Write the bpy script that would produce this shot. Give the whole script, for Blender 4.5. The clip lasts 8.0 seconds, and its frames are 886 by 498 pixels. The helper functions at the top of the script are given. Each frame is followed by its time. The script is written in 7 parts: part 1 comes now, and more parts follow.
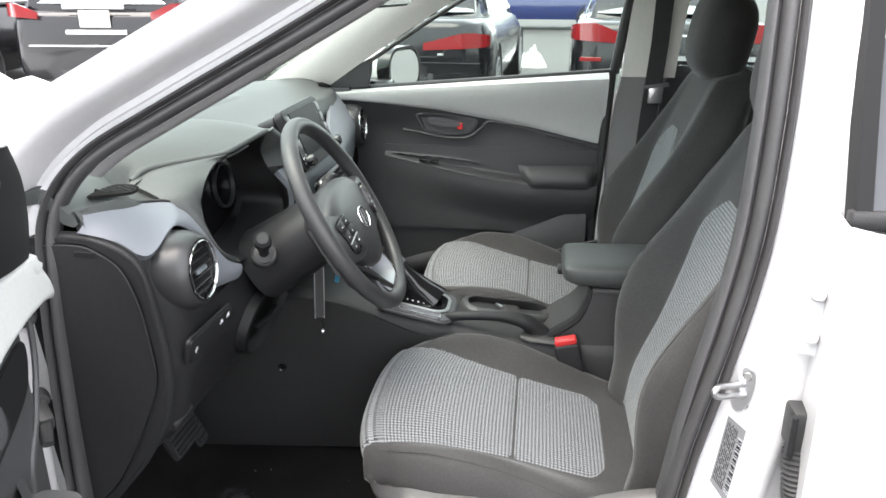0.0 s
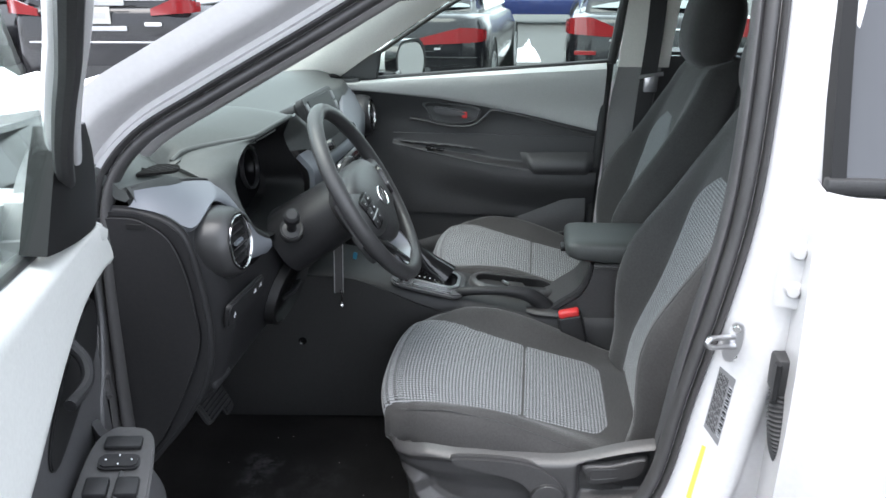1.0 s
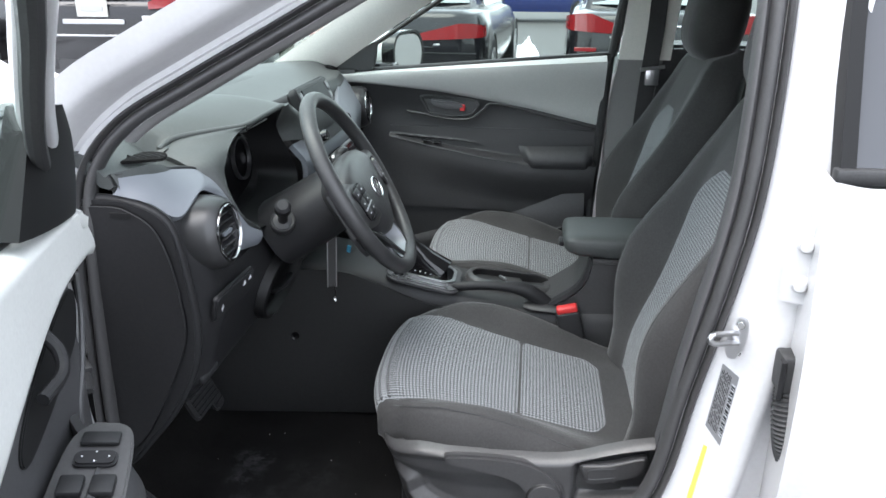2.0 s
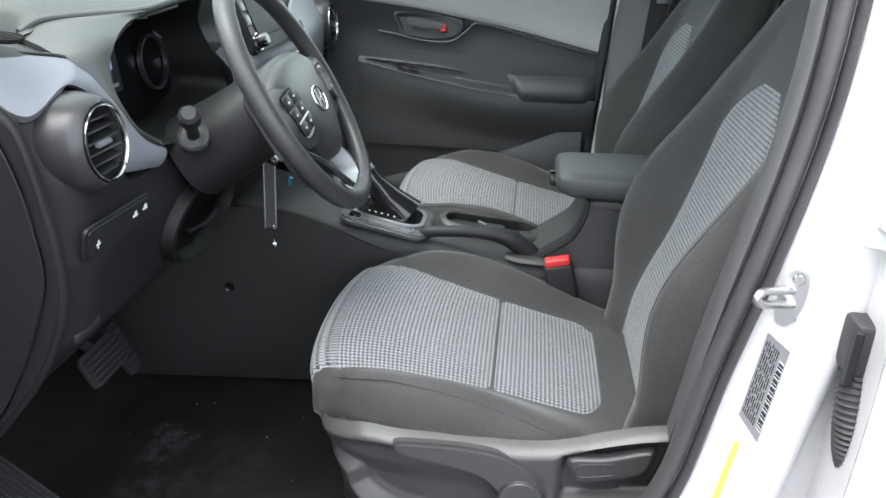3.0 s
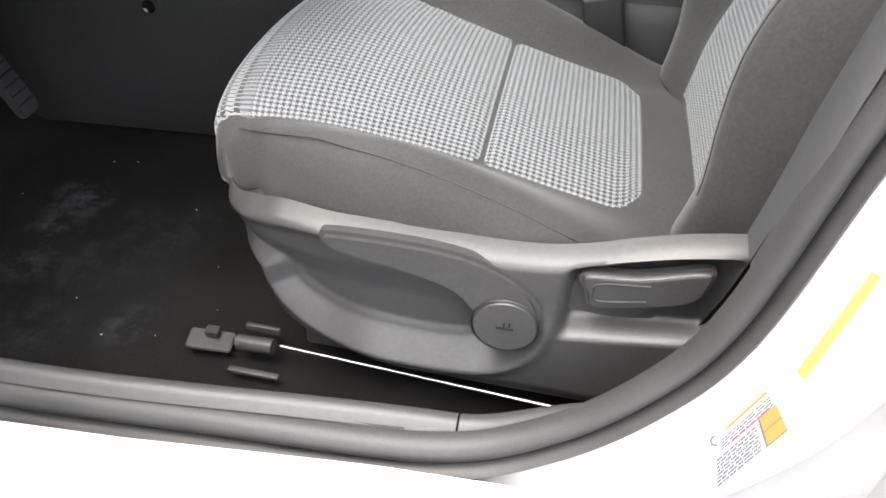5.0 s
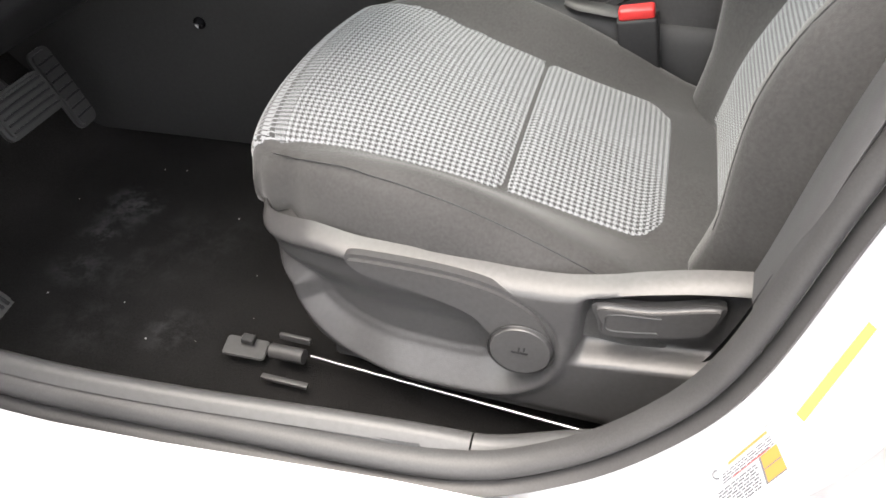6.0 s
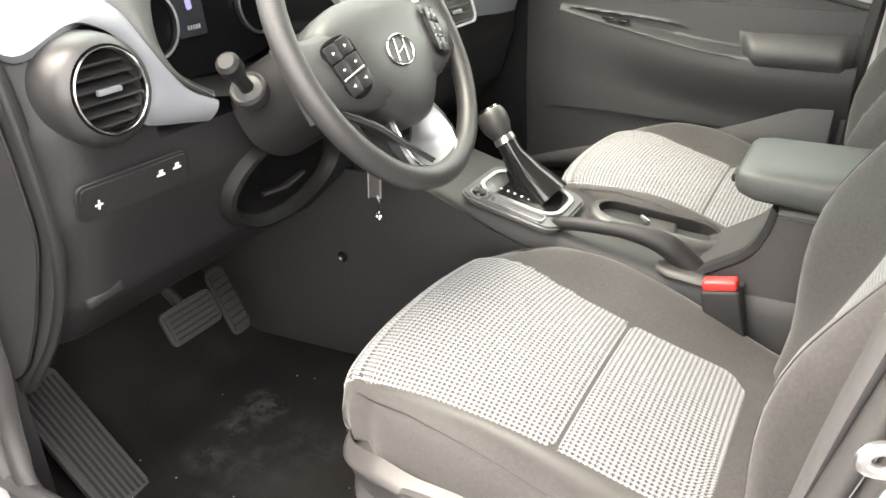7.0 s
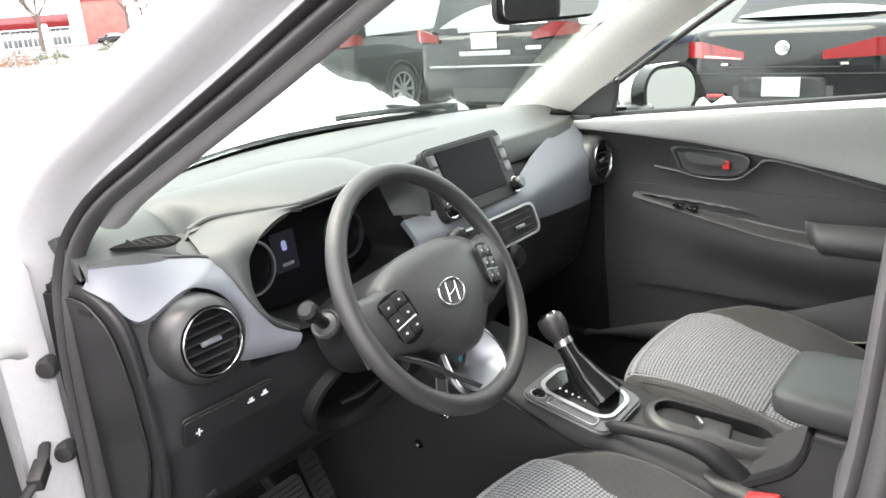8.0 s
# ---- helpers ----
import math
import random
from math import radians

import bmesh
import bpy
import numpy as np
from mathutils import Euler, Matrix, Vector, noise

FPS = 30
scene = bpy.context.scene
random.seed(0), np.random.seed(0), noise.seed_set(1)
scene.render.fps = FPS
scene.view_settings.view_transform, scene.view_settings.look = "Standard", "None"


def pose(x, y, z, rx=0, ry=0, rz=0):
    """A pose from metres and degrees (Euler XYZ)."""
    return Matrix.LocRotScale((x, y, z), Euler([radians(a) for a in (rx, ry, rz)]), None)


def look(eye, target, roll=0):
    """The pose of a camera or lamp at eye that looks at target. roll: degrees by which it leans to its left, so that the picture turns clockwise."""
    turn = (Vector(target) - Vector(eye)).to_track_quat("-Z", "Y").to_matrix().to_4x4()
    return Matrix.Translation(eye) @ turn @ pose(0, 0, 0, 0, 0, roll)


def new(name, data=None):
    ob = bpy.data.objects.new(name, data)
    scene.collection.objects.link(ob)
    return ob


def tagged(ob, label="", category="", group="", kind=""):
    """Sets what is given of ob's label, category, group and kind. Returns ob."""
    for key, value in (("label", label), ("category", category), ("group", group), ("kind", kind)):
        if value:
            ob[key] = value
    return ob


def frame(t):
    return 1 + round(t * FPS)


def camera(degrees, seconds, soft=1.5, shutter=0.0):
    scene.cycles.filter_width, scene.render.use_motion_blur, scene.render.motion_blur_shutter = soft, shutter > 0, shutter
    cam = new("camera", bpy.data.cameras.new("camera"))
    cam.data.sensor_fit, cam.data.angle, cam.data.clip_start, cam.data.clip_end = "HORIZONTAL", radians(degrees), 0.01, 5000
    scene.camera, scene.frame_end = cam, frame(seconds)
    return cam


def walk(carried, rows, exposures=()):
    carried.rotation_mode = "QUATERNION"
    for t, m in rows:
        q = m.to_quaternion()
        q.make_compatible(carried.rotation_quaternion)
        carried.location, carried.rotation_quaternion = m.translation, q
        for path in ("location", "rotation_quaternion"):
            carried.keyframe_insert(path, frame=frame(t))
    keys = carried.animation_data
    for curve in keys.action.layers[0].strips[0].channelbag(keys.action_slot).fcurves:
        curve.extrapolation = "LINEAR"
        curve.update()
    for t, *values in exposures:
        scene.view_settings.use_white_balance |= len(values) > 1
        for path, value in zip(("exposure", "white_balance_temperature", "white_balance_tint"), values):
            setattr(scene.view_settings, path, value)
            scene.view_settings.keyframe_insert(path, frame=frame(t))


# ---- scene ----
cam = camera(60.7, 8.0, 1.6)
PATH = [
    (0, (-0.281, -1.662, 1.374), (-0.516, 0.205, 0.697), 0.1),
    (0.5, (-0.305, -1.745, 1.375), (-0.518, 0.126, 0.701), -0.0),
    (1, (-0.305, -1.786, 1.374), (-0.524, 0.079, 0.687), -0.1),
    (2.5, (-0.296, -1.673, 1.3), (-0.507, 0.19, 0.602), 0.9),
    (3, (-0.28, -1.469, 1.201), (-0.471, 0.359, 0.412), 1.8),
    (3.5, (-0.261, -1.323, 1.107), (-0.405, 0.421, 0.138), 2.7),
    (4, (-0.25, -1.221, 1.018), (-0.422, 0.42, -0.112), 3.2),
    (4.5, (-0.242, -1.161, 0.982), (-0.444, 0.401, -0.251), 3.6),
    (6, (-0.209, -1.14, 1.027), (-0.566, 0.333, -0.278), 2.1),
    (6.5, (-0.158, -1.151, 1.1), (-0.738, 0.377, -0.053), -0.8),
    (7, (-0.082, -1.143, 1.151), (-0.958, 0.414, 0.252), -0.9),
    (7.5, (-0.035, -1.142, 1.254), (-1.112, 0.378, 0.525), -2.7),
    (8, (0.055, -1.141, 1.348), (-1.148, 0.337, 0.74), -4.6),
]
EXPOSURES = [(0.0, 2.5, 6750, 11), (1.0, 2.05, 6250, 10), (2.5, 2.17, 6250, 10), (3.0, 2.45, 6400, 10), (3.5, 2.84, 6600, 11), (4.5, 2.75, 6800, 11), (6.0, 2.88, 7100, 12), (7.0, 3.6, 7700, 13), (7.5, 3.56, 7500, 13), (8.0, 2.86, 7000, 15)]
walk(cam, [(t, look(eye, target, roll)) for t, eye, target, roll in PATH], EXPOSURES)

# ---- sky and sun: a bright overcast winter day ----
world = bpy.data.worlds.new("overcast_sky")
scene.world = world
world.use_nodes = True
wn = world.node_tree
sky = wn.nodes.new("ShaderNodeTexSky")
sky.sky_type = "NISHITA"
sky.sun_disc = False
sky.sun_elevation, sky.sun_rotation = radians(69), radians(235)
sky.air_density, sky.dust_density, sky.ozone_density = 1.0, 4.0, 1.0
pale = wn.nodes.new("ShaderNodeMix")
pale.data_type = "RGBA"
pale.inputs[0].default_value = 0.75
pale.inputs[7].default_value = (9.0, 9.3, 9.8, 1)
wn.links.new(sky.outputs[0], pale.inputs[6])
wn.links.new(pale.outputs[2], wn.nodes["Background"].inputs[0])
wn.nodes["Background"].inputs[1].default_value = 0.115
sun_data = bpy.data.lights.new("sun", "SUN")
sun_data.energy, sun_data.angle, sun_data.color = 1.1, radians(50), (1.0, 0.96, 0.91)
sun = new("sun", sun_data)
sun.matrix_world = look((-2.6, -1.8, 9), (0, 0, 0.6))
# ---- materials ----
def make(name, base, rough=0.5, metal=0.0, **more):
    m = bpy.data.materials.new(name)
    m.use_nodes = True
    b = m.node_tree.nodes["Principled BSDF"]
    b.inputs["Base Color"].default_value = (*base, 1)
    b.inputs["Roughness"].default_value = rough
    b.inputs["Metallic"].default_value = metal
    for key, value in more.items():
        b.inputs[key.replace("_", " ")].default_value = value
    return m


def node(m, kind, **props):
    n = m.node_tree.nodes.new(kind)
    for key, value in props.items():
        if key == "operation":
            n.operation = value
        elif key == "data_type":
            n.data_type = value
    return n


def link(m, a, b):
    m.node_tree.links.new(a, b)


def spread(m, base, amount=0.25, scale=3.0, rough=0.0, coords="Object"):
    """Slow stains and a fine grain in colour (and in gloss)."""
    b = m.node_tree.nodes["Principled BSDF"]
    tc = node(m, "ShaderNodeTexCoord")
    big, fine = node(m, "ShaderNodeTexNoise"), node(m, "ShaderNodeTexNoise")
    big.inputs["Scale"].default_value, fine.inputs["Scale"].default_value = scale, scale * 40
    big.inputs["Detail"].default_value = 6
    add = node(m, "ShaderNodeMath", operation="ADD")
    ramp = node(m, "ShaderNodeValToRGB")
    lo, hi = 1 - amount, 1 + amount
    ramp.color_ramp.elements[0].position, ramp.color_ramp.elements[1].position = 0.35, 0.65
    ramp.color_ramp.elements[0].color = (*[min(1, c * lo) for c in base], 1)
    ramp.color_ramp.elements[1].color = (*[min(1, c * hi) for c in base], 1)
    half = node(m, "ShaderNodeMath", operation="MULTIPLY")
    half.inputs[1].default_value = 0.5
    for n in (big, fine):
        link(m, tc.outputs[coords], n.inputs["Vector"])
    link(m, big.outputs[0], add.inputs[0])
    link(m, fine.outputs[0], add.inputs[1])
    link(m, add.outputs[0], half.inputs[0])
    link(m, half.outputs[0], ramp.inputs[0])
    link(m, ramp.outputs[0], b.inputs["Base Color"])
    if rough:
        r = node(m, "ShaderNodeMapRange")
        base_rough = b.inputs["Roughness"].default_value
        r.inputs[3].default_value, r.inputs[4].default_value = base_rough - rough, base_rough + rough
        link(m, big.outputs[0], r.inputs[0])
        link(m, r.outputs[0], b.inputs["Roughness"])
    return m


def relief(m, scale, strength, distance=0.001, kind="noise"):
    b = m.node_tree.nodes["Principled BSDF"]
    tc = node(m, "ShaderNodeTexCoord")
    tex = node(m, "ShaderNodeTexNoise" if kind == "noise" else "ShaderNodeTexVoronoi")
    tex.inputs["Scale"].default_value = scale
    bump = node(m, "ShaderNodeBump")
    bump.inputs["Strength"].default_value, bump.inputs["Distance"].default_value = strength, distance
    link(m, tc.outputs["Object"], tex.inputs["Vector"])
    link(m, tex.outputs[0], bump.inputs["Height"])
    link(m, bump.outputs[0], b.inputs["Normal"])
    return m


def grained(name, base, rough, amount=0.15, grain=900, strength=0.14):
    m = make(name, base, rough)
    spread(m, base, amount, 5.0, 0.06)
    return relief(m, grain, strength, 0.0006, "voronoi")


dark_plastic = grained("grained black plastic", (0.018, 0.018, 0.0192), 0.44)
dark_plastic.node_tree.nodes["Principled BSDF"].inputs["Specular IOR Level"].default_value = 0.22
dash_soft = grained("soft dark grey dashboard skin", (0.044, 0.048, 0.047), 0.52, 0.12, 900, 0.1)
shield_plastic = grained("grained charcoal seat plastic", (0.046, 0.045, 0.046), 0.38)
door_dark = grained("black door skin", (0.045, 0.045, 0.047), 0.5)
door_grey = grained("light grey door skin", (0.50, 0.51, 0.495), 0.55, 0.05)
pillar_grey = grained("pale grey pillar trim", (0.72, 0.705, 0.66), 0.6, 0.05)
vent_satin = grained("satin charcoal vent housing", (0.028, 0.028, 0.029), 0.36, 0.05)
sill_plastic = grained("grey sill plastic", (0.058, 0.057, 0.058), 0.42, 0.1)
silver_trim = make("satin silver trim", (0.15, 0.16, 0.178), 0.6, 0.1, Specular_IOR_Level=0.3)
leaf_silver = make("dark satin silver", (0.30, 0.31, 0.325), 0.45, 0.8)
# Darker copy of pillar_grey: the driver's pillar trim has its shade in the colour.
dim_pillar_grey = grained("grey front pillar trim", (0.22, 0.215, 0.215), 0.6, 0.05)
relief(silver_trim, 1500, 0.06, 0.0003)
chrome = make("chrome", (0.8, 0.8, 0.8), 0.12, 1.0)
satin_metal = make("satin metal", (0.55, 0.55, 0.56), 0.3, 1.0)
rubber = make("black rubber", (0.026, 0.026, 0.027), 0.5)
spread(rubber, (0.026, 0.026, 0.027), 0.3, 8.0, 0.1)
# Greyer than the black rubber: bright outside light is put into this colour.
seal_rubber = make("brightened seal rubber", (0.04, 0.039, 0.04), 0.5)
spread(seal_rubber, (0.04, 0.039, 0.04), 0.2, 12.0, 0.08)
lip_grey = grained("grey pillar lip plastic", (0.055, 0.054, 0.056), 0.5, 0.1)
gloss_black = make("gloss black", (0.008, 0.008, 0.009), 0.12)
wheel_skin = grained("black steering wheel skin", (0.032, 0.032, 0.033), 0.42, 0.15, 1400)
button_black = make("satin black buttons", (0.016, 0.016, 0.017), 0.35)
piano = make("dark grey paint", (0.1, 0.1, 0.105), 0.3, 0.4)
screen_glass = make("dark screen glass", (0.007, 0.007, 0.008), 0.3, Specular_IOR_Level=0.04)
shroud_black = make("matte black shroud", (0.008, 0.008, 0.0085), 0.55, Specular_IOR_Level=0.25)
white_mark = make("white mark", (0.75, 0.76, 0.78), 0.5)
blue_mark = make("blue mark", (0.05, 0.25, 0.4), 0.4)
red_plastic = make("red plastic", (0.55, 0.03, 0.03), 0.35)
yellow_mark = make("yellow paint mark", (0.68, 0.64, 0.08), 0.6)
tunnel_black = grained("matt black tunnel trim", (0.022, 0.022, 0.023), 0.6)
carpet = make("black carpet", (0.012, 0.0115, 0.0115), 0.95, Specular_IOR_Level=0.1)
spread(carpet, (0.012, 0.0115, 0.0115), 0.4, 9.0)
relief(carpet, 700, 0.6, 0.003)


def dusty(m, spots, dust):
    """Pale scuffed patches of dried dirt: (x, y, radius, strength)."""
    b = m.node_tree.nodes["Principled BSDF"]
    was = b.inputs["Base Color"].links[0].from_socket
    tc = node(m, "ShaderNodeTexCoord")
    streak = node(m, "ShaderNodeTexNoise")
    streak.inputs["Scale"].default_value, streak.inputs["Detail"].default_value = 26.0, 8
    streak.inputs["Roughness"].default_value = 0.7
    link(m, tc.outputs["Object"], streak.inputs["Vector"])
    cut = node(m, "ShaderNodeMapRange")
    cut.inputs[1].default_value, cut.inputs[2].default_value = 0.46, 0.75
    link(m, streak.outputs[0], cut.inputs[0])
    total = None
    for x, y, r, k in spots:
        d = node(m, "ShaderNodeVectorMath")
        d.operation = "DISTANCE"
        d.inputs[1].default_value = (x, y, 0.31)
        link(m, tc.outputs["Object"], d.inputs[0])
        fall = node(m, "ShaderNodeMapRange")
        fall.inputs[1].default_value, fall.inputs[2].default_value = 0.0, r
        fall.inputs[3].default_value, fall.inputs[4].default_value = 0.7 * k, 0.0
        link(m, d.outputs["Value"], fall.inputs[0])
        if total is None:
            total = fall.outputs[0]
        else:
            top = node(m, "ShaderNodeMath", operation="MAXIMUM")
            link(m, total, top.inputs[0])
            link(m, fall.outputs[0], top.inputs[1])
            total = top.outputs[0]
    both = node(m, "ShaderNodeMath", operation="MULTIPLY")
    link(m, total, both.inputs[0])
    link(m, cut.outputs[0], both.inputs[1])
    mix = node(m, "ShaderNodeMix", data_type="RGBA")
    mix.inputs[7].default_value = (*dust, 1)
    link(m, both.outputs[0], mix.inputs[0])
    link(m, was, mix.inputs[6])
    link(m, mix.outputs[2], b.inputs["Base Color"])


dusty(carpet, [(-0.895, -0.36, 0.06, 1.0), (-0.895, -0.43, 0.05, 0.9), (-0.885, -0.50, 0.055, 0.6), (-0.80, -0.49, 0.08, 0.25), (-0.70, -0.58, 0.05, 0.5), (-0.81, -0.60, 0.07, 0.25), (-0.75, -0.40, 0.10, 0.2)], (0.17, 0.17, 0.18))
fabric = make("black woven seat cloth", (0.017, 0.0165, 0.0165), 0.92, Sheen_Weight=0.2, Sheen_Roughness=0.4)
spread(fabric, (0.033, 0.032, 0.032), 0.25, 7.0)
relief(fabric, 1300, 0.35, 0.0008)
white_paint = make("white car paint", (0.52, 0.515, 0.52), 0.32, Coat_Weight=0.5, Coat_Roughness=0.08)
spread(white_paint, (0.52, 0.515, 0.52), 0.04, 3.0)
label_grey = make("grey printed label", (0.3, 0.3, 0.3), 0.4)


def houndstooth(name, axes, thread=0.00085):
    """A black and pale grey houndstooth weave, laid on two of the object's axes."""
    m = make(name, (0.3, 0.3, 0.3), 0.9, Sheen_Weight=0.2)
    b = m.node_tree.nodes["Principled BSDF"]
    tc = node(m, "ShaderNodeTexCoord")
    xyz = node(m, "ShaderNodeSeparateXYZ")
    link(m, tc.outputs["UV"], xyz.inputs[0])

    def op(kind, a, c, third=None):
        n = node(m, "ShaderNodeMath", operation=kind)
        for k, v in ((0, a), (1, c), (2, third)):
            if v is None:
                continue
            if isinstance(v, (int, float)):
                n.inputs[k].default_value = v
            else:
                link(m, v, n.inputs[k])
        return n.outputs[0]

    u = op("FLOOR", op("DIVIDE", xyz.outputs[axes[0]], thread), None)
    v = op("FLOOR", op("DIVIDE", xyz.outputs[axes[1]], thread), None)
    warp = op("LESS_THAN", op("FLOORED_MODULO", u, 8), 4)
    weft = op("LESS_THAN", op("FLOORED_MODULO", v, 8), 4)
    over = op("LESS_THAN", op("FLOORED_MODULO", op("ADD", u, v), 4), 2)
    pick = op("ADD", op("MULTIPLY", over, warp), op("MULTIPLY", op("SUBTRACT", 1, over), weft))
    mix = node(m, "ShaderNodeMix", data_type="RGBA")
    mix.inputs[6].default_value, mix.inputs[7].default_value = (0.022, 0.022, 0.024, 1), (0.215, 0.224, 0.235, 1)
    link(m, pick, mix.inputs[0])
    link(m, mix.outputs[2], b.inputs["Base Color"])
    bump = node(m, "ShaderNodeBump")
    bump.inputs["Strength"].default_value, bump.inputs["Distance"].default_value = 0.3, 0.0004
    link(m, over, bump.inputs["Height"])
    link(m, bump.outputs[0], b.inputs["Normal"])
    return m


check_cloth = houndstooth("houndstooth seat cloth", (0, 1))


def glass(name, tint, gloss=0.09):
    """A thin pane: mostly clear, with a fresnel sheen."""
    m = bpy.data.materials.new(name)
    m.use_nodes = True
    nt = m.node_tree
    nt.nodes.remove(nt.nodes["Principled BSDF"])
    clear, shine, mix, fres = (nt.nodes.new("ShaderNode" + k) for k in ("BsdfTransparent", "BsdfGlossy", "MixShader", "Fresnel"))
    clear.inputs[0].default_value = (*tint, 1)
    shine.inputs["Roughness"].default_value = 0.02
    fres.inputs[0].default_value = 1.35
    less = nt.nodes.new("ShaderNodeMath")
    less.operation, less.inputs[1].default_value = "MULTIPLY", gloss * 3
    nt.links.new(fres.outputs[0], less.inputs[0])
    nt.links.new(less.outputs[0], mix.inputs[0])
    nt.links.new(clear.outputs[0], mix.inputs[1])
    nt.links.new(shine.outputs[0], mix.inputs[2])
    nt.links.new(mix.outputs[0], nt.nodes["Material Output"].inputs[0])
    return m


clear_glass = glass("clear window glass", (0.86, 0.92, 0.89))
# Base grey is raised to stand in for the sky's reflection.
privacy_glass = make("dark privacy glass", (0.05, 0.052, 0.058), 0.08)
mirror_glass = make("mirror glass", (0.9, 0.9, 0.9), 0.02, 1.0)
# ---- shaping tools ----
def mesh_of(bm, name, material, smooth=True, sharp=35):
    bmesh.ops.recalc_face_normals(bm, faces=bm.faces)
    me = bpy.data.meshes.new(name)
    if smooth:
        for f in bm.faces:
            f.smooth = True
        for e in bm.edges:
            if len(e.link_faces) == 2 and e.calc_face_angle(0) > radians(sharp):
                e.smooth = False
    bm.to_mesh(me)
    bm.free()
    me.materials.append(material)
    return me


def part(name, bm, material, parent=None, label="", smooth=True, sharp=35, kind=""):
    """One bmesh as one mesh object under a thing or under a part."""
    ob = new(name, mesh_of(bm, name, material, smooth, sharp))
    if parent:
        ob.parent = parent
    return tagged(ob, label, kind=kind)


def thing(name, label, category, group="", kind="", at=None):
    ob = new(name)
    ob.empty_display_size = 0.05
    if at is not None:
        ob.matrix_world = at
    return tagged(ob, label, category, group, kind)


def bezel(bm, width, segments=2, sharp=30):
    """Round all sharp edges."""
    edges = [e for e in bm.edges if len(e.link_faces) == 2 and e.calc_face_angle(0) > radians(sharp)]
    bmesh.ops.bevel(bm, geom=edges, offset=width, segments=segments, affect="EDGES", profile=0.5, clamp_overlap=True)
    return bm


def box(x0, x1, y0, y1, z0, z1, bevel=0.0, segments=2, turn=None):
    bm = bmesh.new()
    bmesh.ops.create_cube(bm, size=1)
    m = Matrix.Translation(((x0 + x1) / 2, (y0 + y1) / 2, (z0 + z1) / 2)) @ Matrix.Diagonal((x1 - x0, y1 - y0, z1 - z0, 1))
    bmesh.ops.transform(bm, matrix=m, verts=bm.verts)
    if bevel:
        bezel(bm, bevel, segments)
    if turn is not None:
        bmesh.ops.transform(bm, matrix=turn, verts=bm.verts)
    return bm


def move(bm, m):
    bmesh.ops.transform(bm, matrix=m, verts=bm.verts)
    return bm


def join(*bms):
    out = bms[0]
    for b in bms[1:]:
        me = bpy.data.meshes.new("piece")
        b.to_mesh(me)
        b.free()
        out.from_mesh(me)
        bpy.data.meshes.remove(me)
    return out


def curve_points(ctrl, n=8, closed=False):
    """Catmull-Rom through control points of any dimension."""
    p = [np.array(c, float) for c in ctrl]
    out, k = [], len(p)
    for i in range(k if closed else k - 1):
        a = p[(i - 1) % k] if closed or i else 2 * p[0] - p[1]
        b, c = p[i], p[(i + 1) % k]
        d = p[(i + 2) % k] if closed or i + 2 < k else 2 * p[-1] - p[-2]
        for j in range(n):
            t = j / n
            out.append(0.5 * (2 * b + (c - a) * t + (2 * a - 5 * b + 4 * c - d) * t * t + (3 * b - a - 3 * c + d) * t ** 3))
    if not closed:
        out.append(p[-1])
    return out


def loft(rings, closed_ring=True, caps=True):
    """Skin rings of equal count."""
    bm = bmesh.new()
    rows = [[bm.verts.new(tuple(p)) for p in ring] for ring in rings]
    n = len(rows[0])
    for a, b in zip(rows, rows[1:]):
        for i in range(n if closed_ring else n - 1):
            j = (i + 1) % n
            bm.faces.new((a[i], a[j], b[j], b[i]))
    if caps and closed_ring:
        bm.faces.new(rows[0][::-1])
        bm.faces.new(rows[-1])
    return bm


# the middle of the cabin: linings take their thickness away from it
CABIN = Vector((-0.35, -0.2, 1.25))


def sheet(f, us, vs, thick=0.0, uv=None):
    """A surface f(u, v) over a grid, with thickness behind it; uv gives cloth metres."""
    bm = bmesh.new()
    rows = [[bm.verts.new(tuple(f(u, v))) for v in vs] for u in us]
    layer = bm.loops.layers.uv.new("cloth")
    where = {}
    for i, u in enumerate(us):
        for j, v in enumerate(vs):
            where[rows[i][j]] = (uv(u, v) if uv else (u, v))
    for i in range(len(us) - 1):
        for j in range(len(vs) - 1):
            face = bm.faces.new((rows[i][j], rows[i + 1][j], rows[i + 1][j + 1], rows[i][j + 1]))
            for lo in face.loops:
                lo[layer].uv = where[lo.vert]
    if thick:
        bmesh.ops.recalc_face_normals(bm, faces=bm.faces)
        bm.normal_update()
        away = sum(f.normal.dot(f.calc_center_median() - CABIN) * f.calc_area() for f in bm.faces)
        k = thick if away >= 0 else -thick
        faces = list(bm.faces)
        twin = {}
        for row in rows:
            for vert in row:
                twin[vert] = None
        for vert in list(twin):
            twin[vert] = bm.verts.new(vert.co + vert.normal * k)
        rim_edges = [(e.verts[0], e.verts[1]) for e in bm.edges if len(e.link_faces) == 1]
        for face in faces:
            copy = bm.faces.new([twin[v] for v in reversed(face.verts)])
            for lo in copy.loops:
                lo[layer].uv = where[[v for v in face.verts if twin[v] is lo.vert][0]]
        for a, b in rim_edges:
            bm.faces.new((a, b, twin[b], twin[a]))
    return bm


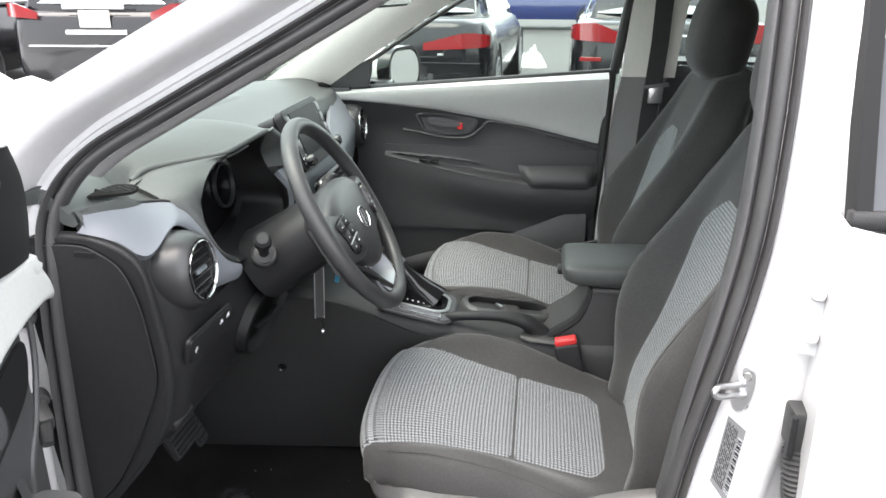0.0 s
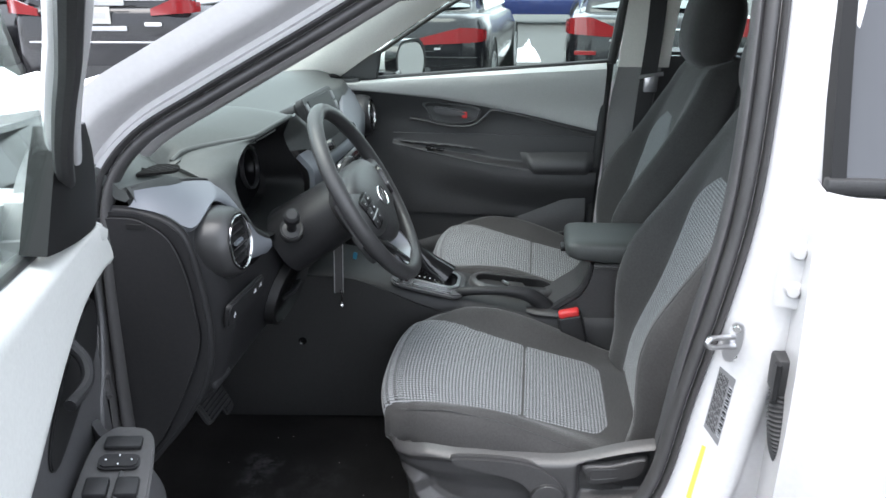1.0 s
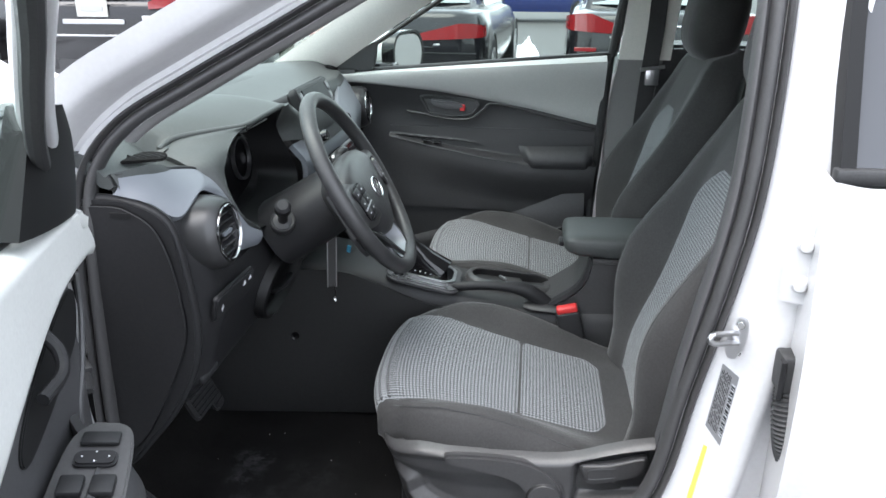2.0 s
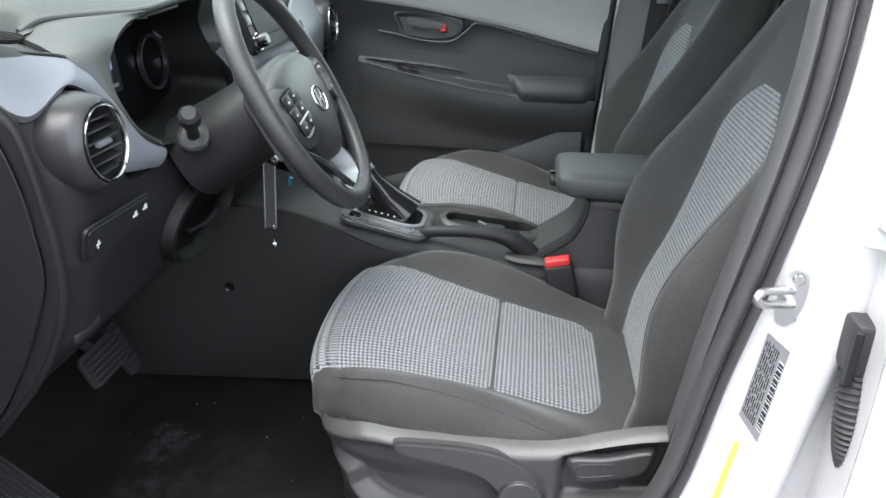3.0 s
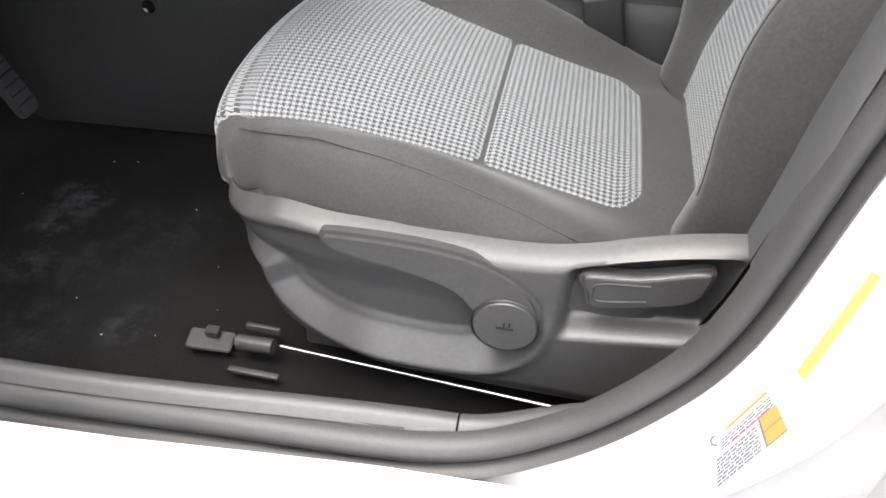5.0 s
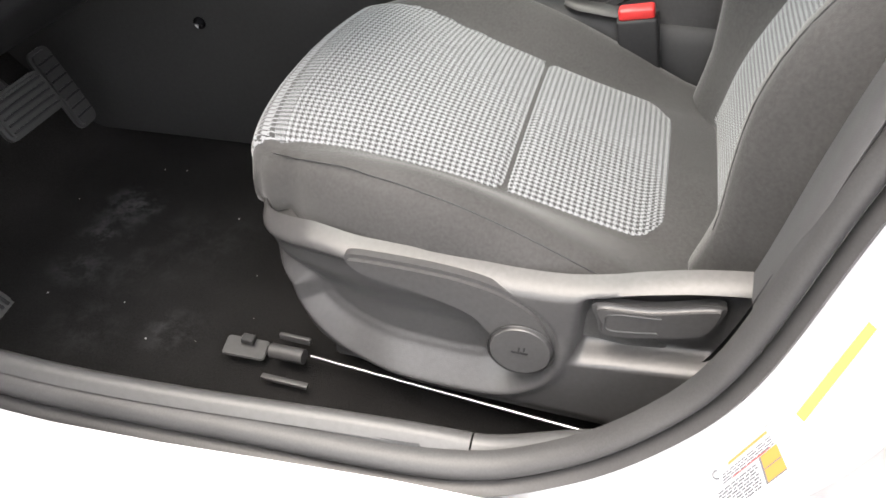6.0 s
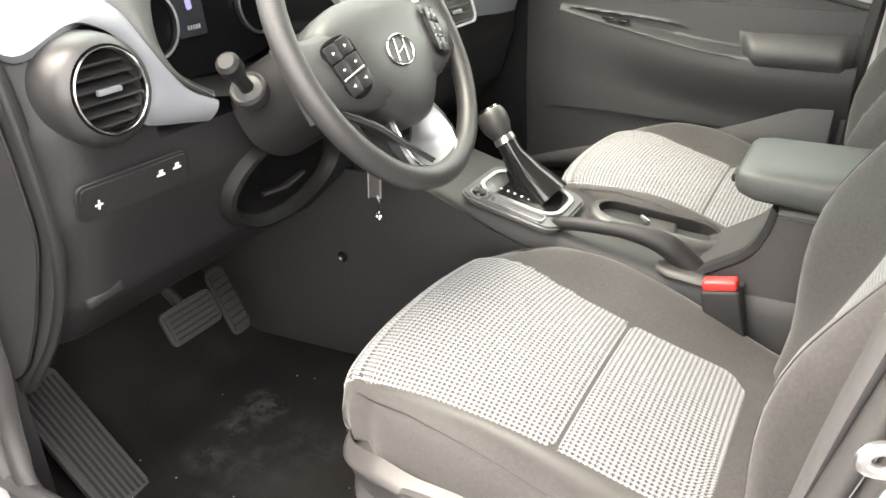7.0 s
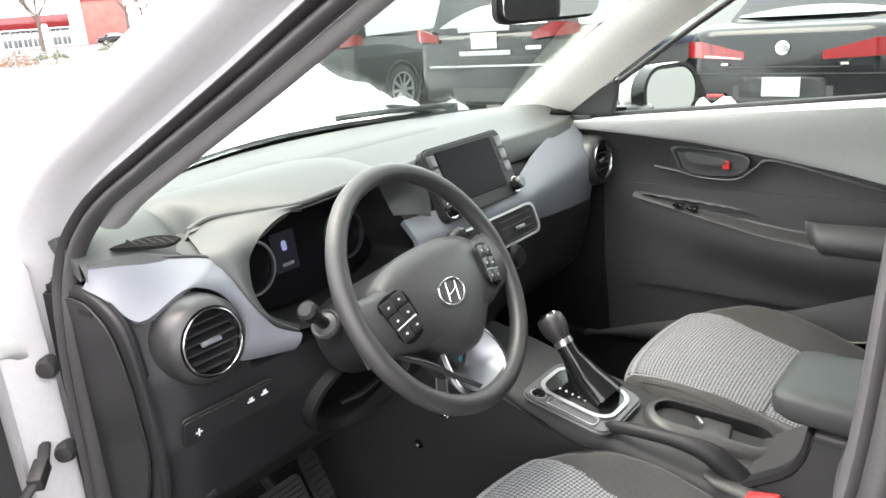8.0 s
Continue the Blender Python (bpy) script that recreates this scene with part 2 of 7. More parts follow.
def plate(outline, thick, place, bevel=0.003, segments=2):
    """A 2D outline (x, y) extruded by thick along z, rounded, then placed."""
    bm = bmesh.new()
    low = [bm.verts.new((x, y, 0)) for x, y in outline]
    face = bm.faces.new(low)
    up = bmesh.ops.extrude_face_region(bm, geom=[face])
    bmesh.ops.translate(bm, vec=(0, 0, thick), verts=[v for v in up["geom"] if isinstance(v, bmesh.types.BMVert)])
    bmesh.ops.recalc_face_normals(bm, faces=bm.faces)
    if bevel:
        edges = [e for e in bm.edges if len(e.link_faces) == 2 and abs(e.calc_face_angle(0)) > radians(60)]
        bmesh.ops.bevel(bm, geom=edges, offset=bevel, segments=segments, affect="EDGES", clamp_overlap=True)
    return move(bm, place)


def rounded(w, h, r, n=5, x=0.0, y=0.0):
    """The outline of a rounded rectangle."""
    r = min(r, w / 2 - 1e-4, h / 2 - 1e-4)
    out = []
    for cx, cy, a in ((w / 2 - r, h / 2 - r, 0), (-w / 2 + r, h / 2 - r, 90), (-w / 2 + r, -h / 2 + r, 180), (w / 2 - r, -h / 2 + r, 270)):
        for k in range(n + 1):
            t = radians(a + 90 * k / n)
            out.append((x + cx + r * math.cos(t), y + cy + r * math.sin(t)))
    return out


def tube(points, radius, sides=12, flat=1.0, closed=False):
    """A round (or flattened) tube along points; radius may be one per point."""
    pts = [Vector(p) for p in points]
    n = len(pts)
    rad = radius if isinstance(radius, (list, tuple)) else [radius] * n
    rings, side = [], None
    for i, p in enumerate(pts):
        d = (pts[(i + 1) % n] - pts[i - 1]) if closed or 0 < i < n - 1 else (pts[1] - pts[0] if i == 0 else pts[-1] - pts[-2])
        d.normalize()
        if side is None:
            side = d.cross(Vector((0, 0, 1)))
            if side.length < 0.1:
                side = d.cross(Vector((0, 1, 0)))
        side = (side - d * side.dot(d)).normalized()
        up = side.cross(d)
        rings.append([p + rad[i] * (math.cos(a) * side + flat * math.sin(a) * up) for a in (2 * math.pi * k / sides for k in range(sides))])
    if closed:
        rings.append(rings[0])
        bm = loft(rings, True, False)
        bmesh.ops.remove_doubles(bm, verts=bm.verts, dist=1e-6)
        return bm
    return loft(rings)


def lathe(profile, place, steps=40, whole=True):
    """A profile of (radius, height) turned about z, then placed."""
    rings = []
    for k in range(steps):
        a = 2 * math.pi * k / steps
        rings.append([(r * math.cos(a), r * math.sin(a), h) for r, h in profile])
    rings.append(rings[0])
    bm = loft(rings, False, False)
    bmesh.ops.remove_doubles(bm, verts=bm.verts, dist=1e-6)
    return move(bm, place)


def facing(p, normal, up=(0, 0, 1)):
    """A pose at p whose z looks along normal and whose y leans towards up."""
    z = Vector(normal).normalized()
    x = Vector(up).cross(z).normalized()
    y = z.cross(x)
    return Matrix.Translation(p) @ Matrix((x, y, z)).transposed().to_4x4()


def lerp(a, b, t):
    return a + (b - a) * t


def ease(a, b, t):
    t = max(0.0, min(1.0, (t - a) / (b - a)))
    return t * t * (3 - 2 * t)


def along(xs, ys):
    """A smooth function through a few knots."""
    xs, ys = np.array(xs, float), np.array(ys, float)
    h, d = np.diff(xs), np.diff(ys) / np.diff(xs)
    m = np.concatenate([[d[0]], np.where(d[:-1] * d[1:] > 0, (d[:-1] + d[1:]) / 2, 0.0), [d[-1]]])
    m[1:-1] = np.clip(m[1:-1], -3 * np.minimum(abs(d[:-1]), abs(d[1:])), 3 * np.minimum(abs(d[:-1]), abs(d[1:])))

    def f(x):
        i = int(min(max(np.searchsorted(xs, x) - 1, 0), len(h) - 1))
        t = min(1.0, max(0.0, (x - xs[i]) / h[i]))
        return float((1 + 2 * t) * (1 - t) ** 2 * ys[i] + t * (1 - t) ** 2 * h[i] * m[i] + t * t * (3 - 2 * t) * ys[i + 1] + t * t * (t - 1) * h[i] * m[i + 1])
    return f


def steps(a, b, n):
    return [a + (b - a) * i / (n - 1) for i in range(n)]
# ---- the white car's shell: driver's side opening, sill, pillars, roof, glass ----
body = thing("car_body", "white compact car body with an open front door frame", "car body", kind="structure")
OPENING = curve_points([
    (-0.30, -0.545, 1.455), (-0.47, -0.575, 1.36), (-0.64, -0.61, 1.262), (-0.80, -0.645, 1.172), (-0.90, -0.668, 1.112), (-0.960, -0.69, 1.045),
    (-0.980, -0.705, 0.96), (-0.988, -0.712, 0.80), (-0.990, -0.72, 0.58), (-0.976, -0.735, 0.46), (-0.92, -0.755, 0.412), (-0.74, -0.768, 0.408),
    (-0.50, -0.755, 0.408), (-0.30, -0.742, 0.412), (-0.198, -0.73, 0.447), (-0.126, -0.722, 0.512), (-0.082, -0.716, 0.595), (-0.053, -0.71, 0.75),
    (-0.018, -0.702, 0.91), (0.006, -0.69, 1.05), (0.015, -0.675, 1.2), (0.021, -0.645, 1.35), (0.032, -0.60, 1.46)], 7)


def out_of(i, ring):
    """The way out of the opening, in its own plane, at the i-th point."""
    a, b = ring[max(0, i - 1)], ring[min(len(ring) - 1, i + 1)]
    d = Vector((b[0] - a[0], 0, b[2] - a[2])).normalized()
    return Vector((d.z, 0, -d.x))


def swept(profile, scale=None, first=0, last=None):
    """Carry a profile of (out, y) round the opening."""
    rings = []
    last = len(OPENING) if last is None else last
    for i in range(first, last):
        o, p = out_of(i, OPENING), Vector(OPENING[i])
        k, off = scale(p) if scale else (1.0, 0.0)
        rings.append([p + o * (d * k + off) + Vector((0, y, 0)) for d, y in profile])
    return loft(rings, False, False)


def seal_profile():
    out = []
    for k in range(17):
        a = radians(-20 + 220 * k / 16)
        out.append((0.004 - 0.019 * math.cos(a) * 1.0, 0.006 - 0.017 * math.sin(a)))
    return out


def seal_width(p):
    """Width and shift of the seal: broad on the sill, narrow up both pillars."""
    if p.x > -0.32 and (p.z < 1.4 or p.x > -0.1):
        a = ease(-0.32, -0.10, p.x)
        return lerp(0.68, 0.52, a), lerp(0.006, -0.002, a)
    a = ease(0.58, 0.45, p.z)
    return 0.5 + 0.18 * a, lerp(-0.004, 0.018, ease(0.95, 1.12, p.z)) * (1 - a) + 0.006 * a


part("door_seal", swept(seal_profile(), seal_width), seal_rubber, body, "black rubber door seal", sharp=70)
part("door_seal", swept([(0.024, 0.0), (0.026, -0.012), (0.033, -0.018), (0.040, -0.014), (0.042, -0.004)], seal_width), seal_rubber, body, "black rubber door seal", sharp=70)


JAMB = [(0.010, 0.008), (0.018, 0.006), (0.03, 0.003), (0.046, -0.001), (0.051, 0.016), (0.060, 0.016), (0.066, -0.010), (0.076, -0.046), (0.082, -0.052), (0.088, -0.056), (0.105, -0.061), (0.12, -0.066)]
SILL = [(0.010, 0.008), (0.020, 0.004), (0.030, 0.0), (0.045, -0.008), (0.056, -0.016), (0.062, -0.022), (0.068, -0.032), (0.074, -0.046), (0.082, -0.054), (0.09, -0.058), (0.105, -0.062), (0.12, -0.066)]
B_FACE = [(0.006, 0.006), (0.012, 0.0), (0.025, -0.008), (0.045, -0.016), (0.07, -0.026), (0.09, -0.034), (0.102, -0.036), (0.113, -0.030), (0.122, -0.014), (0.132, -0.004), (0.18, 0.002), (0.24, 0.004)]


def flange(first, last):
    """The painted flange round the opening, from the front pillar's section over the sill's to the centre pillar's."""
    rings, n = [], len(OPENING)
    for i in range(first, last):
        o, p = out_of(i, OPENING), Vector(OPENING[i])
        a, b = ease(52, 66, i), ease(n - 70, n - 48, i)
        sect = [lerp(np.array(j), np.array(k), a) for j, k in zip(JAMB, SILL)]
        sect = [lerp(j, np.array(k), b) for j, k in zip(sect, B_FACE)]
        rings.append([p + o * float(d) + Vector((0, float(y), 0)) for d, y in sect])
    return loft(rings, False, False)


part("door_frame", flange(0, len(OPENING) - 56), white_paint, body, "white painted door opening flange", sharp=60)
part("b_pillar", flange(len(OPENING) - 57, len(OPENING)), white_paint, body, "white painted centre pillar", sharp=60)
part("seal_base", swept([(-0.007, 0.012), (-0.004, 0.010), (0.004, 0.007), (0.02, 0.004)], None, 56, len(OPENING) - 64), rubber, body)
# inner linings of the opening
part("a_pillar_trim", swept([(0.014, 0.012), (0.004, 0.020), (-0.001, 0.034), (0.004, 0.05)], None, 0, 31), dim_pillar_grey, body, "pale grey front pillar trim", sharp=60)
part("trim_lip", swept([(-0.007, 0.012), (-0.012, 0.005), (-0.016, 0.002), (-0.019, 0.004), (-0.022, 0.012), (-0.022, 0.03), (-0.012, 0.06)], lambda p: (0.3 + 0.7 * ease(0.62, 0.9, p.z), 0.0), len(OPENING) - 41, len(OPENING)), lip_grey, body, "grey plastic trim lip", sharp=60)
part("b_pillar_trim", swept([(-0.008, 0.02), (0.012, 0.04), (0.05, 0.10), (0.14, 0.12)], None, len(OPENING) - 45), dark_plastic, body, "black centre pillar trim", sharp=60)


def sill_line(x):
    return -0.768 + 0.062 * ease(-0.75, -0.2, x) * 0.62


def sill_cover(a, b, name):
    prof = [(0.038, -0.115), (0.034, -0.03), (0.029, 0.002), (0.022, 0.010), (0.014, 0.011), (0.009, 0.008), (0.002, 0.002)]
    rings = []
    for x in steps(a, b, 24):
        y0, lift = sill_line(x), 0.05 * ease(-0.28, -0.14, x) + 0.06 * ease(-0.17, -0.08, x)
        rings.append([(x, y0 + dy, 0.412 + dz + (lift if dz > -0.1 else 0)) for dy, dz in prof])
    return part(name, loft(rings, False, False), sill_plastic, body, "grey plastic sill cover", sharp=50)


sill_cover(-1.02, -0.2775, "sill_cover")
sill_cover(-0.2755, -0.135, "sill_cover")
# rocker under the door
rings = []
for x in steps(-1.25, 0.9, 20):
    y0 = sill_line(x)
    rings.append([(x, y0 - 0.03, 0.40), (x, y0 - 0.055, 0.385), (x, y0 - 0.075, 0.36), (x, y0 - 0.085, 0.30), (x, y0 - 0.07, 0.22), (x, y0 + 0.05, 0.18)])
part("rocker", loft(rings, False, False), white_paint, body, "white painted rocker panel", sharp=50)

# floor pan and carpet
part("floor_carpet", sheet(lambda u, v: (u, v, 0.300 + 0.10 * ease(0.14, 0.06, abs(v)) + (0.24 * ease(-1.02, -1.35, u)) + 0.012 * ease(-0.68, -0.73, v)), steps(-1.4, 0.75, 60), steps(-0.745, 0.745, 60), 0.01), carpet, body, "black floor carpet")
part("under_floor", box(-1.45, 1.7, -0.70, 0.70, 0.2, 0.24), rubber, body)
part("firewall", box(-1.45, -1.40, -0.78, 0.78, 0.2, 1.06), rubber, body)
# hinge pillar (inside the front of the opening)
part("hinge_pillar", box(-1.18, -1.02, -0.80, -0.722, 0.25, 1.06, 0.015), white_paint, body)
part("kick_trim", sheet(lambda u, v: (lerp(-1.42, -0.985, u), -0.70 + 0.012 * math.sin(3 * u), lerp(0.28, 0.75, v)), steps(0, 1, 10), steps(0, 1, 8), 0.02), dark_plastic, body, "black kick panel")
part("kick_trim", sheet(lambda u, v: (lerp(-1.42, -0.85, u), 0.665 + 0.012 * math.sin(3 * u), lerp(0.28, 1.03, v)), steps(0, 1, 10), steps(0, 1, 8), 0.03), dark_plastic, body)
part("bulkhead_trim", sheet(lambda u, v: (-1.36 + 0.12 * v, lerp(-0.72, 0.72, u), lerp(0.5, 1.0, v)), steps(0, 1, 6), steps(0, 1, 6), 0.02), carpet, body)

# roof, headliner, rear
def roof_z(u, v):
    return 1.545 - 0.10 * (v / 0.62) ** 2 - 0.05 * ease(-0.2, -0.5, u) - 0.06 * ease(0.9, 1.7, u)


part("roof", sheet(lambda u, v: (u, v, roof_z(u, v)), steps(-0.48, 1.65, 24), steps(-0.62, 0.62, 16), -0.012), white_paint, body)
part("headliner", sheet(lambda u, v: (u, v, roof_z(u, v) - 0.04), steps(-0.44, 1.6, 24), steps(-0.56, 0.56, 16), 0.01), pillar_grey, body, "pale grey headliner")
part("tailgate", box(1.62, 1.70, -0.72, 0.72, 0.3, 1.05, 0.02), white_paint, body)
part("tailgate_trim", box(1.60, 1.615, -0.70, 0.70, 0.3, 1.05, 0.004), dark_plastic, body)
rear_glass = part("rear_window", sheet(lambda u, v: (1.64 - 0.25 * u, v, 1.05 + 0.40 * u), steps(0, 1, 4), steps(-0.62, 0.62, 6), 0.004), privacy_glass, body, "dark rear window")

# windscreen
def screen(u, v):
    """u from base (0) to header (1), v across."""
    x0 = -1.33 + 0.36 * v * v
    y = v * lerp(0.76, 0.58, u)
    x1 = -0.47 + 0.20 * v * v * 0.33
    return (lerp(x0, x1, u), y, lerp(1.085 - 0.03 * v * v, 1.50 - 0.06 * v * v, u) + 0.03 * math.sin(math.pi * u))


windscreen = part("windscreen", sheet(screen, steps(0.0, 1, 16), steps(-0.89, 0.93, 24), 0.005), clear_glass, body, "clear laminated windscreen")
windscreen.visible_shadow = False
part("cowl", sheet(lambda u, v: (screen(0, v)[0] - 0.005 - 0.16 * u, screen(0, v)[1], screen(0, v)[2] - 0.05 * u), steps(0, 1, 5), steps(-0.86, 1, 24), 0.01), rubber, body, "black cowl panel")
for a, b in ((0.20, 0.62), ):
    blade = part("wiper", tube([Vector(screen(0.035, v)) + Vector((-0.012, 0, 0.008)) for v in steps(a, b, 10)], 0.005, 8, 1.5), rubber, body, "black windscreen wiper")
    part("wiper_arm", tube([Vector(screen(-0.02, b)) + Vector((-0.012, 0, 0.012)), Vector(screen(0.02, lerp(a, b, 0.55))) + Vector((-0.014, 0, 0.026)), Vector(screen(0.035, lerp(a, b, 0.45))) + Vector((-0.012, 0, 0.022))], [0.010, 0.006, 0.005], 8), rubber, blade)
# front pillar outside skin, between windscreen and door opening
def pillar_skin(u, v):
    i = int(lerp(0, 34, v))
    o, p = out_of(i, OPENING), Vector(OPENING[i])
    a = p + o * 0.118 + Vector((0, -0.064, 0))
    w = lerp(1.0, 0.0, v)
    b = Vector(screen(w, -0.885)) + Vector((0, 0, 0.004))
    q = a.lerp(b, u)
    q.z += 0.012 * math.sin(math.pi * u)
    q.y -= 0.012 * math.sin(math.pi * u)
    return q


part("a_pillar", sheet(pillar_skin, steps(0, 1, 7), steps(0, 1, 35)), white_paint, body, "white painted front pillar")

# bonnet and wing
def bonnet(u, v):
    x = lerp(screen(0, v)[0] - 0.15, -2.25, u)
    return (x, v * lerp(0.74, 0.70, u), 1.035 - 0.02 * v * v - 0.16 * u - 0.10 * ease(0.75, 1.0, u) + 0.014 * ease(0.45, 0.6, abs(v)) * (1 - u))


part("bonnet", sheet(bonnet, steps(0, 1, 20), steps(-1, 1, 24), -0.01), white_paint, body, "white painted bonnet")


def wing(side):
    def f(u, v):
        x = lerp(-1.02, -2.3, u)
        z = lerp(1.02 - 0.13 * u, 0.35, v)
        bulge = 0.10 * math.sin(math.pi * min(1, v * 1.2 + 0.05)) * 0.6
        return (x, side * (0.765 + bulge + 0.02 * ease(0, 0.1, v) - 0.16 * ease(0.72, 1, u)), z)
    return part("wing", sheet(f, steps(0, 1, 24), steps(0, 1, 16), 0.008), white_paint, body)


wing(-1)
wing(1)
# passenger's side: sill, pillars, rear quarter, roof rail
part("sill_inner", box(-1.05, 0.75, 0.66, 0.74, 0.25, 0.43, 0.02), dark_plastic, body)
part("rocker", box(-1.1, 0.9, 0.74, 0.84, 0.2, 0.42, 0.02), white_paint, body)


def strip(points, w, t, material, name, label="", sharp=50):
    """A flat bar along points: w along x, t along y."""
    pts = curve_points(points, 6)
    return part(name, loft([[(p[0] - w / 2, p[1] - t / 2, p[2]), (p[0] + w / 2, p[1] - t / 2, p[2]), (p[0] + w / 2, p[1] + t / 2, p[2]), (p[0] - w / 2, p[1] + t / 2, p[2])] for p in pts]), material, body, label, sharp=sharp)


def pillar_far(u, v):
    """Lining of the passenger's front pillar: u across, v up."""
    base_a, base_b = Vector((-1.11, 0.59, 1.078)), Vector((-0.935, 0.632, 1.05))
    top_a, top_b = Vector((-0.445, 0.458, 1.46)), Vector((-0.29, 0.53, 1.45))
    p = base_a.lerp(top_a, v).lerp(base_b.lerp(top_b, v), u)
    p.y -= 0.02 * math.sin(math.pi * u)
    p.z += 0.012 * math.sin(math.pi * v)
    return p


part("a_pillar_trim", sheet(pillar_far, steps(0, 1, 8), steps(0, 1, 14), 0.02), pillar_grey, body, "pale grey front pillar trim")
strip([(0.0, 0.69, 0.42), (0.0, 0.69, 0.9), (0.02, 0.668, 1.10)], 0.13, 0.05, dim_pillar_grey, "b_pillar_trim", "grey lower centre pillar trim")
strip([(0.03, 0.655, 1.10), (0.04, 0.62, 1.28), (0.06, 0.575, 1.44)], 0.15, 0.04, pillar_grey, "b_pillar_trim", "pale grey upper centre pillar trim")
strip([(0.0, 0.715, 0.42), (0.0, 0.715, 0.9), (0.02, 0.69, 1.12), (0.05, 0.60, 1.45)], 0.12, 0.02, white_paint, "b_pillar")
part("pillar_base", box(-0.965, -0.855, 0.615, 0.668, 1.02, 1.058, 0.008), rubber, body)
part("roof_rail", tube([(-0.45, 0.57, 1.44), (-0.1, 0.59, 1.462), (0.5, 0.59, 1.462), (1.3, 0.58, 1.43)], 0.035), pillar_grey, body)
part("roof_rail", tube([(-0.45, -0.565, 1.445), (-0.1, -0.585, 1.475), (0.5, -0.59, 1.47), (1.3, -0.58, 1.43)], 0.035), white_paint, body)
part("rear_quarter", sheet(lambda u, v: (lerp(0.08, 1.65, u), 0.70 + 0.05 * math.sin(3 * v), lerp(0.42, 1.14, v)), steps(0, 1, 8), steps(0, 1, 8), 0.05), door_dark, body)
part("rear_quarter", sheet(lambda u, v: (lerp(0.85, 1.65, u), -0.74, lerp(0.42, 1.14, v)), steps(0, 1, 8), steps(0, 1, 8), 0.05), white_paint, body)
part("rear_pillar", box(0.80, 1.6, 0.56, 0.60, 1.10, 1.48, 0.01), dark_plastic, body)
part("rear_pillar", box(0.80, 1.6, -0.60, -0.56, 1.10, 1.48, 0.01), dark_plastic, body)
rear_pane = part("rear_side_window", sheet(lambda u, v: (lerp(0.08, 0.82, u), lerp(0.685, 0.60, v), lerp(1.13, 1.43, v)), steps(0, 1, 5), steps(0, 1, 5), 0.004), clear_glass, body, "clear rear side window")
rear_pane.visible_shadow = False


# wheels, bumpers and the closed ends of the car
def end_cap(x, dx, name):
    rings = []
    for k, q in ((0.0, 1.0), (0.6, 0.99), (0.9, 0.95), (1.0, 0.86)):
        rings.append([(x + dx * k * (1 - 0.35 * abs(y / 0.8) ** 3), y * q, z) for y, z in [(-0.80, 0.25), (-0.84, 0.45), (-0.82, 0.70), (-0.74, 0.86)] + [(0.74, 0.86), (0.82, 0.70), (0.84, 0.45), (0.80, 0.25)]])
    return part(name, loft(rings), white_paint, body, sharp=50)


end_cap(-2.22, -0.16, "front_bumper")
end_cap(1.66, 0.14, "rear_bumper")
car_tyre = make("car tyre rubber", (0.02, 0.02, 0.02), 0.8)
for wx in (-1.72, 0.88):
    for side in (-1, 1):
        at_wheel = facing((wx, side * 0.70, 0.32), (0, side, 0))
        wheel_part = part("wheel", lathe([(0.0, -0.09), (0.20, -0.10), (0.30, -0.10), (0.318, -0.07), (0.32, 0.0), (0.318, 0.07), (0.30, 0.10), (0.225, 0.10), (0.215, 0.08), (0.0, 0.075)], at_wheel, 32), car_tyre, body, "black winter tyre")
        part("rim", join(*[box(0.03, 0.21, -0.02, 0.02, 0.08, 0.10, 0.004, 1, at_wheel @ pose(0, 0, 0, 0, 0, 72 * k)) for k in range(5)], lathe([(0.205, 0.08), (0.205, 0.105), (0.222, 0.105), (0.222, 0.08)], at_wheel, 32)), satin_metal, wheel_part, "alloy rim")
# ---- dashboard ----
ring_chrome = make("dark satin chrome", (0.36, 0.36, 0.37), 0.18, 1.0)
dash = thing("dashboard", "dark grey dashboard with satin silver trim and round vents", "dashboard")


def ledge(v):
    """How far back the top pad reaches, across the car."""
    return float(np.interp(v, [-0.70, -0.684, -0.61, -0.546, -0.53, -0.515, -0.46, -0.22, -0.185, 0.0, 0.2, 0.42, 0.56, 0.66], [-0.940, -0.933, -0.903, -0.876, -0.90, -0.95, -0.99, -0.99, -0.915, -0.895, -0.885, -0.87, -0.89, -0.93]))


def dash_top(u, v):
    x0 = screen(0, v / 0.76)[0] + 0.01
    x1 = ledge(v)
    x = lerp(x0, x1, min(u, 1.0))
    z = 1.078 + 0.008 * math.sin(math.pi * min(u, 1)) - 0.022 * ease(0.55, 1.0, u)
    z -= 0.013 * ease(-0.48, -0.56, v) * ease(0.35, 0.72, u) * ease(1.0, 0.86, u)
    z -= 0.034 * ease(-0.63, -0.53, v) * ease(-0.40, -0.48, v) * ease(0.45, 1.0, u)
    if u > 1:
        t = u - 1
        x += 0.016 * math.sin(t * math.pi / 2)
        z -= 0.03 * t + 0.02 * t * t
    return (x, v, z)


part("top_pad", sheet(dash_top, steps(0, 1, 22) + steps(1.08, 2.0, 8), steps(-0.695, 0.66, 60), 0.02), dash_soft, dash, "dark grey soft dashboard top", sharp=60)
# faint raised panel on the top
part("top_panel", sheet(lambda u, v: Vector(dash_top(u, v)) + Vector((0, 0, 0.003 - 0.006 * max(0, abs((v - 0.0) / 0.26)) ** 8 - 0.006 * max(0, abs((u - 0.42) / 0.24)) ** 8)), steps(0.18, 0.66, 16), steps(-0.26, 0.26, 24)), dash_soft, dash)


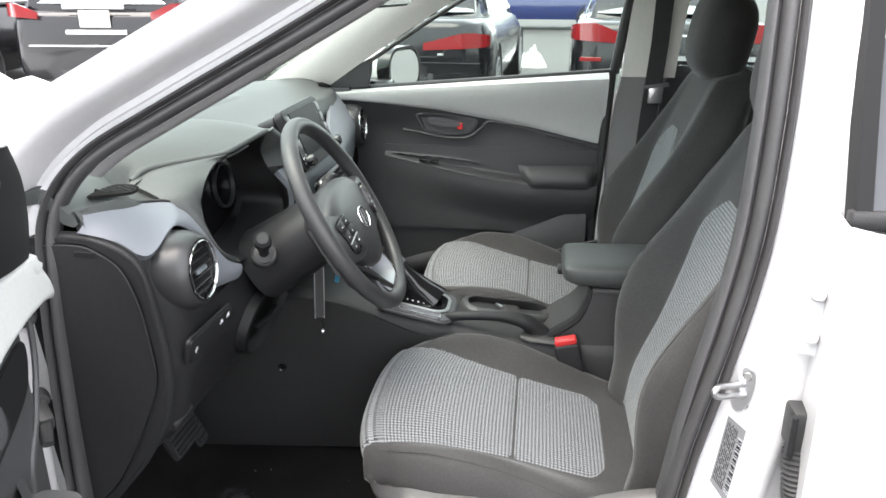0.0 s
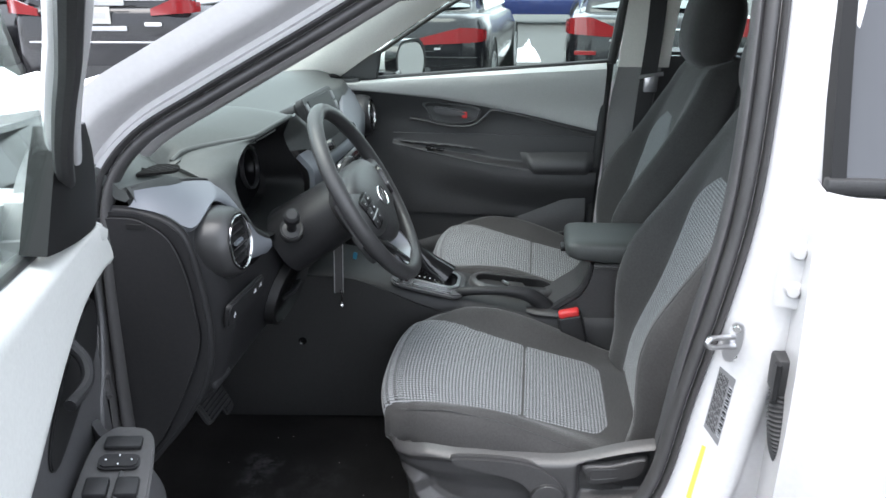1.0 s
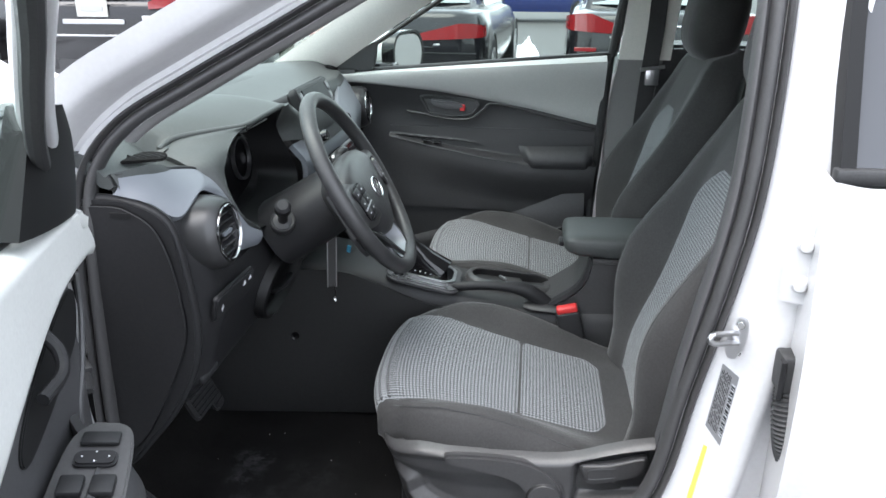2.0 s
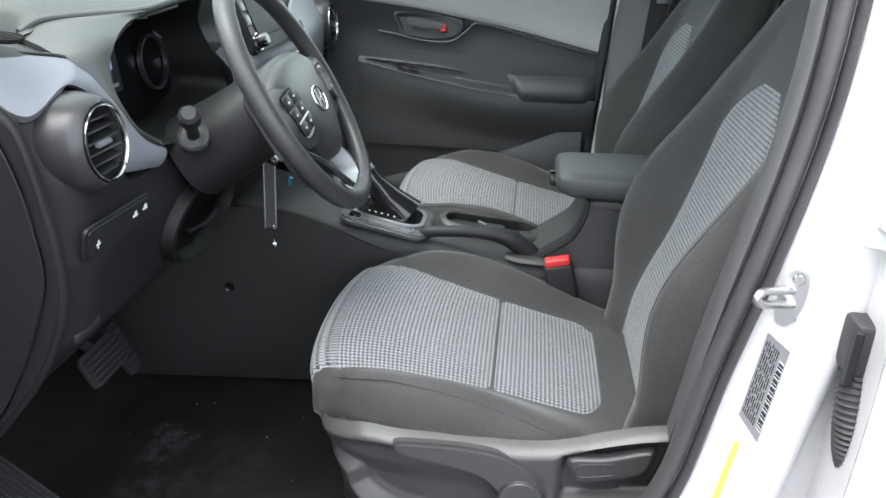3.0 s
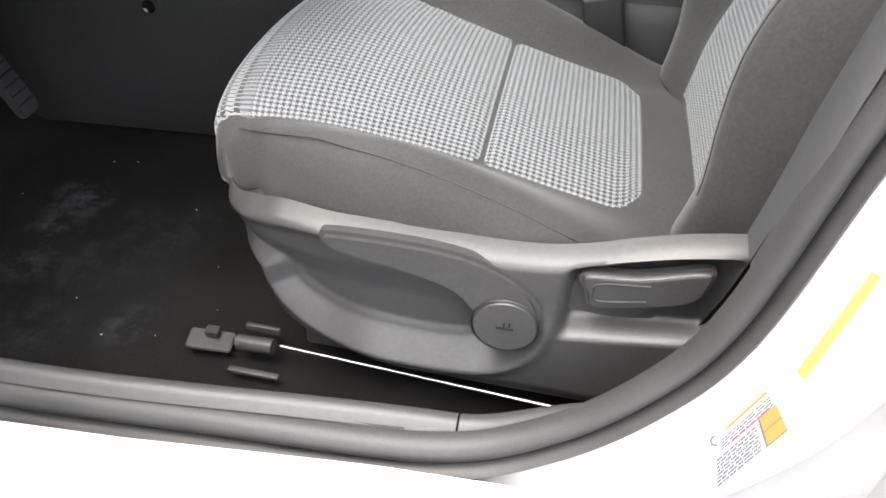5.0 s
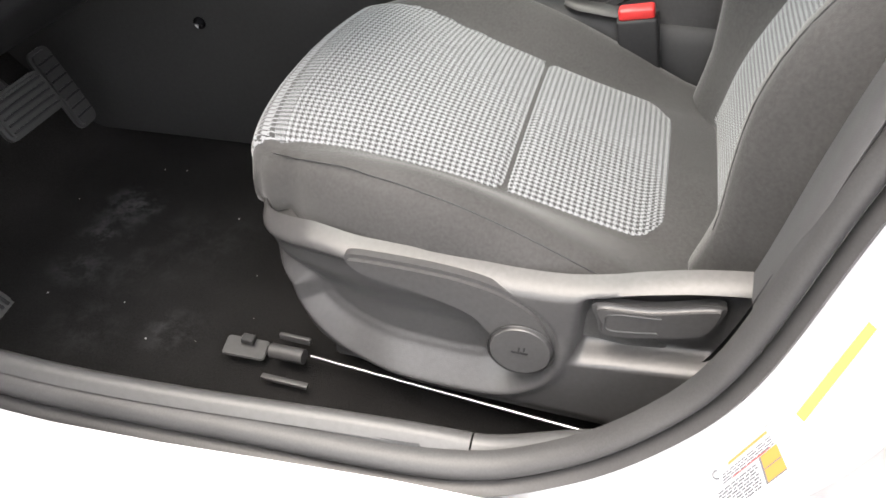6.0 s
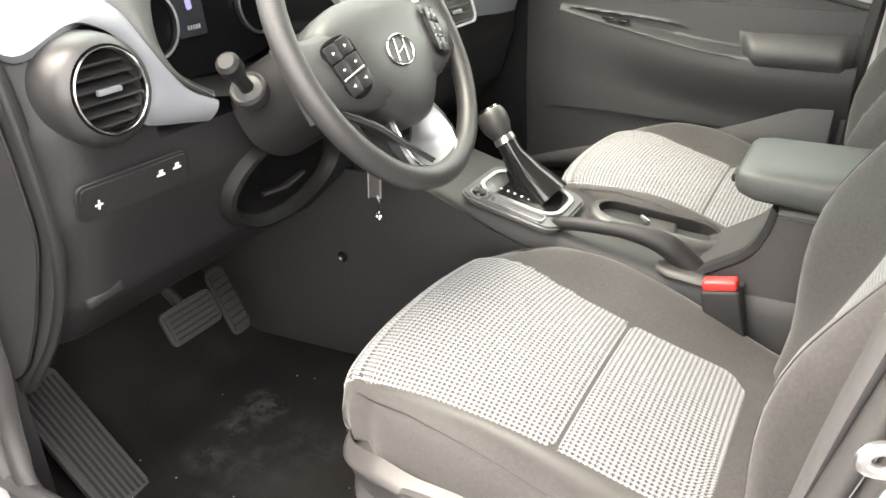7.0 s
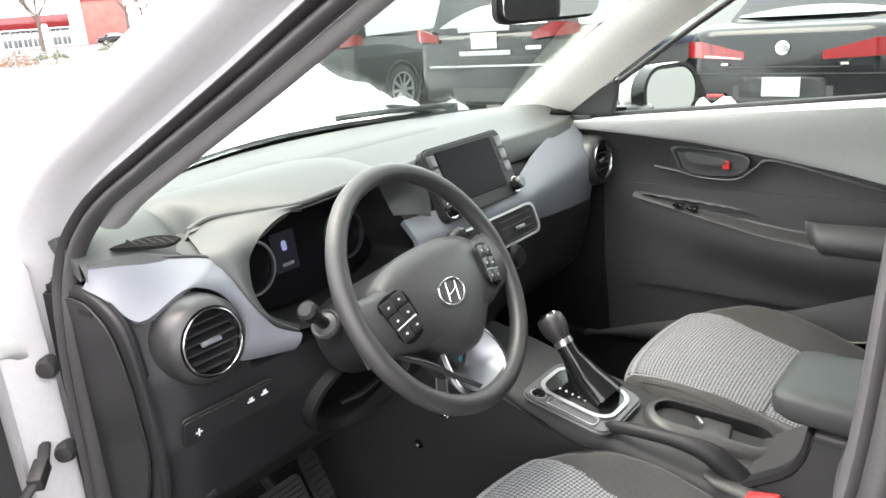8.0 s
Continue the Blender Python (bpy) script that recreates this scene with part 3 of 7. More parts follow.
# lower body of the dashboard
def lower_face(u, v):
    """u down, v across."""
    prof_x = float(np.interp(u, [0, 0.12, 0.3, 0.5, 0.7, 0.85, 1.0], [-0.90, -0.845, -0.815, -0.805, -0.84, -0.92, -1.10]))
    z = float(np.interp(u, [0, 0.12, 0.3, 0.5, 0.7, 0.85, 1.0], [1.03, 0.98, 0.90, 0.80, 0.68, 0.60, 0.56]))
    fwd = 0.05 * ease(-0.05, 0.35, v) * ease(0.1, 0.5, u)
    round_end = 0.02 * ease(-0.64, -0.69, v) + 0.03 * ease(0.60, 0.66, v)
    well = 0.16 * ease(0.865, 0.895, z) * ease(-0.545, -0.515, v) * ease(-0.13, -0.17, v)
    return (prof_x - fwd - round_end - well, v, z)


part("lower_panel", sheet(lower_face, steps(0, 1, 60), steps(-0.69, 0.655, 110), 0.01), dark_plastic, dash, "black lower dashboard")

# side panel seen in the door opening
side_outline = curve_points([(-1.08, 1.022), (-0.95, 1.024), (-0.905, 1.018), (-0.866, 1.002), (-0.842, 0.972), (-0.828, 0.90), (-0.820, 0.81), (-0.832, 0.73), (-0.875, 0.645), (-0.93, 0.575), (-0.985, 0.52), (-1.08, 0.50)], 5)
part("side_cover", plate([(p[0], p[1]) for p in side_outline], 0.02, facing((0, -0.683, 0), (0, -1, 0)), 0.008, 3), dark_plastic, dash, "black dashboard end cover", sharp=50)
inner_edge = curve_points([(-1.06, 1.004), (-0.945, 1.010), (-0.905, 1.000), (-0.872, 0.975), (-0.852, 0.925), (-0.842, 0.86), (-0.840, 0.79), (-0.868, 0.715), (-0.905, 0.64), (-0.96, 0.565), (-1.06, 0.52)], 5)
part("lid_slot", box(-0.94, -0.905, 0.990, 0.999, 0.0, 0.0012, 0.0004, 1, facing((0, -0.7085, 0), (0, -1, 0))), shroud_black, dash, "slot of the fuse box lid")
part("side_lid", plate([(p[0], p[1]) for p in inner_edge], 0.006, facing((0, -0.7025, 0), (0, -1, 0)), 0.004, 3), dark_plastic, dash, "black fuse box lid", sharp=50)


# silver trim on the driver's side: a band ruled between its upper and lower edge
VENT = Vector((-0.804, -0.608, 0.939))


def round_vent_edge(x, a, r=0.068):
    return (x, VENT.y + r * math.cos(radians(a)), VENT.z + r * math.sin(radians(a)))


band_top = curve_points([(-0.931, -0.688, 1.050), (-0.915, -0.645, 1.047), (-0.893, -0.595, 1.040), (-0.871, -0.546, 1.029), (-0.858, -0.540, 1.018), (-0.844, -0.533, 1.004), (-0.822, -0.521, 0.964), (-0.813, -0.508, 0.937), (-0.805, -0.488, 0.910), (-0.797, -0.452, 0.890)], 6)
band_low = curve_points([(-0.936, -0.700, 1.025), (-0.890, -0.694, 1.014), (-0.845, -0.676, 0.985), round_vent_edge(-0.838, 95), round_vent_edge(-0.836, 70), round_vent_edge(-0.832, 40), round_vent_edge(-0.826, 10), round_vent_edge(-0.82, -20), round_vent_edge(-0.815, -50), (-0.803, -0.468, 0.866)], 6)


def driver_band(u, v):
    k = int(round(u))
    p = Vector(band_top[k]).lerp(Vector(band_low[k]), v)
    p.x += 0.006 * math.sin(math.pi * v) ** 0.7
    return p


part("trim", sheet(driver_band, list(range(len(band_top))), steps(0, 1, 9), 0.012), silver_trim, dash, "satin silver dashboard trim", sharp=60)
part("trim_gap", tube([Vector(p) + Vector((-0.003, 0, 0.0025)) for p in band_top[:20]], 0.0026, 8), rubber, dash)


def round_vent(centre, normal, parent, size=1.0):
    """A round vent: housing, chrome ring, slats and a tab."""
    p = facing(centre, normal) @ Matrix.Scale(size, 4)
    vent = part("air_vent", lathe([(0.078, -0.06), (0.077, -0.025), (0.074, -0.006), (0.068, 0.008), (0.060, 0.013), (0.056, 0.006), (0.054, -0.045), (0.0, -0.046)], p, 48), vent_satin, parent, "round black air vent with a chrome ring", sharp=45)
    part("ring", lathe([(0.0575, 0.012), (0.0570, 0.0155), (0.0550, 0.0165), (0.0530, 0.0135), (0.0530, 0.006), (0.0575, 0.012)], p, 48), ring_chrome, vent, "satin chrome ring")
    for k in range(6):
        h = -0.040 + 0.016 * k
        w = 2 * math.sqrt(max(0.0, 0.0525 ** 2 - h * h))
        part("slat", box(-w / 2, w / 2, -0.0022, 0.0022, -0.012, 0.012, 0.0012, 1, p @ pose(0, h, -0.006, 25)), button_black, vent)
    part("tab", box(-0.019, 0.019, -0.004, 0.004, 0.0, 0.008, 0.002, 2, p @ pose(0, 0.0, 0.004)), silver_trim, vent, "silver vent tab")
    return vent


round_vent(VENT, (1, 0.0, 0.09), dash, 0.83)
round_vent(Vector((-0.825, 0.602, 0.945)), (1, 0.02, 0.10), dash, 0.85)
# small grilles at both ends of the top
def side_grille(place):
    g = part("side_grille", plate([tuple(p) for p in curve_points([(-0.048, -0.010), (0.0, 0.014), (0.030, 0.017), (0.052, 0.006), (0.034, -0.012), (0.0, -0.014)], 4, True)], 0.005, place, 0.002), carpet, dash, "black side window vent")
    for k in range(5):
        x = -0.016 + 0.0125 * k
        part("slat", box(-0.0007, 0.0007, -0.010, 0.010, 0.0, 0.0060, 0, 1, place @ pose(x, 0.001, 0, 0, 0, 42)), dark_plastic, g)


def on_top(u, v):
    """A pose lying on the top pad, its x along the car's width."""
    p, du, dv = Vector(dash_top(u, v)), Vector(dash_top(u + 0.02, v)) - Vector(dash_top(u - 0.02, v)), Vector(dash_top(u, v + 0.02)) - Vector(dash_top(u, v - 0.02))
    n = du.cross(dv).normalized()
    if n.z < 0:
        n = -n
    return facing(p + n * 0.0005, n, (-1, 0.2, 0))


def pad_z(x, y):
    """Height of the top pad under a place."""
    x0, x1 = screen(0, y / 0.76)[0] + 0.01, ledge(y)
    return dash_top(max(0.0, min(1.0, (x - x0) / (x1 - x0))), y)[2]


side_grille(facing((-0.935, -0.600, pad_z(-0.935, -0.600) + 0.007), (0.34, -0.04, 0.93), (-1, 0.5, 0)))
side_grille(on_top(0.86, 0.585))

# switch panel at the knee
sp = facing((-0.806, -0.598, 0.826), (1, -0.05, -0.22))
switches = part("switch_panel", plate(rounded(0.152, 0.046, 0.010), 0.010, sp, 0.003), dark_plastic, dash, "black switch panel with small white symbols")
for k, (x, y) in enumerate(((-0.052, -0.004), (0.034, 0.006), (0.058, 0.008))):
    part("symbol", join(box(-0.005, 0.005, -0.0012, 0.0012, 0.006, 0.0068), box(-0.0012, 0.0012, -0.006, 0.006, 0.006, 0.0068)) if k == 0 else join(box(-0.006, 0.006, -0.004, -0.001, 0.006, 0.0068), box(-0.003, 0.003, -0.001, 0.004, 0.006, 0.0068)), white_mark, switches, "white symbol").matrix_local = sp @ pose(x, y, 0.0036)

# instrument hood and cluster
LIP = [(-0.944, -0.521, 1.055), (-0.931, -0.487, 1.068), (-0.885, -0.435, 1.072), (-0.842, -0.386, 1.074), (-0.826, -0.326, 1.081), (-0.816, -0.246, 1.087)]
# cheek beside the instruments: from the hood's crease and the silver trim in to the opening
cheek_out = curve_points([(-0.838, -0.386, 1.072), (-0.885, -0.435, 1.070), (-0.931, -0.487, 1.066), (-0.944, -0.521, 1.053), (-0.905, -0.538, 1.041), (-0.872, -0.545, 1.027), (-0.846, -0.533, 1.002), (-0.824, -0.521, 0.962), (-0.811, -0.498, 0.923), (-0.802, -0.455, 0.891)], 5)
cheek_in = curve_points([(-0.838, -0.388, 1.067), (-0.841, -0.405, 1.066), (-0.842, -0.425, 1.063), (-0.842, -0.445, 1.056), (-0.841, -0.468, 1.044), (-0.840, -0.486, 1.028), (-0.839, -0.497, 1.008), (-0.828, -0.503, 0.965), (-0.816, -0.488, 0.925), (-0.804, -0.450, 0.893)], 5)


def cheek(u, v):
    p = Vector(cheek_out[int(u)]).lerp(Vector(cheek_in[int(u)]), v)
    return p + Vector((0.006, -0.004, 0.004)) * math.sin(math.pi * v)


part("binnacle_face", sheet(cheek, list(range(len(cheek_out))), steps(0, 1, 8), 0.01), dash_soft, dash, "dark grey instrument surround", sharp=60)
right_in = [(-0.815, -0.235, 1.080), (-0.845, -0.189, 1.036), (-0.836, -0.178, 1.000)]
right_out = [(-0.830, -0.150, 1.080), (-0.802, -0.122, 1.040), (-0.792, -0.126, 0.990)]
right_in, right_out = curve_points(right_in, 6), curve_points(right_out, 6)
part("binnacle_face", sheet(lambda u, v: Vector(right_in[u]).lerp(Vector(right_out[u]), v) + Vector((0.008, 0, 0.004)) * math.sin(math.pi * v), list(range(len(right_in))), steps(0, 1, 8), 0.008), dash_soft, dash, "dark grey instrument surround", sharp=60)
inner_ring = curve_points([(-0.840, -0.497, 1.008), (-0.841, -0.468, 1.044), (-0.842, -0.425, 1.063), (-0.838, -0.388, 1.067), (-0.828, -0.326, 1.073), (-0.818, -0.240, 1.079), (-0.845, -0.189, 1.036), (-0.826, -0.171, 0.970), (-0.813, -0.168, 0.915), (-0.796, -0.30, 0.885), (-0.804, -0.450, 0.893), (-0.816, -0.488, 0.925), (-0.828, -0.503, 0.965)], 6, True)


def deeper(ring, dx, s):
    return [(p[0] + dx, -0.325 + (p[1] + 0.325) * s, 0.985 + (p[2] - 0.985) * s) for p in ring]


part("cluster_shroud", loft([deeper(inner_ring, 0.0, 1.0), deeper(inner_ring, -0.04, 0.95), deeper(inner_ring, -0.085, 0.90)], True, False), shroud_black, dash, "black instrument shroud", sharp=70)


def visor(u, v):
    """u from the lip forward, v along the lip from left to right."""
    k = len(lip_line) - 1
    a = Vector(lip_line[min(k, int(round(v * k)))])
    b = Vector((-1.13, lerp(-0.57, -0.12, v), 1.076))
    p = a.lerp(b, u)
    p.z += 0.030 * math.sin(math.pi * min(1, u + 0.05)) * (0.35 + 0.65 * math.sin(math.pi * (0.08 + 0.84 * v)))
    p.y -= 0.02 * math.sin(math.pi * u) * (1 - v)
    down = pad_z(p.x, p.y) - 0.004
    return Vector((p.x, p.y, lerp(down, p.z, ease(-0.01 if u < 0.06 else 0.0, 0.16, v + 0.2 * max(0.0, 0.1 - u)) if u > 0.02 else 1.0)))


lip_line = curve_points(LIP + [(-0.826, -0.190, 1.078), (-0.845, -0.165, 1.070)], 7)
part("instrument_hood", sheet(visor, steps(0, 1, 18), steps(0, 1, len(lip_line)), 0.012), dash_soft, dash, "dark grey instrument hood", sharp=60)
corner = [Vector(q) for q in ((-0.990, -0.495, 1.052), (-0.955, -0.562, 1.044), (-0.868, -0.552, 1.018), (-0.895, -0.495, 1.036))]
part("surround_corner", sheet(lambda u, v: corner[0].lerp(corner[1], u).lerp(corner[3].lerp(corner[2], u), v), steps(0, 1, 6), steps(0, 1, 6), 0.008), dash_soft, dash)
part("hood_lip", tube(lip_line, 0.0055, 10), dash_soft, dash)
# Dark tube puts the crease's shade under the hood lip.
part("crease_shade", tube([Vector(q) + Vector((0.004, 0, -0.0075)) for q in lip_line[:30]], 0.0022, 8), rubber, dash, "dark tube as shade in the crease below the hood")
part("cluster_face", plate([(p[1] + 0.325, p[2] - 0.985) for p in deeper(inner_ring, 0, 0.95)], 0.004, facing((-0.925, -0.325, 0.985), (1, 0, 0.1)), 0.0), screen_glass, dash, "dark instrument face, switched off")
cf = facing((-0.918, -0.335, 0.980), (1, 0, 0.1))
for dx, r in ((-0.105, 0.046), (0.105, 0.046)):
    part("gauge_ring", lathe([(r, 0.0), (r, 0.008), (r - 0.004, 0.008), (r - 0.004, 0.0)], cf @ pose(dx, -0.008, 0), 40), satin_metal, dash, "thin gauge ring")
part("display", plate(rounded(0.052, 0.068, 0.003), 0.002, cf @ pose(-0.035, 0.0, 0.003), 0), make("lit display", (0.012, 0.013, 0.022), 0.4), dash, "small dark blue trip display")
car_icon = make("pale blue display mark", (0.08, 0.09, 0.2), 0.5, Emission_Strength=0.08, Emission_Color=(0.45, 0.5, 0.9, 1))
part("display_mark", plate(rounded(0.010, 0.017, 0.004), 0.001, cf @ pose(-0.035, 0.010, 0.006), 0), car_icon, dash, "pale blue display symbol")
part("display_digits", join(*[box(-0.0014, 0.0014, -0.0028, 0.0028, 0, 0.001, 0, 1, pose(0.005 * k - 0.01, 0, 0)) for k in range(5)]), label_grey, dash, "small display digits").matrix_local = cf @ pose(-0.033, -0.022, 0.006)

# centre: screen unit
sc = facing((-0.822, 0.028, 1.028), (1, 0, 0.42))
unit = part("infotainment_unit", plate(rounded(0.252, 0.142, 0.016), 0.022, sc, 0.004, 3), dark_plastic, dash, "dark grey infotainment unit with a dark screen")
part("housing", plate(rounded(0.24, 0.13, 0.016), 0.05, sc @ pose(0, 0, -0.05), 0.006, 3), dark_plastic, unit)
part("display", plate(rounded(0.178, 0.104, 0.004), 0.003, sc @ pose(-0.004, 0.008, 0.0215), 0.001, 1), screen_glass, unit, "dark glossy display")
for sx in (-1, 1):
    part("knob", lathe([(0, 0.022), (0.010, 0.022), (0.0125, 0.018), (0.0135, 0.0), (0.016, -0.002)], sc @ pose(sx * 0.108, -0.05, 0.022), 28), gloss_black, unit, "black rotary knob")
    part("knob_ring", lathe([(0.0165, 0.0), (0.0165, 0.004), (0.0138, 0.004), (0.0138, 0.0)], sc @ pose(sx * 0.108, -0.05, 0.022), 28), ring_chrome, unit, "chrome knob ring")
    for k in range(3):
        part("button", box(-0.011, 0.011, -0.011, 0.011, 0.02, 0.0245, 0.002, 2, sc @ pose(sx * 0.108, 0.045 - 0.027 * k, 0)), piano, unit)
# silver field round the unit and towards the passenger
def right_trim(u, v):
    """u across from centre to the passenger's vent, v down."""
    y = lerp(-0.174, 0.585, u)
    top = float(np.interp(y, [-0.174, 0.16, 0.3, 0.45, 0.585], [0.992, 0.985, 1.02, 1.042, 1.052]))
    low = float(np.interp(y, [-0.174, 0.16, 0.3, 0.45, 0.585], [0.872, 0.90, 0.878, 0.858, 0.845]))
    z = lerp(top, low, v)
    x = float(np.interp(y, [-0.174, 0.16, 0.3, 0.45, 0.585], [-0.800, -0.782, -0.80, -0.825, -0.845])) - 0.55 * max(0, z - 0.96) + 0.015 * math.sin(math.pi * v)
    return (x, y, z)


part("trim", sheet(right_trim, steps(0, 1, 50), steps(0, 1, 12), 0.012), silver_trim, dash, "satin silver dashboard trim")
cv = facing((-0.748, 0.0, 0.925), (1, 0, 0.35))
cvent = part("centre_vent", plate(rounded(0.262, 0.064, 0.018), 0.02, cv, 0.005, 3), gloss_black, dash, "black centre air vents with a silver frame")
part("frame", loft([[cv @ Vector((x * s, y * s2, h)) for x, y in rounded(0.262, 0.064, 0.018)] for s, s2, h in ((1.0, 1.0, 0.012), (1.0, 1.0, 0.022), (0.965, 0.87, 0.022), (0.965, 0.87, 0.016))], True, False), satin_metal, cvent, "silver vent frame", sharp=60)
for sx in (-1, 1):
    for k in range(4):
        part("slat", box(-0.055, 0.055, -0.0016, 0.0016, 0.008, 0.021, 0.001, 1, cv @ pose(sx * 0.062, -0.02 + 0.0135 * k, 0, 12)), dark_plastic, cvent)
    part("tab", box(-0.012, 0.012, -0.003, 0.003, 0.02, 0.028, 0.0015, 2, cv @ pose(sx * 0.062, -0.006, 0)), silver_trim, cvent, "silver vent tab")
# climate controls under the vents
cc = facing((-0.77, 0.0, 0.85), (1, 0, 0.2))
climate = part("climate_panel", plate(rounded(0.25, 0.07, 0.01), 0.015, cc, 0.004), gloss_black, dash, "black climate control panel")
for dx in (-0.085, 0.0, 0.085):
    part("dial", lathe([(0, 0.03), (0.019, 0.03), (0.021, 0.026), (0.022, 0.012)], cc @ pose(dx, 0, 0), 32), dark_plastic, climate, "round climate dial")
    part("dial_ring", lathe([(0.025, 0.014), (0.025, 0.019), (0.0222, 0.019), (0.0222, 0.014)], cc @ pose(dx, 0, 0), 32), chrome, climate)
stack = part("lower_centre_panel", loft([[(-0.80, -0.13, 0.89), (-0.80, 0.13, 0.89), (-0.95, 0.14, 0.89), (-0.95, -0.14, 0.89)], [(-0.79, -0.13, 0.80), (-0.79, 0.13, 0.80), (-0.95, 0.14, 0.80), (-0.95, -0.14, 0.80)], [(-0.83, -0.115, 0.70), (-0.83, 0.115, 0.70), (-0.97, 0.12, 0.70), (-0.97, -0.12, 0.70)], [(-0.86, -0.11, 0.62), (-0.86, 0.11, 0.62), (-0.99, 0.11, 0.62), (-0.99, -0.11, 0.62)]]), dark_plastic, dash, "black panel below the centre screen", sharp=25)

# ---- steering wheel ----
WHEEL = facing((-0.632, -0.320, 0.953), (math.cos(radians(30)), 0.07, math.sin(radians(30))))
wheel = thing("steering_wheel", "black steering wheel with three spokes and silver lower trim", "steering wheel")
R = 0.1855


def rim(k, n=64):
    a = 2 * math.pi * k / n
    return WHEEL @ Vector((R * math.cos(a), R * math.sin(a), 0))


part("rim", tube([rim(k) for k in range(64)], 0.0152, 16, closed=True), wheel_skin, wheel, "thick black rim")
pad_ring = curve_points([(-0.128, 0.052), (-0.108, 0.075), (-0.05, 0.090), (0.05, 0.090), (0.108, 0.075), (0.128, 0.052), (0.122, 0.005), (0.092, -0.032), (0.056, -0.062), (0.030, -0.077), (0.0, -0.082), (-0.030, -0.077), (-0.056, -0.062), (-0.092, -0.032), (-0.122, 0.005)], 5, True)
pad = part("airbag_pad", loft([[WHEEL @ Vector((p[0] * s, p[1] * s - 0.030, h)) for p in pad_ring] for s, h in ((0.9, -0.05), (1.0, -0.03), (1.02, -0.008), (0.99, 0.004), (0.90, 0.012), (0.72, 0.018), (0.40, 0.022), (0.05, 0.023))]), wheel_skin, wheel, "smooth black airbag cover", sharp=60)
for sx in (-1, 1):
    spoke = part("spoke", loft([[WHEEL @ Vector((sx * x, y0 + dy, dz + lift)) for dy, dz in ((-h, -0.016), (-h, 0.002), (-h * 0.8, 0.010), (0, 0.013), (h * 0.8, 0.010), (h, 0.002), (h, -0.016))] for x, y0, h, lift in ((0.06, -0.018, 0.055, 0.008), (0.10, -0.018, 0.052, 0.004), (0.14, -0.014, 0.046, 0.0), (0.168, -0.010, 0.044, -0.002), (0.186, -0.008, 0.046, -0.004))]), wheel_skin, wheel, "broad black spoke", sharp=60)
    bl = WHEEL @ pose(sx * 0.118, -0.014, 0.0125, 0, sx * 12, sx * -10)
    block = part("button_block", plate([tuple(p) for p in curve_points([(-sx * 0.024, 0.030), (sx * 0.012, 0.036), (sx * 0.026, 0.022), (sx * 0.022, -0.024), (sx * 0.008, -0.038), (-sx * 0.020, -0.032), (-sx * 0.027, 0.0)], 4, True)][::sx], 0.007, bl, 0.003), gloss_black, wheel, "black control buttons with white symbols")
    for r in range(3):
        for c in range(2):
            m = bl @ pose(-0.0112 + 0.0224 * c, 0.0215 - 0.0215 * r, 0.0055, 0, 0, sx * 3)
            btn = part("button", box(-0.0107, 0.0107, -0.0100, 0.0100, 0, 0.003, 0.0016, 2, m), button_black, block)
            part("symbol", join(box(-0.0022, 0.0022, -0.0006, 0.0006, 0.003, 0.0033, 0, 1, m), box(-0.0006, 0.0006, -0.0018, 0.0018, 0.003, 0.0033, 0, 1, m @ pose(0.0012 * (r - 1), 0, 0))), white_mark, btn, "small white symbol")
    part("bar", box(-0.020, 0.020, -0.0014, 0.0014, 0.004, 0.0095, 0.0007, 1, bl @ pose(0, -0.0105, 0)), satin_metal, block, "thin silver bar")
    part("seam", tube([WHEEL @ Vector((sx * x, y, h)) for x, y, h in curve_points([(0.098, 0.036, 0.008), (0.088, 0.020, 0.0125), (0.083, -0.02, 0.0145), (0.080, -0.055, 0.010)], 5)], 0.0014, 8), rubber, wheel)
# lower spoke: a silver bowl whose inner edge lies deeper, with a bright line along its outer edge
half_out = [(0.046, -0.082, -0.010), (0.060, -0.114, -0.004), (0.063, -0.146, 0.0), (0.046, -0.165, 0.002)]
half_in = [(0.038, -0.082, -0.020), (0.030, -0.112, -0.035), (0.022, -0.127, -0.040), (0.012, -0.134, -0.042)]
spoke_out = curve_points([(-x, y, h) for x, y, h in half_out] + [(0, -0.174, 0.003)] + half_out[::-1], 6)
spoke_in = curve_points([(-x, y, h) for x, y, h in half_in] + [(0, -0.136, -0.042)] + half_in[::-1], 6)
leaf = part("lower_spoke", sheet(lambda u, v: WHEEL @ (Vector(spoke_out[int(u)]).lerp(Vector(spoke_in[int(u)]), v) + Vector((0, 0, -0.006 * math.sin(math.pi * v)))), list(range(len(spoke_out))), steps(0, 1, 10), 0.006), leaf_silver, wheel, "satin silver lower spoke trim", sharp=50)
part("leaf_edge", tube([WHEEL @ (Vector(q) + Vector((0, 0, 0.001))) for q in spoke_out], 0.0017, 8), ring_chrome, leaf, "thin bright edge")
web_out = curve_points([(-0.158, -0.050, 0.002), (-0.106, -0.089, 0.008), (-0.070, -0.126, 0.009), (-0.030, -0.162, 0.008)], 6)
web_in = curve_points([(-0.124, -0.030, -0.022), (-0.088, -0.068, -0.026), (-0.060, -0.096, -0.030), (-0.016, -0.120, -0.034)], 6)
part("spoke_cover", sheet(lambda u, v: WHEEL @ Vector(web_out[int(u)]).lerp(Vector(web_in[int(u)]), v), list(range(len(web_out))), steps(0, 1, 6), 0.006), wheel_skin, wheel, "black spoke cover with a bright edge", sharp=50)
part("cover_edge", tube([WHEEL @ Vector(q) for q in web_out], 0.0017, 8), ring_chrome, wheel, "thin bright edge")
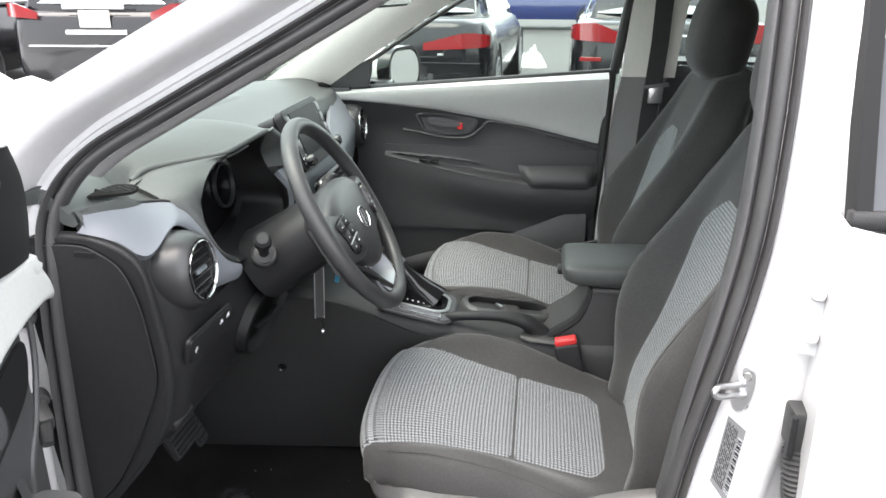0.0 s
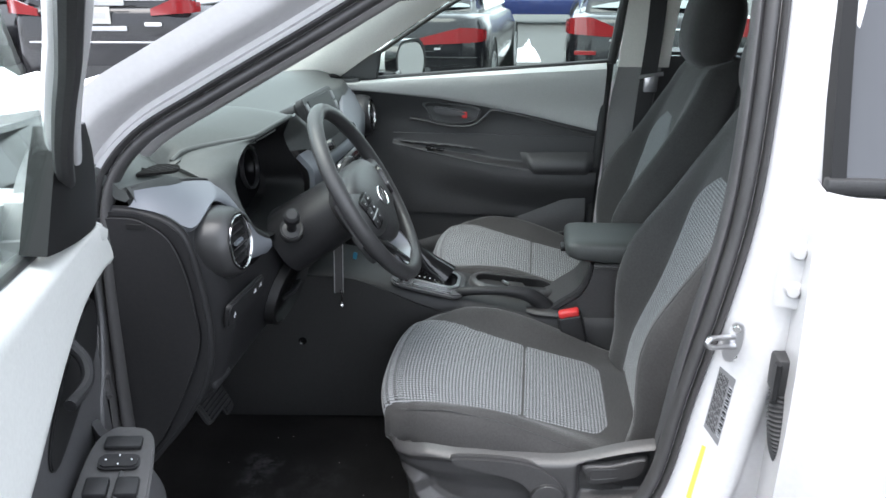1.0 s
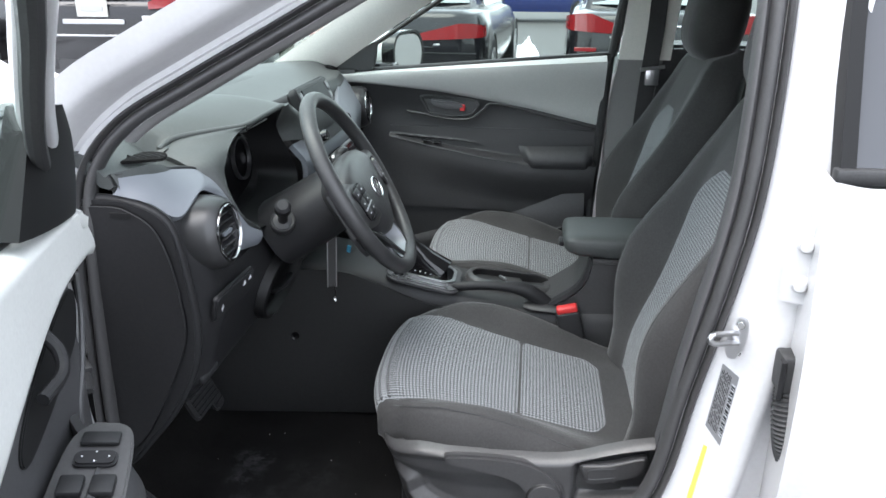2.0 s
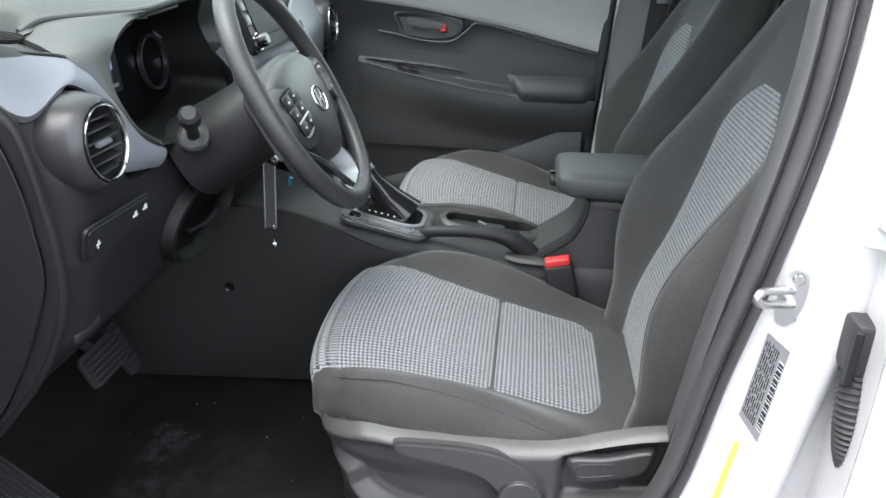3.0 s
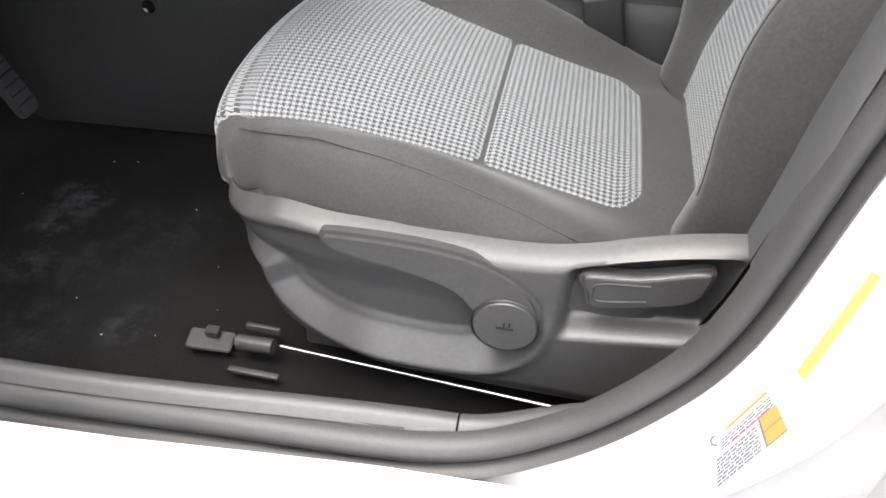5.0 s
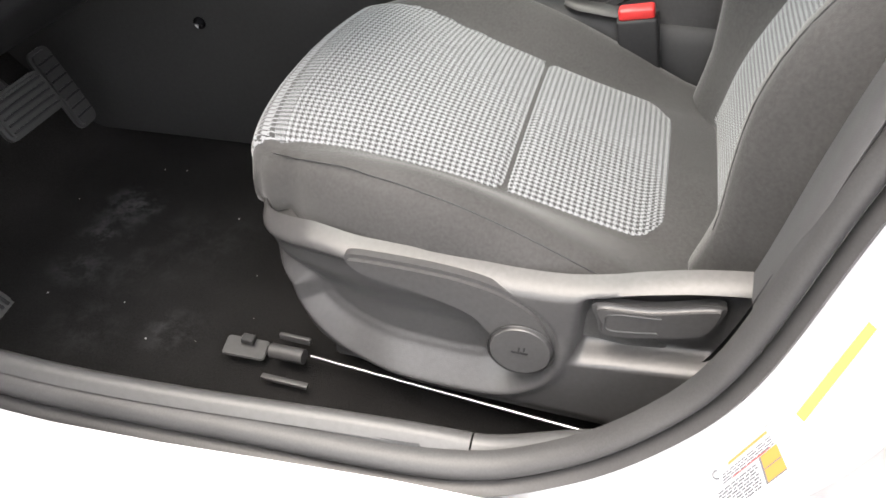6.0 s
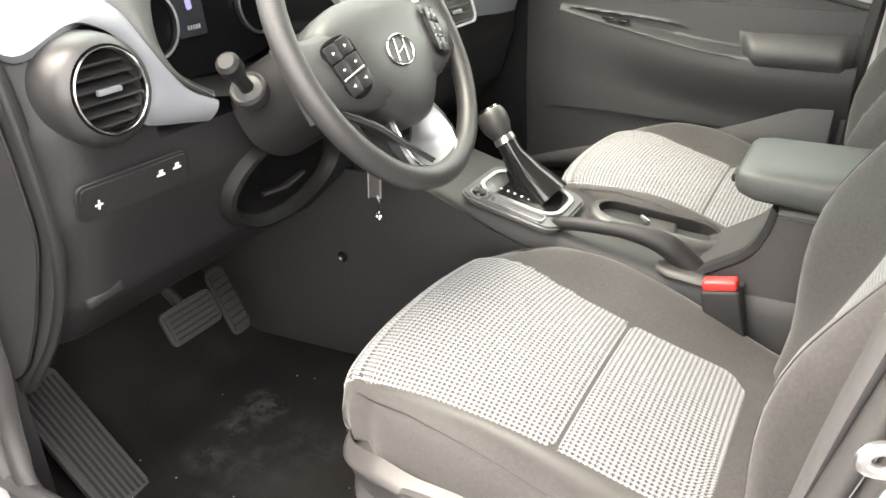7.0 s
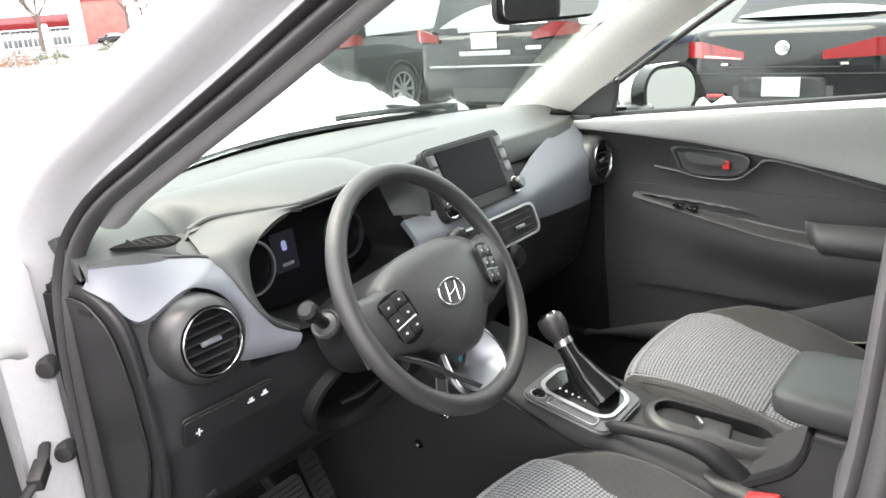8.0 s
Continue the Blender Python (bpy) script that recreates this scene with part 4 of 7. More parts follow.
part("lower_spoke_back", loft([[WHEEL @ Vector((x * w, y, h)) for x, h in ((-1, -0.060), (-1, -0.068), (1, -0.068), (1, -0.060))] for y, w in ((-0.06, 0.05), (-0.09, 0.045), (-0.12, 0.035), (-0.135, 0.02))]), wheel_skin, wheel)
emblem_at = WHEEL @ pose(-0.004, -0.021, 0.0235)
emb = part("emblem", tube([emblem_at @ Vector((0.0300 * math.cos(a), 0.0200 * math.sin(a), 0.0005)) for a in (2 * math.pi * k / 36 for k in range(36))], 0.0015, 8, closed=True), chrome, wheel, "chrome oval emblem")
part("bar", join(*[tube([emblem_at @ Vector(q) for q in line], 0.0012, 8) for line in (((-0.015, -0.012, 0.0005), (-0.006, 0.016, 0.0005)), ((0.006, -0.016, 0.0005), (0.015, 0.012, 0.0005)), ((-0.010, -0.003, 0.001), (0.0, 0.0, 0.001), (0.010, 0.003, 0.001)))]), chrome, emb)
# oval well in the lower panel under the column, with the tilt lever
well = facing((-0.808, -0.325, 0.742), (1, 0.0, -0.28))
oval = [(0.12 * math.cos(2 * math.pi * k / 40), 0.072 * math.sin(2 * math.pi * k / 40)) for k in range(40)]
part("column_well", loft([[well @ Vector((x * q, y * q, h)) for x, y in oval] for q, h in ((1.10, -0.012), (1.07, 0.006), (1.0, 0.008), (0.95, -0.004), (0.86, -0.012))], True, True), shroud_black, dash, "black oval column well", sharp=60)
part("tilt_lever", tube([well @ Vector((-0.055, -0.012, 0.0)), well @ Vector((-0.02, -0.006, 0.012)), well @ Vector((0.02, 0.004, 0.012))], [0.006, 0.0075, 0.006], 10, 0.6), dark_plastic, dash, "black tilt lever")
# column shroud, stalks
column = part("column_shroud", loft([[WHEEL @ Vector((x * w, y * h + dy, z)) for x, y in rounded(1, 1, 0.44, 8)] for z, w, h, dy in ((-0.035, 0.15, 0.115, 0.002), (-0.06, 0.168, 0.125, 0.0), (-0.12, 0.178, 0.13, -0.004), (-0.20, 0.178, 0.135, -0.006))]), dark_plastic, wheel, "black steering column shroud", sharp=40)
for sx, tip in ((-1, 0.155), (1, 0.16)):
    base = Vector((-0.762, -0.430, 0.900)) if sx < 0 else WHEEL @ Vector((0.075, 0.03, -0.085))
    end = Vector((-0.747, -0.469, 0.936)) if sx < 0 else Vector((-0.712, -0.172, 0.966))
    stalk = part("stalk", tube([base, base.lerp(end, 0.3), base.lerp(end, 0.55), base.lerp(end, 0.8), end], [0.010, 0.0095, 0.009, 0.0105, 0.0125], 14), dark_plastic, wheel, "black stalk")
    part("stalk_cap", tube([end, end + (end - base).normalized() * 0.004, end + (end - base).normalized() * 0.020, end + (end - base).normalized() * 0.025], [0.0135, 0.0155, 0.015, 0.010], 14), dark_plastic, stalk)
    part("stalk_collar", lathe([(0.024, -0.01), (0.024, 0.005), (0.0215, 0.008), (0.018, 0.006), (0.009, 0.010)], facing(base.lerp(end, 0.06), (end - base)), 28), rubber, stalk)

part("stalk_grip", join(box(-0.009, 0.009, -0.011, 0.011, -0.004, 0.030, 0.003, 2, facing(end, end - base))), button_black, stalk, "black wiper switch end")
part("stalk_marks", join(*[box(0.0088, 0.0094, -0.005, 0.005, 0.004 + 0.009 * k, 0.006 + 0.009 * k, 0, 1, facing(end, end - base)) for k in range(3)]), white_mark, stalk, "white marks on the stalk")
# ---- key hanging in the ignition ----
key = thing("ignition_key", "key with a smoky hanging tag in the steering column", "key")
kp = Vector((-0.73, -0.205, 0.81))
part("key_head", box(-0.02, 0.02, -0.016, 0.016, -0.006, 0.006, 0.004, 2, Matrix.Translation(kp) @ pose(0, 0, 0, 0, 25, 0)), gloss_black, key)
tag_at = Matrix.Translation(kp) @ pose(0, 0, 0, 0, 2, 20)
tag = part("tag", box(-0.0105, 0.0105, -0.0015, 0.0015, -0.135, -0.005, 0.001, 1, tag_at), shield_plastic, key, "narrow smoky plastic hanging tag")
for x in (-0.0098, 0.0098):
    part("edge", box(x - 0.0011, x + 0.0011, -0.0024, 0.0024, -0.136, -0.004, 0.0005, 1, tag_at), satin_metal, tag, "bright tag edge")
part("clip", join(tube([kp + Vector((0, 0, -0.13)), kp + Vector((0.003, 0, -0.15)), kp + Vector((0.0, 0.004, -0.165))], 0.0022, 8), lathe([(0.006, -0.002), (0.007, 0), (0.006, 0.002), (0.005, 0)], facing(kp + Vector((0, 0, -0.168)), (1, 0, 0)), 16)), chrome, key, "small chrome clip")
part("fob", box(-0.005, 0.005, -0.003, 0.003, -0.017, 0.0, 0.002, 2, Matrix.Translation((-0.693, -0.197, 0.772)) @ pose(0, 0, 0, 0, 12, -30)), blue_mark, key, "small blue fob")
# ---- front seats ----
crown_z = along([-0.59, -0.56, -0.53, -0.48, -0.40, -0.30, -0.20, -0.13, -0.02], [0.588, 0.595, 0.599, 0.597, 0.582, 0.560, 0.537, 0.524, 0.520])
crest_z = along([-0.59, -0.55, -0.53, -0.50, -0.43, -0.37, -0.30, -0.20, -0.10, -0.02], [0.588, 0.592, 0.597, 0.606, 0.619, 0.617, 0.600, 0.562, 0.520, 0.506])
panel_half = along([-0.59, -0.55, -0.45, -0.30, -0.20, -0.12], [0.186, 0.183, 0.167, 0.152, 0.149, 0.147])


def cushion_half(x):
    return float(np.interp(x, [-0.59, -0.555, -0.545, -0.53, -0.50, -0.46, -0.42, -0.36, -0.2, -0.02], [0.192, 0.192, 0.203, 0.215, 0.229, 0.240, 0.247, 0.252, 0.252, 0.245]))


def cushion_front(y):
    """The rounded front edge in plan."""
    return -0.590 + 0.026 * min(1.0, abs(y) / 0.19) ** 2.4


def cushion_top(x, y):
    """Height of the cushion: a flat middle, a bolster rising beside it and rolling off at the rim."""
    h, w, a = cushion_half(x), panel_half(x), abs(y)
    crest = min(0.225, h * 0.92)
    z = crown_z(x) + 0.006 * (1 - min(1.0, a / w) ** 2)
    z += (crest_z(x) - crown_z(x)) * ease(w - 0.012, max(crest, w + 0.01), a)
    return z - 0.020 * ease(crest, h, a) ** 2


def front_seat(side, detailed):
    """A front seat about its own centre line; side -1: shield and lever on the driver's outer side."""
    seat = thing("front_seat", "black cloth front seat with grey houndstooth centre panels", "car seat", "front seats")
    us = steps(-1, 1, 41)
    # front roll: how far behind the front edge, and how far below the top
    roll = [(0.065, 0.066), (0.042, 0.064), (0.022, 0.057), (0.008, 0.046), (0.001, 0.031), (0.0, 0.021), (0.004, 0.010), (0.013, 0.003), (0.030, 0.0)]

    def cushion_at(k, y):
        """k counts the rows of the front roll, then runs from there (8) to the back (9)."""
        x0 = cushion_front(y)
        if k <= 8:
            i = min(7, int(k))
            dx, drop = (lerp(roll[i][j], roll[i + 1][j], k - i) for j in (0, 1))
            return Vector((x0 + dx, y, cushion_top(x0 + max(dx, 0.010), y) - drop))
        x = lerp(x0 + roll[8][0], -0.02, k - 8)
        return Vector((x, y, cushion_top(x, y)))

    rings = []
    for k in list(range(9)) + [8 + q for q in steps(0.04, 1, 22)]:
        mid = cushion_at(k, 0.0).x
        h = cushion_half(mid if k > 8 else cushion_front(0.19) + roll[int(k)][0])
        top = [cushion_at(k, u * h) for u in us]
        e, rim_z = top[0].x, top[0].z
        low = min(lerp(0.515, 0.475, ease(-0.53, -0.40, e)), rim_z - 0.01)
        bulge = ease(-0.575, -0.47, e)
        side_row = [(1 + 0.022 * bulge, 0.2), (1 + 0.036 * bulge, 0.45), (lerp(0.985, 1.034, bulge), 0.75), (lerp(0.93, 0.97, bulge), 1.0)]
        right = [Vector((e, h * q, lerp(rim_z, low, d))) for q, d in side_row]
        left = [Vector((e, -h * q, lerp(rim_z, low, d))) for q, d in side_row[::-1]]
        rings.append(top + right + left)
    part("cushion", loft(rings), fabric, seat, "black cloth seat cushion", sharp=60)
    for a, b in ((-0.62, -0.3010), (-0.3000, -0.128)):
        rows = ([3.4, 3.6, 4, 5, 6, 7, 8] if a < -0.5 else [])
        n = 24 if a < -0.5 else 16

        def patch(i, u, a=a, b=b, rows=rows, n=n):
            if rows and i < len(rows):
                y = u * panel_half(-0.58)
                p = cushion_at(rows[i], y)
                out = Vector((-0.003, 0, 0.0025))
                edge = max(abs(u) ** 24, 1.0 if i == 0 else 0.0)
            else:
                t = (i - len(rows) + (1 if rows else 0)) / n
                x1 = lerp(a, b, t)
                w = panel_half(x1) * (1 - 0.26 * ease(-0.180, -0.126, x1) ** 3)
                y = u * w
                x = lerp(cushion_front(y) + roll[8][0], b, t) if rows else x1
                p = Vector((x, y, cushion_top(x, y)))
                out = Vector((0, 0, 0.0035))
                edge = max(abs(u) ** 24, (max(0.0, t - 1 + 0.5 / n) / 0.5 * n) ** 2, (max(0.0, 0.5 / n - t) / 0.5 * n) ** 2 if not rows else 0.0)
            return p + out * (1 - 1.25 * edge)
        count = len(rows) + n + (0 if rows else 1)
        part("centre_panel", sheet(patch, list(range(count)), steps(-1, 1, 41), uv=lambda i, u, a=a, b=b, rows=rows, n=n: ((-0.586 + (0.006 * (i - 6) if rows and i < len(rows) else 0.0) + (lerp(0.030, b + 0.586, (i - len(rows) + 1) / n) if rows and i >= len(rows) else 0.0)) if rows else lerp(a, b, i / n), u * 0.16)), check_cloth, seat, "grey houndstooth cloth panel")
    for su in (-1, 1):
        seam = [(x, su * (cushion_half(x) - 0.012), cushion_top(x, cushion_half(x) - 0.012) + 0.0002) for x in steps(-0.53, -0.12, 30)]
        part("stitching", tube(seam, 0.0007, 6), rubber, seat, "dark seam")
    # backrest, leaning back
    lean = Matrix.Translation((-0.118, 0, 0.535)) @ pose(0, 0, 0, 0, 21.5, 0)
    hw = lambda t: float(np.interp(t, [0, 0.08, 0.3, 0.5, 0.6, 0.66, 0.70], [0.225, 0.245, 0.255, 0.235, 0.205, 0.17, 0.13]))

    crest_x = along([0.0, 0.06, 0.10, 0.13, 0.19, 0.25, 0.30, 0.34, 0.416, 0.50, 0.565, 0.70], [0.014, 0.000, -0.017, -0.031, -0.053, -0.060, -0.055, -0.047, -0.030, -0.017, -0.008, 0.0])
    middle_x = along([0.0, 0.04, 0.08, 0.14, 0.22, 0.35, 0.45, 0.70], [0.046, 0.034, 0.023, 0.017, 0.016, 0.006, -0.004, 0.0])

    def face(t, u):
        a = abs(u)
        return lerp(middle_x(t), crest_x(t), ease(0.46, 0.76, a)) + 0.075 * ease(0.82, 1.0, a) ** 1.5 + 0.06 * ease(0.62, 0.70, t) ** 2

    rings = []
    for t in [0.0, 0.01, 0.03] + steps(0.06, 0.62, 18) + [0.65, 0.67, 0.685, 0.695, 0.70]:
        h, thick = hw(t), 0.125 - 0.05 * ease(0.3, 0.7, t)
        front = [lean @ Vector((face(t, u), u * h, t)) for u in us]
        back = [lean @ Vector((thick, h * 0.98, t)), lean @ Vector((thick + 0.02, h * 0.8, t)), lean @ Vector((thick + 0.025, 0, t)), lean @ Vector((thick + 0.02, -h * 0.8, t)), lean @ Vector((thick, -h * 0.98, t))]
        rings.append(front + back)
    part("backrest", loft(rings), fabric, seat, "black cloth backrest", sharp=60)

    def back_patch(s, u):
        t = lerp(0.0, 0.51, s)
        w = 0.128 / hw(t) - 0.23 * ease(0.36, 0.55, t) ** 2
        w *= math.sqrt(max(0.02, 1 - (max(0.0, s - 0.80) / 0.20) ** 2.2))
        edge = max(abs(u) ** 14, abs(2 * s - 1) ** 18)
        return lean @ Vector((face(t, u * w) - 0.0035 + 0.007 * edge, u * w * hw(t), t))
    part("centre_panel", sheet(back_patch, steps(0, 0.80, 32) + steps(0.81, 0.95, 14) + steps(0.955, 1, 12), steps(-1, 1, 33), uv=lambda s, u: (lerp(0.0, 0.53, s), u * 0.13)), check_cloth, seat, "grey houndstooth cloth panel")
    for su in (-1, 1):
        part("stitching", tube([lean @ Vector((face(t, 0.80) - 0.0002, su * 0.80 * hw(t), t)) for t in steps(0.06, 0.58, 26)], 0.0008, 6), rubber, seat, "dark seam")
    # headrest on two posts
    hr = Matrix.Translation((0.150, 0, 1.222)) @ Matrix.Scale(1.12, 4) @ pose(0, 0, 0, 0, 12, 0)
    rings = []
    for k in range(13):
        z = -0.085 + 0.19 * k / 12
        s = math.sqrt(max(0.02, 1 - abs((z - 0.01) / 0.102) ** 3.2))
        ring = []
        for j in range(24):
            a = 2 * math.pi * j / 24
            ring.append(hr @ Vector((0.062 * s * math.copysign(abs(math.cos(a)) ** 0.8, math.cos(a)) - 0.01 * (k / 12), 0.122 * s * math.copysign(abs(math.sin(a)) ** 0.65, math.sin(a)), z)))
        rings.append(ring)
    part("headrest", loft(rings), fabric, seat, "black cloth headrest", sharp=70)
    for y in (-0.06, 0.06):
        part("headrest_post", tube([hr @ Vector((0.0, y, -0.14)), hr @ Vector((0, y, -0.07))], 0.006, 10), chrome, seat, "chrome headrest post")
        part("post_guide", lathe([(0, 0.006), (0.014, 0.006), (0.017, 0.0), (0.017, -0.012)], hr @ pose(0.0, y, -0.122), 20), dark_plastic, seat)
    # rails and base
    part("seat_frame", box(-0.52, 0.0, -0.20, 0.20, 0.36, 0.48, 0.01), rubber, seat)
    for y in (-0.19, 0.19):
        part("rail", box(-0.48, 0.05, y - 0.02, y + 0.02, 0.315, 0.36, 0.006), piano if detailed else dark_plastic, seat, "dark metal seat rail")
    s = side
    def near_loop(x, z):
        """How high the moulded ridge stands, and whether the place lies inside its loop."""
        best, inside = 9.0, False
        n = len(RIDGE)
        for i in range(n):
            (ax, az), (bx, bz) = RIDGE[i], RIDGE[(i + 1) % n]
            dx, dz = bx - ax, bz - az
            t = max(0.0, min(1.0, ((x - ax) * dx + (z - az) * dz) / (dx * dx + dz * dz + 1e-12)))
            best = min(best, math.hypot(x - ax - t * dx, z - az - t * dz))
            if (az > z) != (bz > z) and x < ax + (z - az) / (bz - az) * (bx - ax):
                inside = not inside
        return best, inside

    RIDGE = [tuple(p) for p in curve_points([(-0.66, 0.515), (-0.54, 0.528), (-0.45, 0.542), (-0.378, 0.545), (-0.302, 0.545), (-0.262, 0.538), (-0.227, 0.514), (-0.212, 0.482), (-0.222, 0.440), (-0.255, 0.410), (-0.30, 0.401), (-0.352, 0.400), (-0.412, 0.405), (-0.442, 0.411), (-0.472, 0.424), (-0.495, 0.446), (-0.515, 0.480), (-0.66, 0.50)], 3, True)]
    top_z = along([-0.56, -0.53, -0.50, -0.47, -0.40, -0.30, -0.22, -0.18, -0.15, -0.10, -0.02, 0.06], [0.531, 0.540, 0.548, 0.555, 0.557, 0.557, 0.561, 0.571, 0.582, 0.597, 0.608, 0.604])
    low_z = along([-0.56, -0.47, -0.44, -0.40, -0.2, 0.06], [0.374, 0.372, 0.366, 0.362, 0.358, 0.36])
    front_x = along([0.0, 0.06, 0.16, 0.30, 0.45, 0.70, 0.90, 1.0], [-0.470, -0.488, -0.505, -0.515, -0.522, -0.533, -0.546, -0.552])
    edge_y = along([0.0, 0.003, 0.010, 0.022, 0.045, 0.085, 0.14, 0.62], [0.200, 0.216, 0.232, 0.246, 0.259, 0.271, 0.281, 0.282])

    def shield_at(u, v):
        x0 = front_x(v)
        d0 = (0.06 - x0) * u ** 1.35
        x = x0 + d0
        z = lerp(low_z(x), top_z(x), v)
        d, inside = near_loop(x, z) if detailed else (9.0, False)
        y = edge_y(d0)
        low_part = 1 - ease(0.47, 0.51, z)
        right_part = ease(-0.29, -0.25, x)
        if inside:
            wide = lerp(lerp(0.012, 0.034, low_part), 0.022, right_part)
            deep = lerp(lerp(0.006, 0.014, ease(-0.50, -0.38, x)), 0.022, max(low_part, right_part))
            y -= deep * min(1.0, d / wide) * lerp(0.35, 1.0, ease(0.0, 0.015, d0))
        y += 0.005 * low_part * (1 - ease(0.0, 0.014, d)) if not inside else 0.005 * low_part * (1 - min(1.0, d / 0.034))
        y += 0.0025 * low_part * math.exp(-((d - 0.034) / 0.004) ** 2) * (1 - right_part) if inside else 0.0
        y -= 0.018 * ease(0.40, 0.355, z)
        y -= 0.024 * max(0.0, 1 - (top_z(x) - z) / 0.016) ** 2 + 0.015 * ease(0.10, 0.0, v) ** 2
        if -0.21 < x < -0.02 and detailed:
            inset = ease(-0.203, -0.191, x) * ease(-0.058, -0.074, x) * ease(0.468 + 0.15 * (x + 0.19), 0.484 + 0.15 * (x + 0.19), z) * ease(top_z(x) - 0.010, top_z(x) - 0.020, z)
            y -= 0.026 * inset
        return (x, s * y, z)

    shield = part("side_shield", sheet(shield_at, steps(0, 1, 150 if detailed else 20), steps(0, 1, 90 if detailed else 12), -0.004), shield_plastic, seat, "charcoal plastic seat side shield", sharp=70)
    if detailed:
        base = facing((0, -0.276, 0), (0, -1, 0))
        lever_line = curve_points([(-0.428, 0.562), (-0.39, 0.566), (-0.324, 0.566), (-0.274, 0.557), (-0.238, 0.536), (-0.219, 0.504), (-0.224, 0.472), (-0.248, 0.456), (-0.274, 0.468), (-0.285, 0.496), (-0.305, 0.517), (-0.349, 0.530), (-0.40, 0.538), (-0.422, 0.546)], 5, True)
        lever = part("height_lever", plate([tuple(p) for p in lever_line], 0.018, base @ pose(0.002, -0.010, -0.008), 0.008, 4), shield_plastic, seat, "long charcoal height lever", sharp=50)
        cap = base @ pose(-0.249, 0.479, 0.0078)
        part("lever_cap", lathe([(0, 0.006), (0.029, 0.006), (0.031, 0.003), (0.031, 0.0)], cap, 36), shield_plastic, lever, "round lever cap")
        part("cap_ring", lathe([(0.0325, 0.0), (0.0333, 0.003), (0.0325, 0.004), (0.0315, 0.0)], cap @ pose(0, 0, 0.001), 36), rubber, lever)
        part("symbol", join(box(-0.008, 0.008, -0.002, 0.0, 0, 0.0008), box(-0.002, 0.0, 0.0, 0.006, 0, 0.0008), box(0.003, 0.005, 0.002, 0.007, 0, 0.0008)), dark_plastic, lever).matrix_local = cap @ pose(0, 0, 0.0062)
        handle = part("recline_handle", plate([tuple(p) for p in curve_points([(-0.189, 0.549), (-0.141, 0.556), (-0.086, 0.574), (-0.080, 0.560), (-0.090, 0.535), (-0.128, 0.520), (-0.174, 0.511), (-0.184, 0.528)], 4, True)], 0.018, base @ pose(0, 0, -0.014), 0.006, 3), shield_plastic, seat, "charcoal recline handle", sharp=50)
        part("handle_line", tube([base @ Vector((p[0], p[1], 0.004)) for p in curve_points([(-0.13, 0.549), (-0.172, 0.543), (-0.177, 0.532), (-0.170, 0.523), (-0.13, 0.531)], 5)], 0.0012, 6), rubber, handle)
        part("slide_rod", tube([(-0.50, -0.235, 0.332), (-0.16, -0.262, 0.345)], 0.0019, 10), satin_metal, seat, "thin chrome rod")
    return seat


driver_seat = front_seat(-1, True)
driver_seat.matrix_world = pose(0, -0.357, 0)
passenger_seat = front_seat(1, False)
passenger_seat.matrix_world = pose(0.01, 0.352, 0.006)

# ---- rear bench ----
bench = thing("rear_bench", "black cloth rear bench seat", "car seat")
part("cushion", box(0.55, 1.0, -0.6, 0.6, 0.4, 0.62, 0.05, 4), fabric, bench)
part("backrest", box(0, 0.14, -0.6, 0.6, 0, 0.6, 0.05, 4, Matrix.Translation((0.95, 0, 0.6)) @ pose(0, 0, 0, 0, 20, 0)), fabric, bench)
for y in (-0.35, 0.35):
    part("headrest", box(0, 0.09, y - 0.12, y + 0.12, 0, 0.14, 0.04, 4, Matrix.Translation((1.15, 0, 1.12))), fabric, bench)

# ---- passenger's seat belt ----
belt = thing("seat_belt", "black seat belt with a chrome tongue", "seat belt")
part("webbing", loft([[(x - 0.024, y - 0.002, z), (x + 0.024, y - 0.002, z), (x + 0.024, y + 0.002, z), (x - 0.024, y + 0.002, z)] for x, y, z in ((0.05, 0.575, 1.38), (0.05, 0.60, 1.2), (0.04, 0.625, 1.0), (0.03, 0.635, 0.8), (0.02, 0.645, 0.5))]), rubber, belt, "black webbing")
part("anchor", box(0.015, 0.085, 0.545, 0.585, 1.35, 1.43, 0.015, 3), pillar_grey, belt, "grey belt anchor")
part("tongue", join(tube([(0.015, 0.60, 1.075), (0.085, 0.60, 1.085)], 0.006, 8), box(0.03, 0.07, 0.596, 0.606, 1.03, 1.08, 0.003)), satin_metal, belt, "metal belt tongue")

# ---- buckle of the driver's belt ----
buckle = thing("belt_buckle", "black belt buckle with a red release button", "belt buckle")
bk = Matrix.Translation((-0.185, -0.122, 0.555)) @ pose(0, 0, 0, 0, -14, 0)
part("body", box(-0.028, 0.028, -0.014, 0.014, -0.06, 0.052, 0.006, 3, bk), dark_plastic, buckle)
part("button", box(-0.024, 0.024, -0.012, 0.012, 0.050, 0.066, 0.004, 3, bk), red_plastic, buckle, "red release button")

# ---- centre console ----
console = thing("centre_console", "black centre console with gear selector, handbrake and armrest", "console")


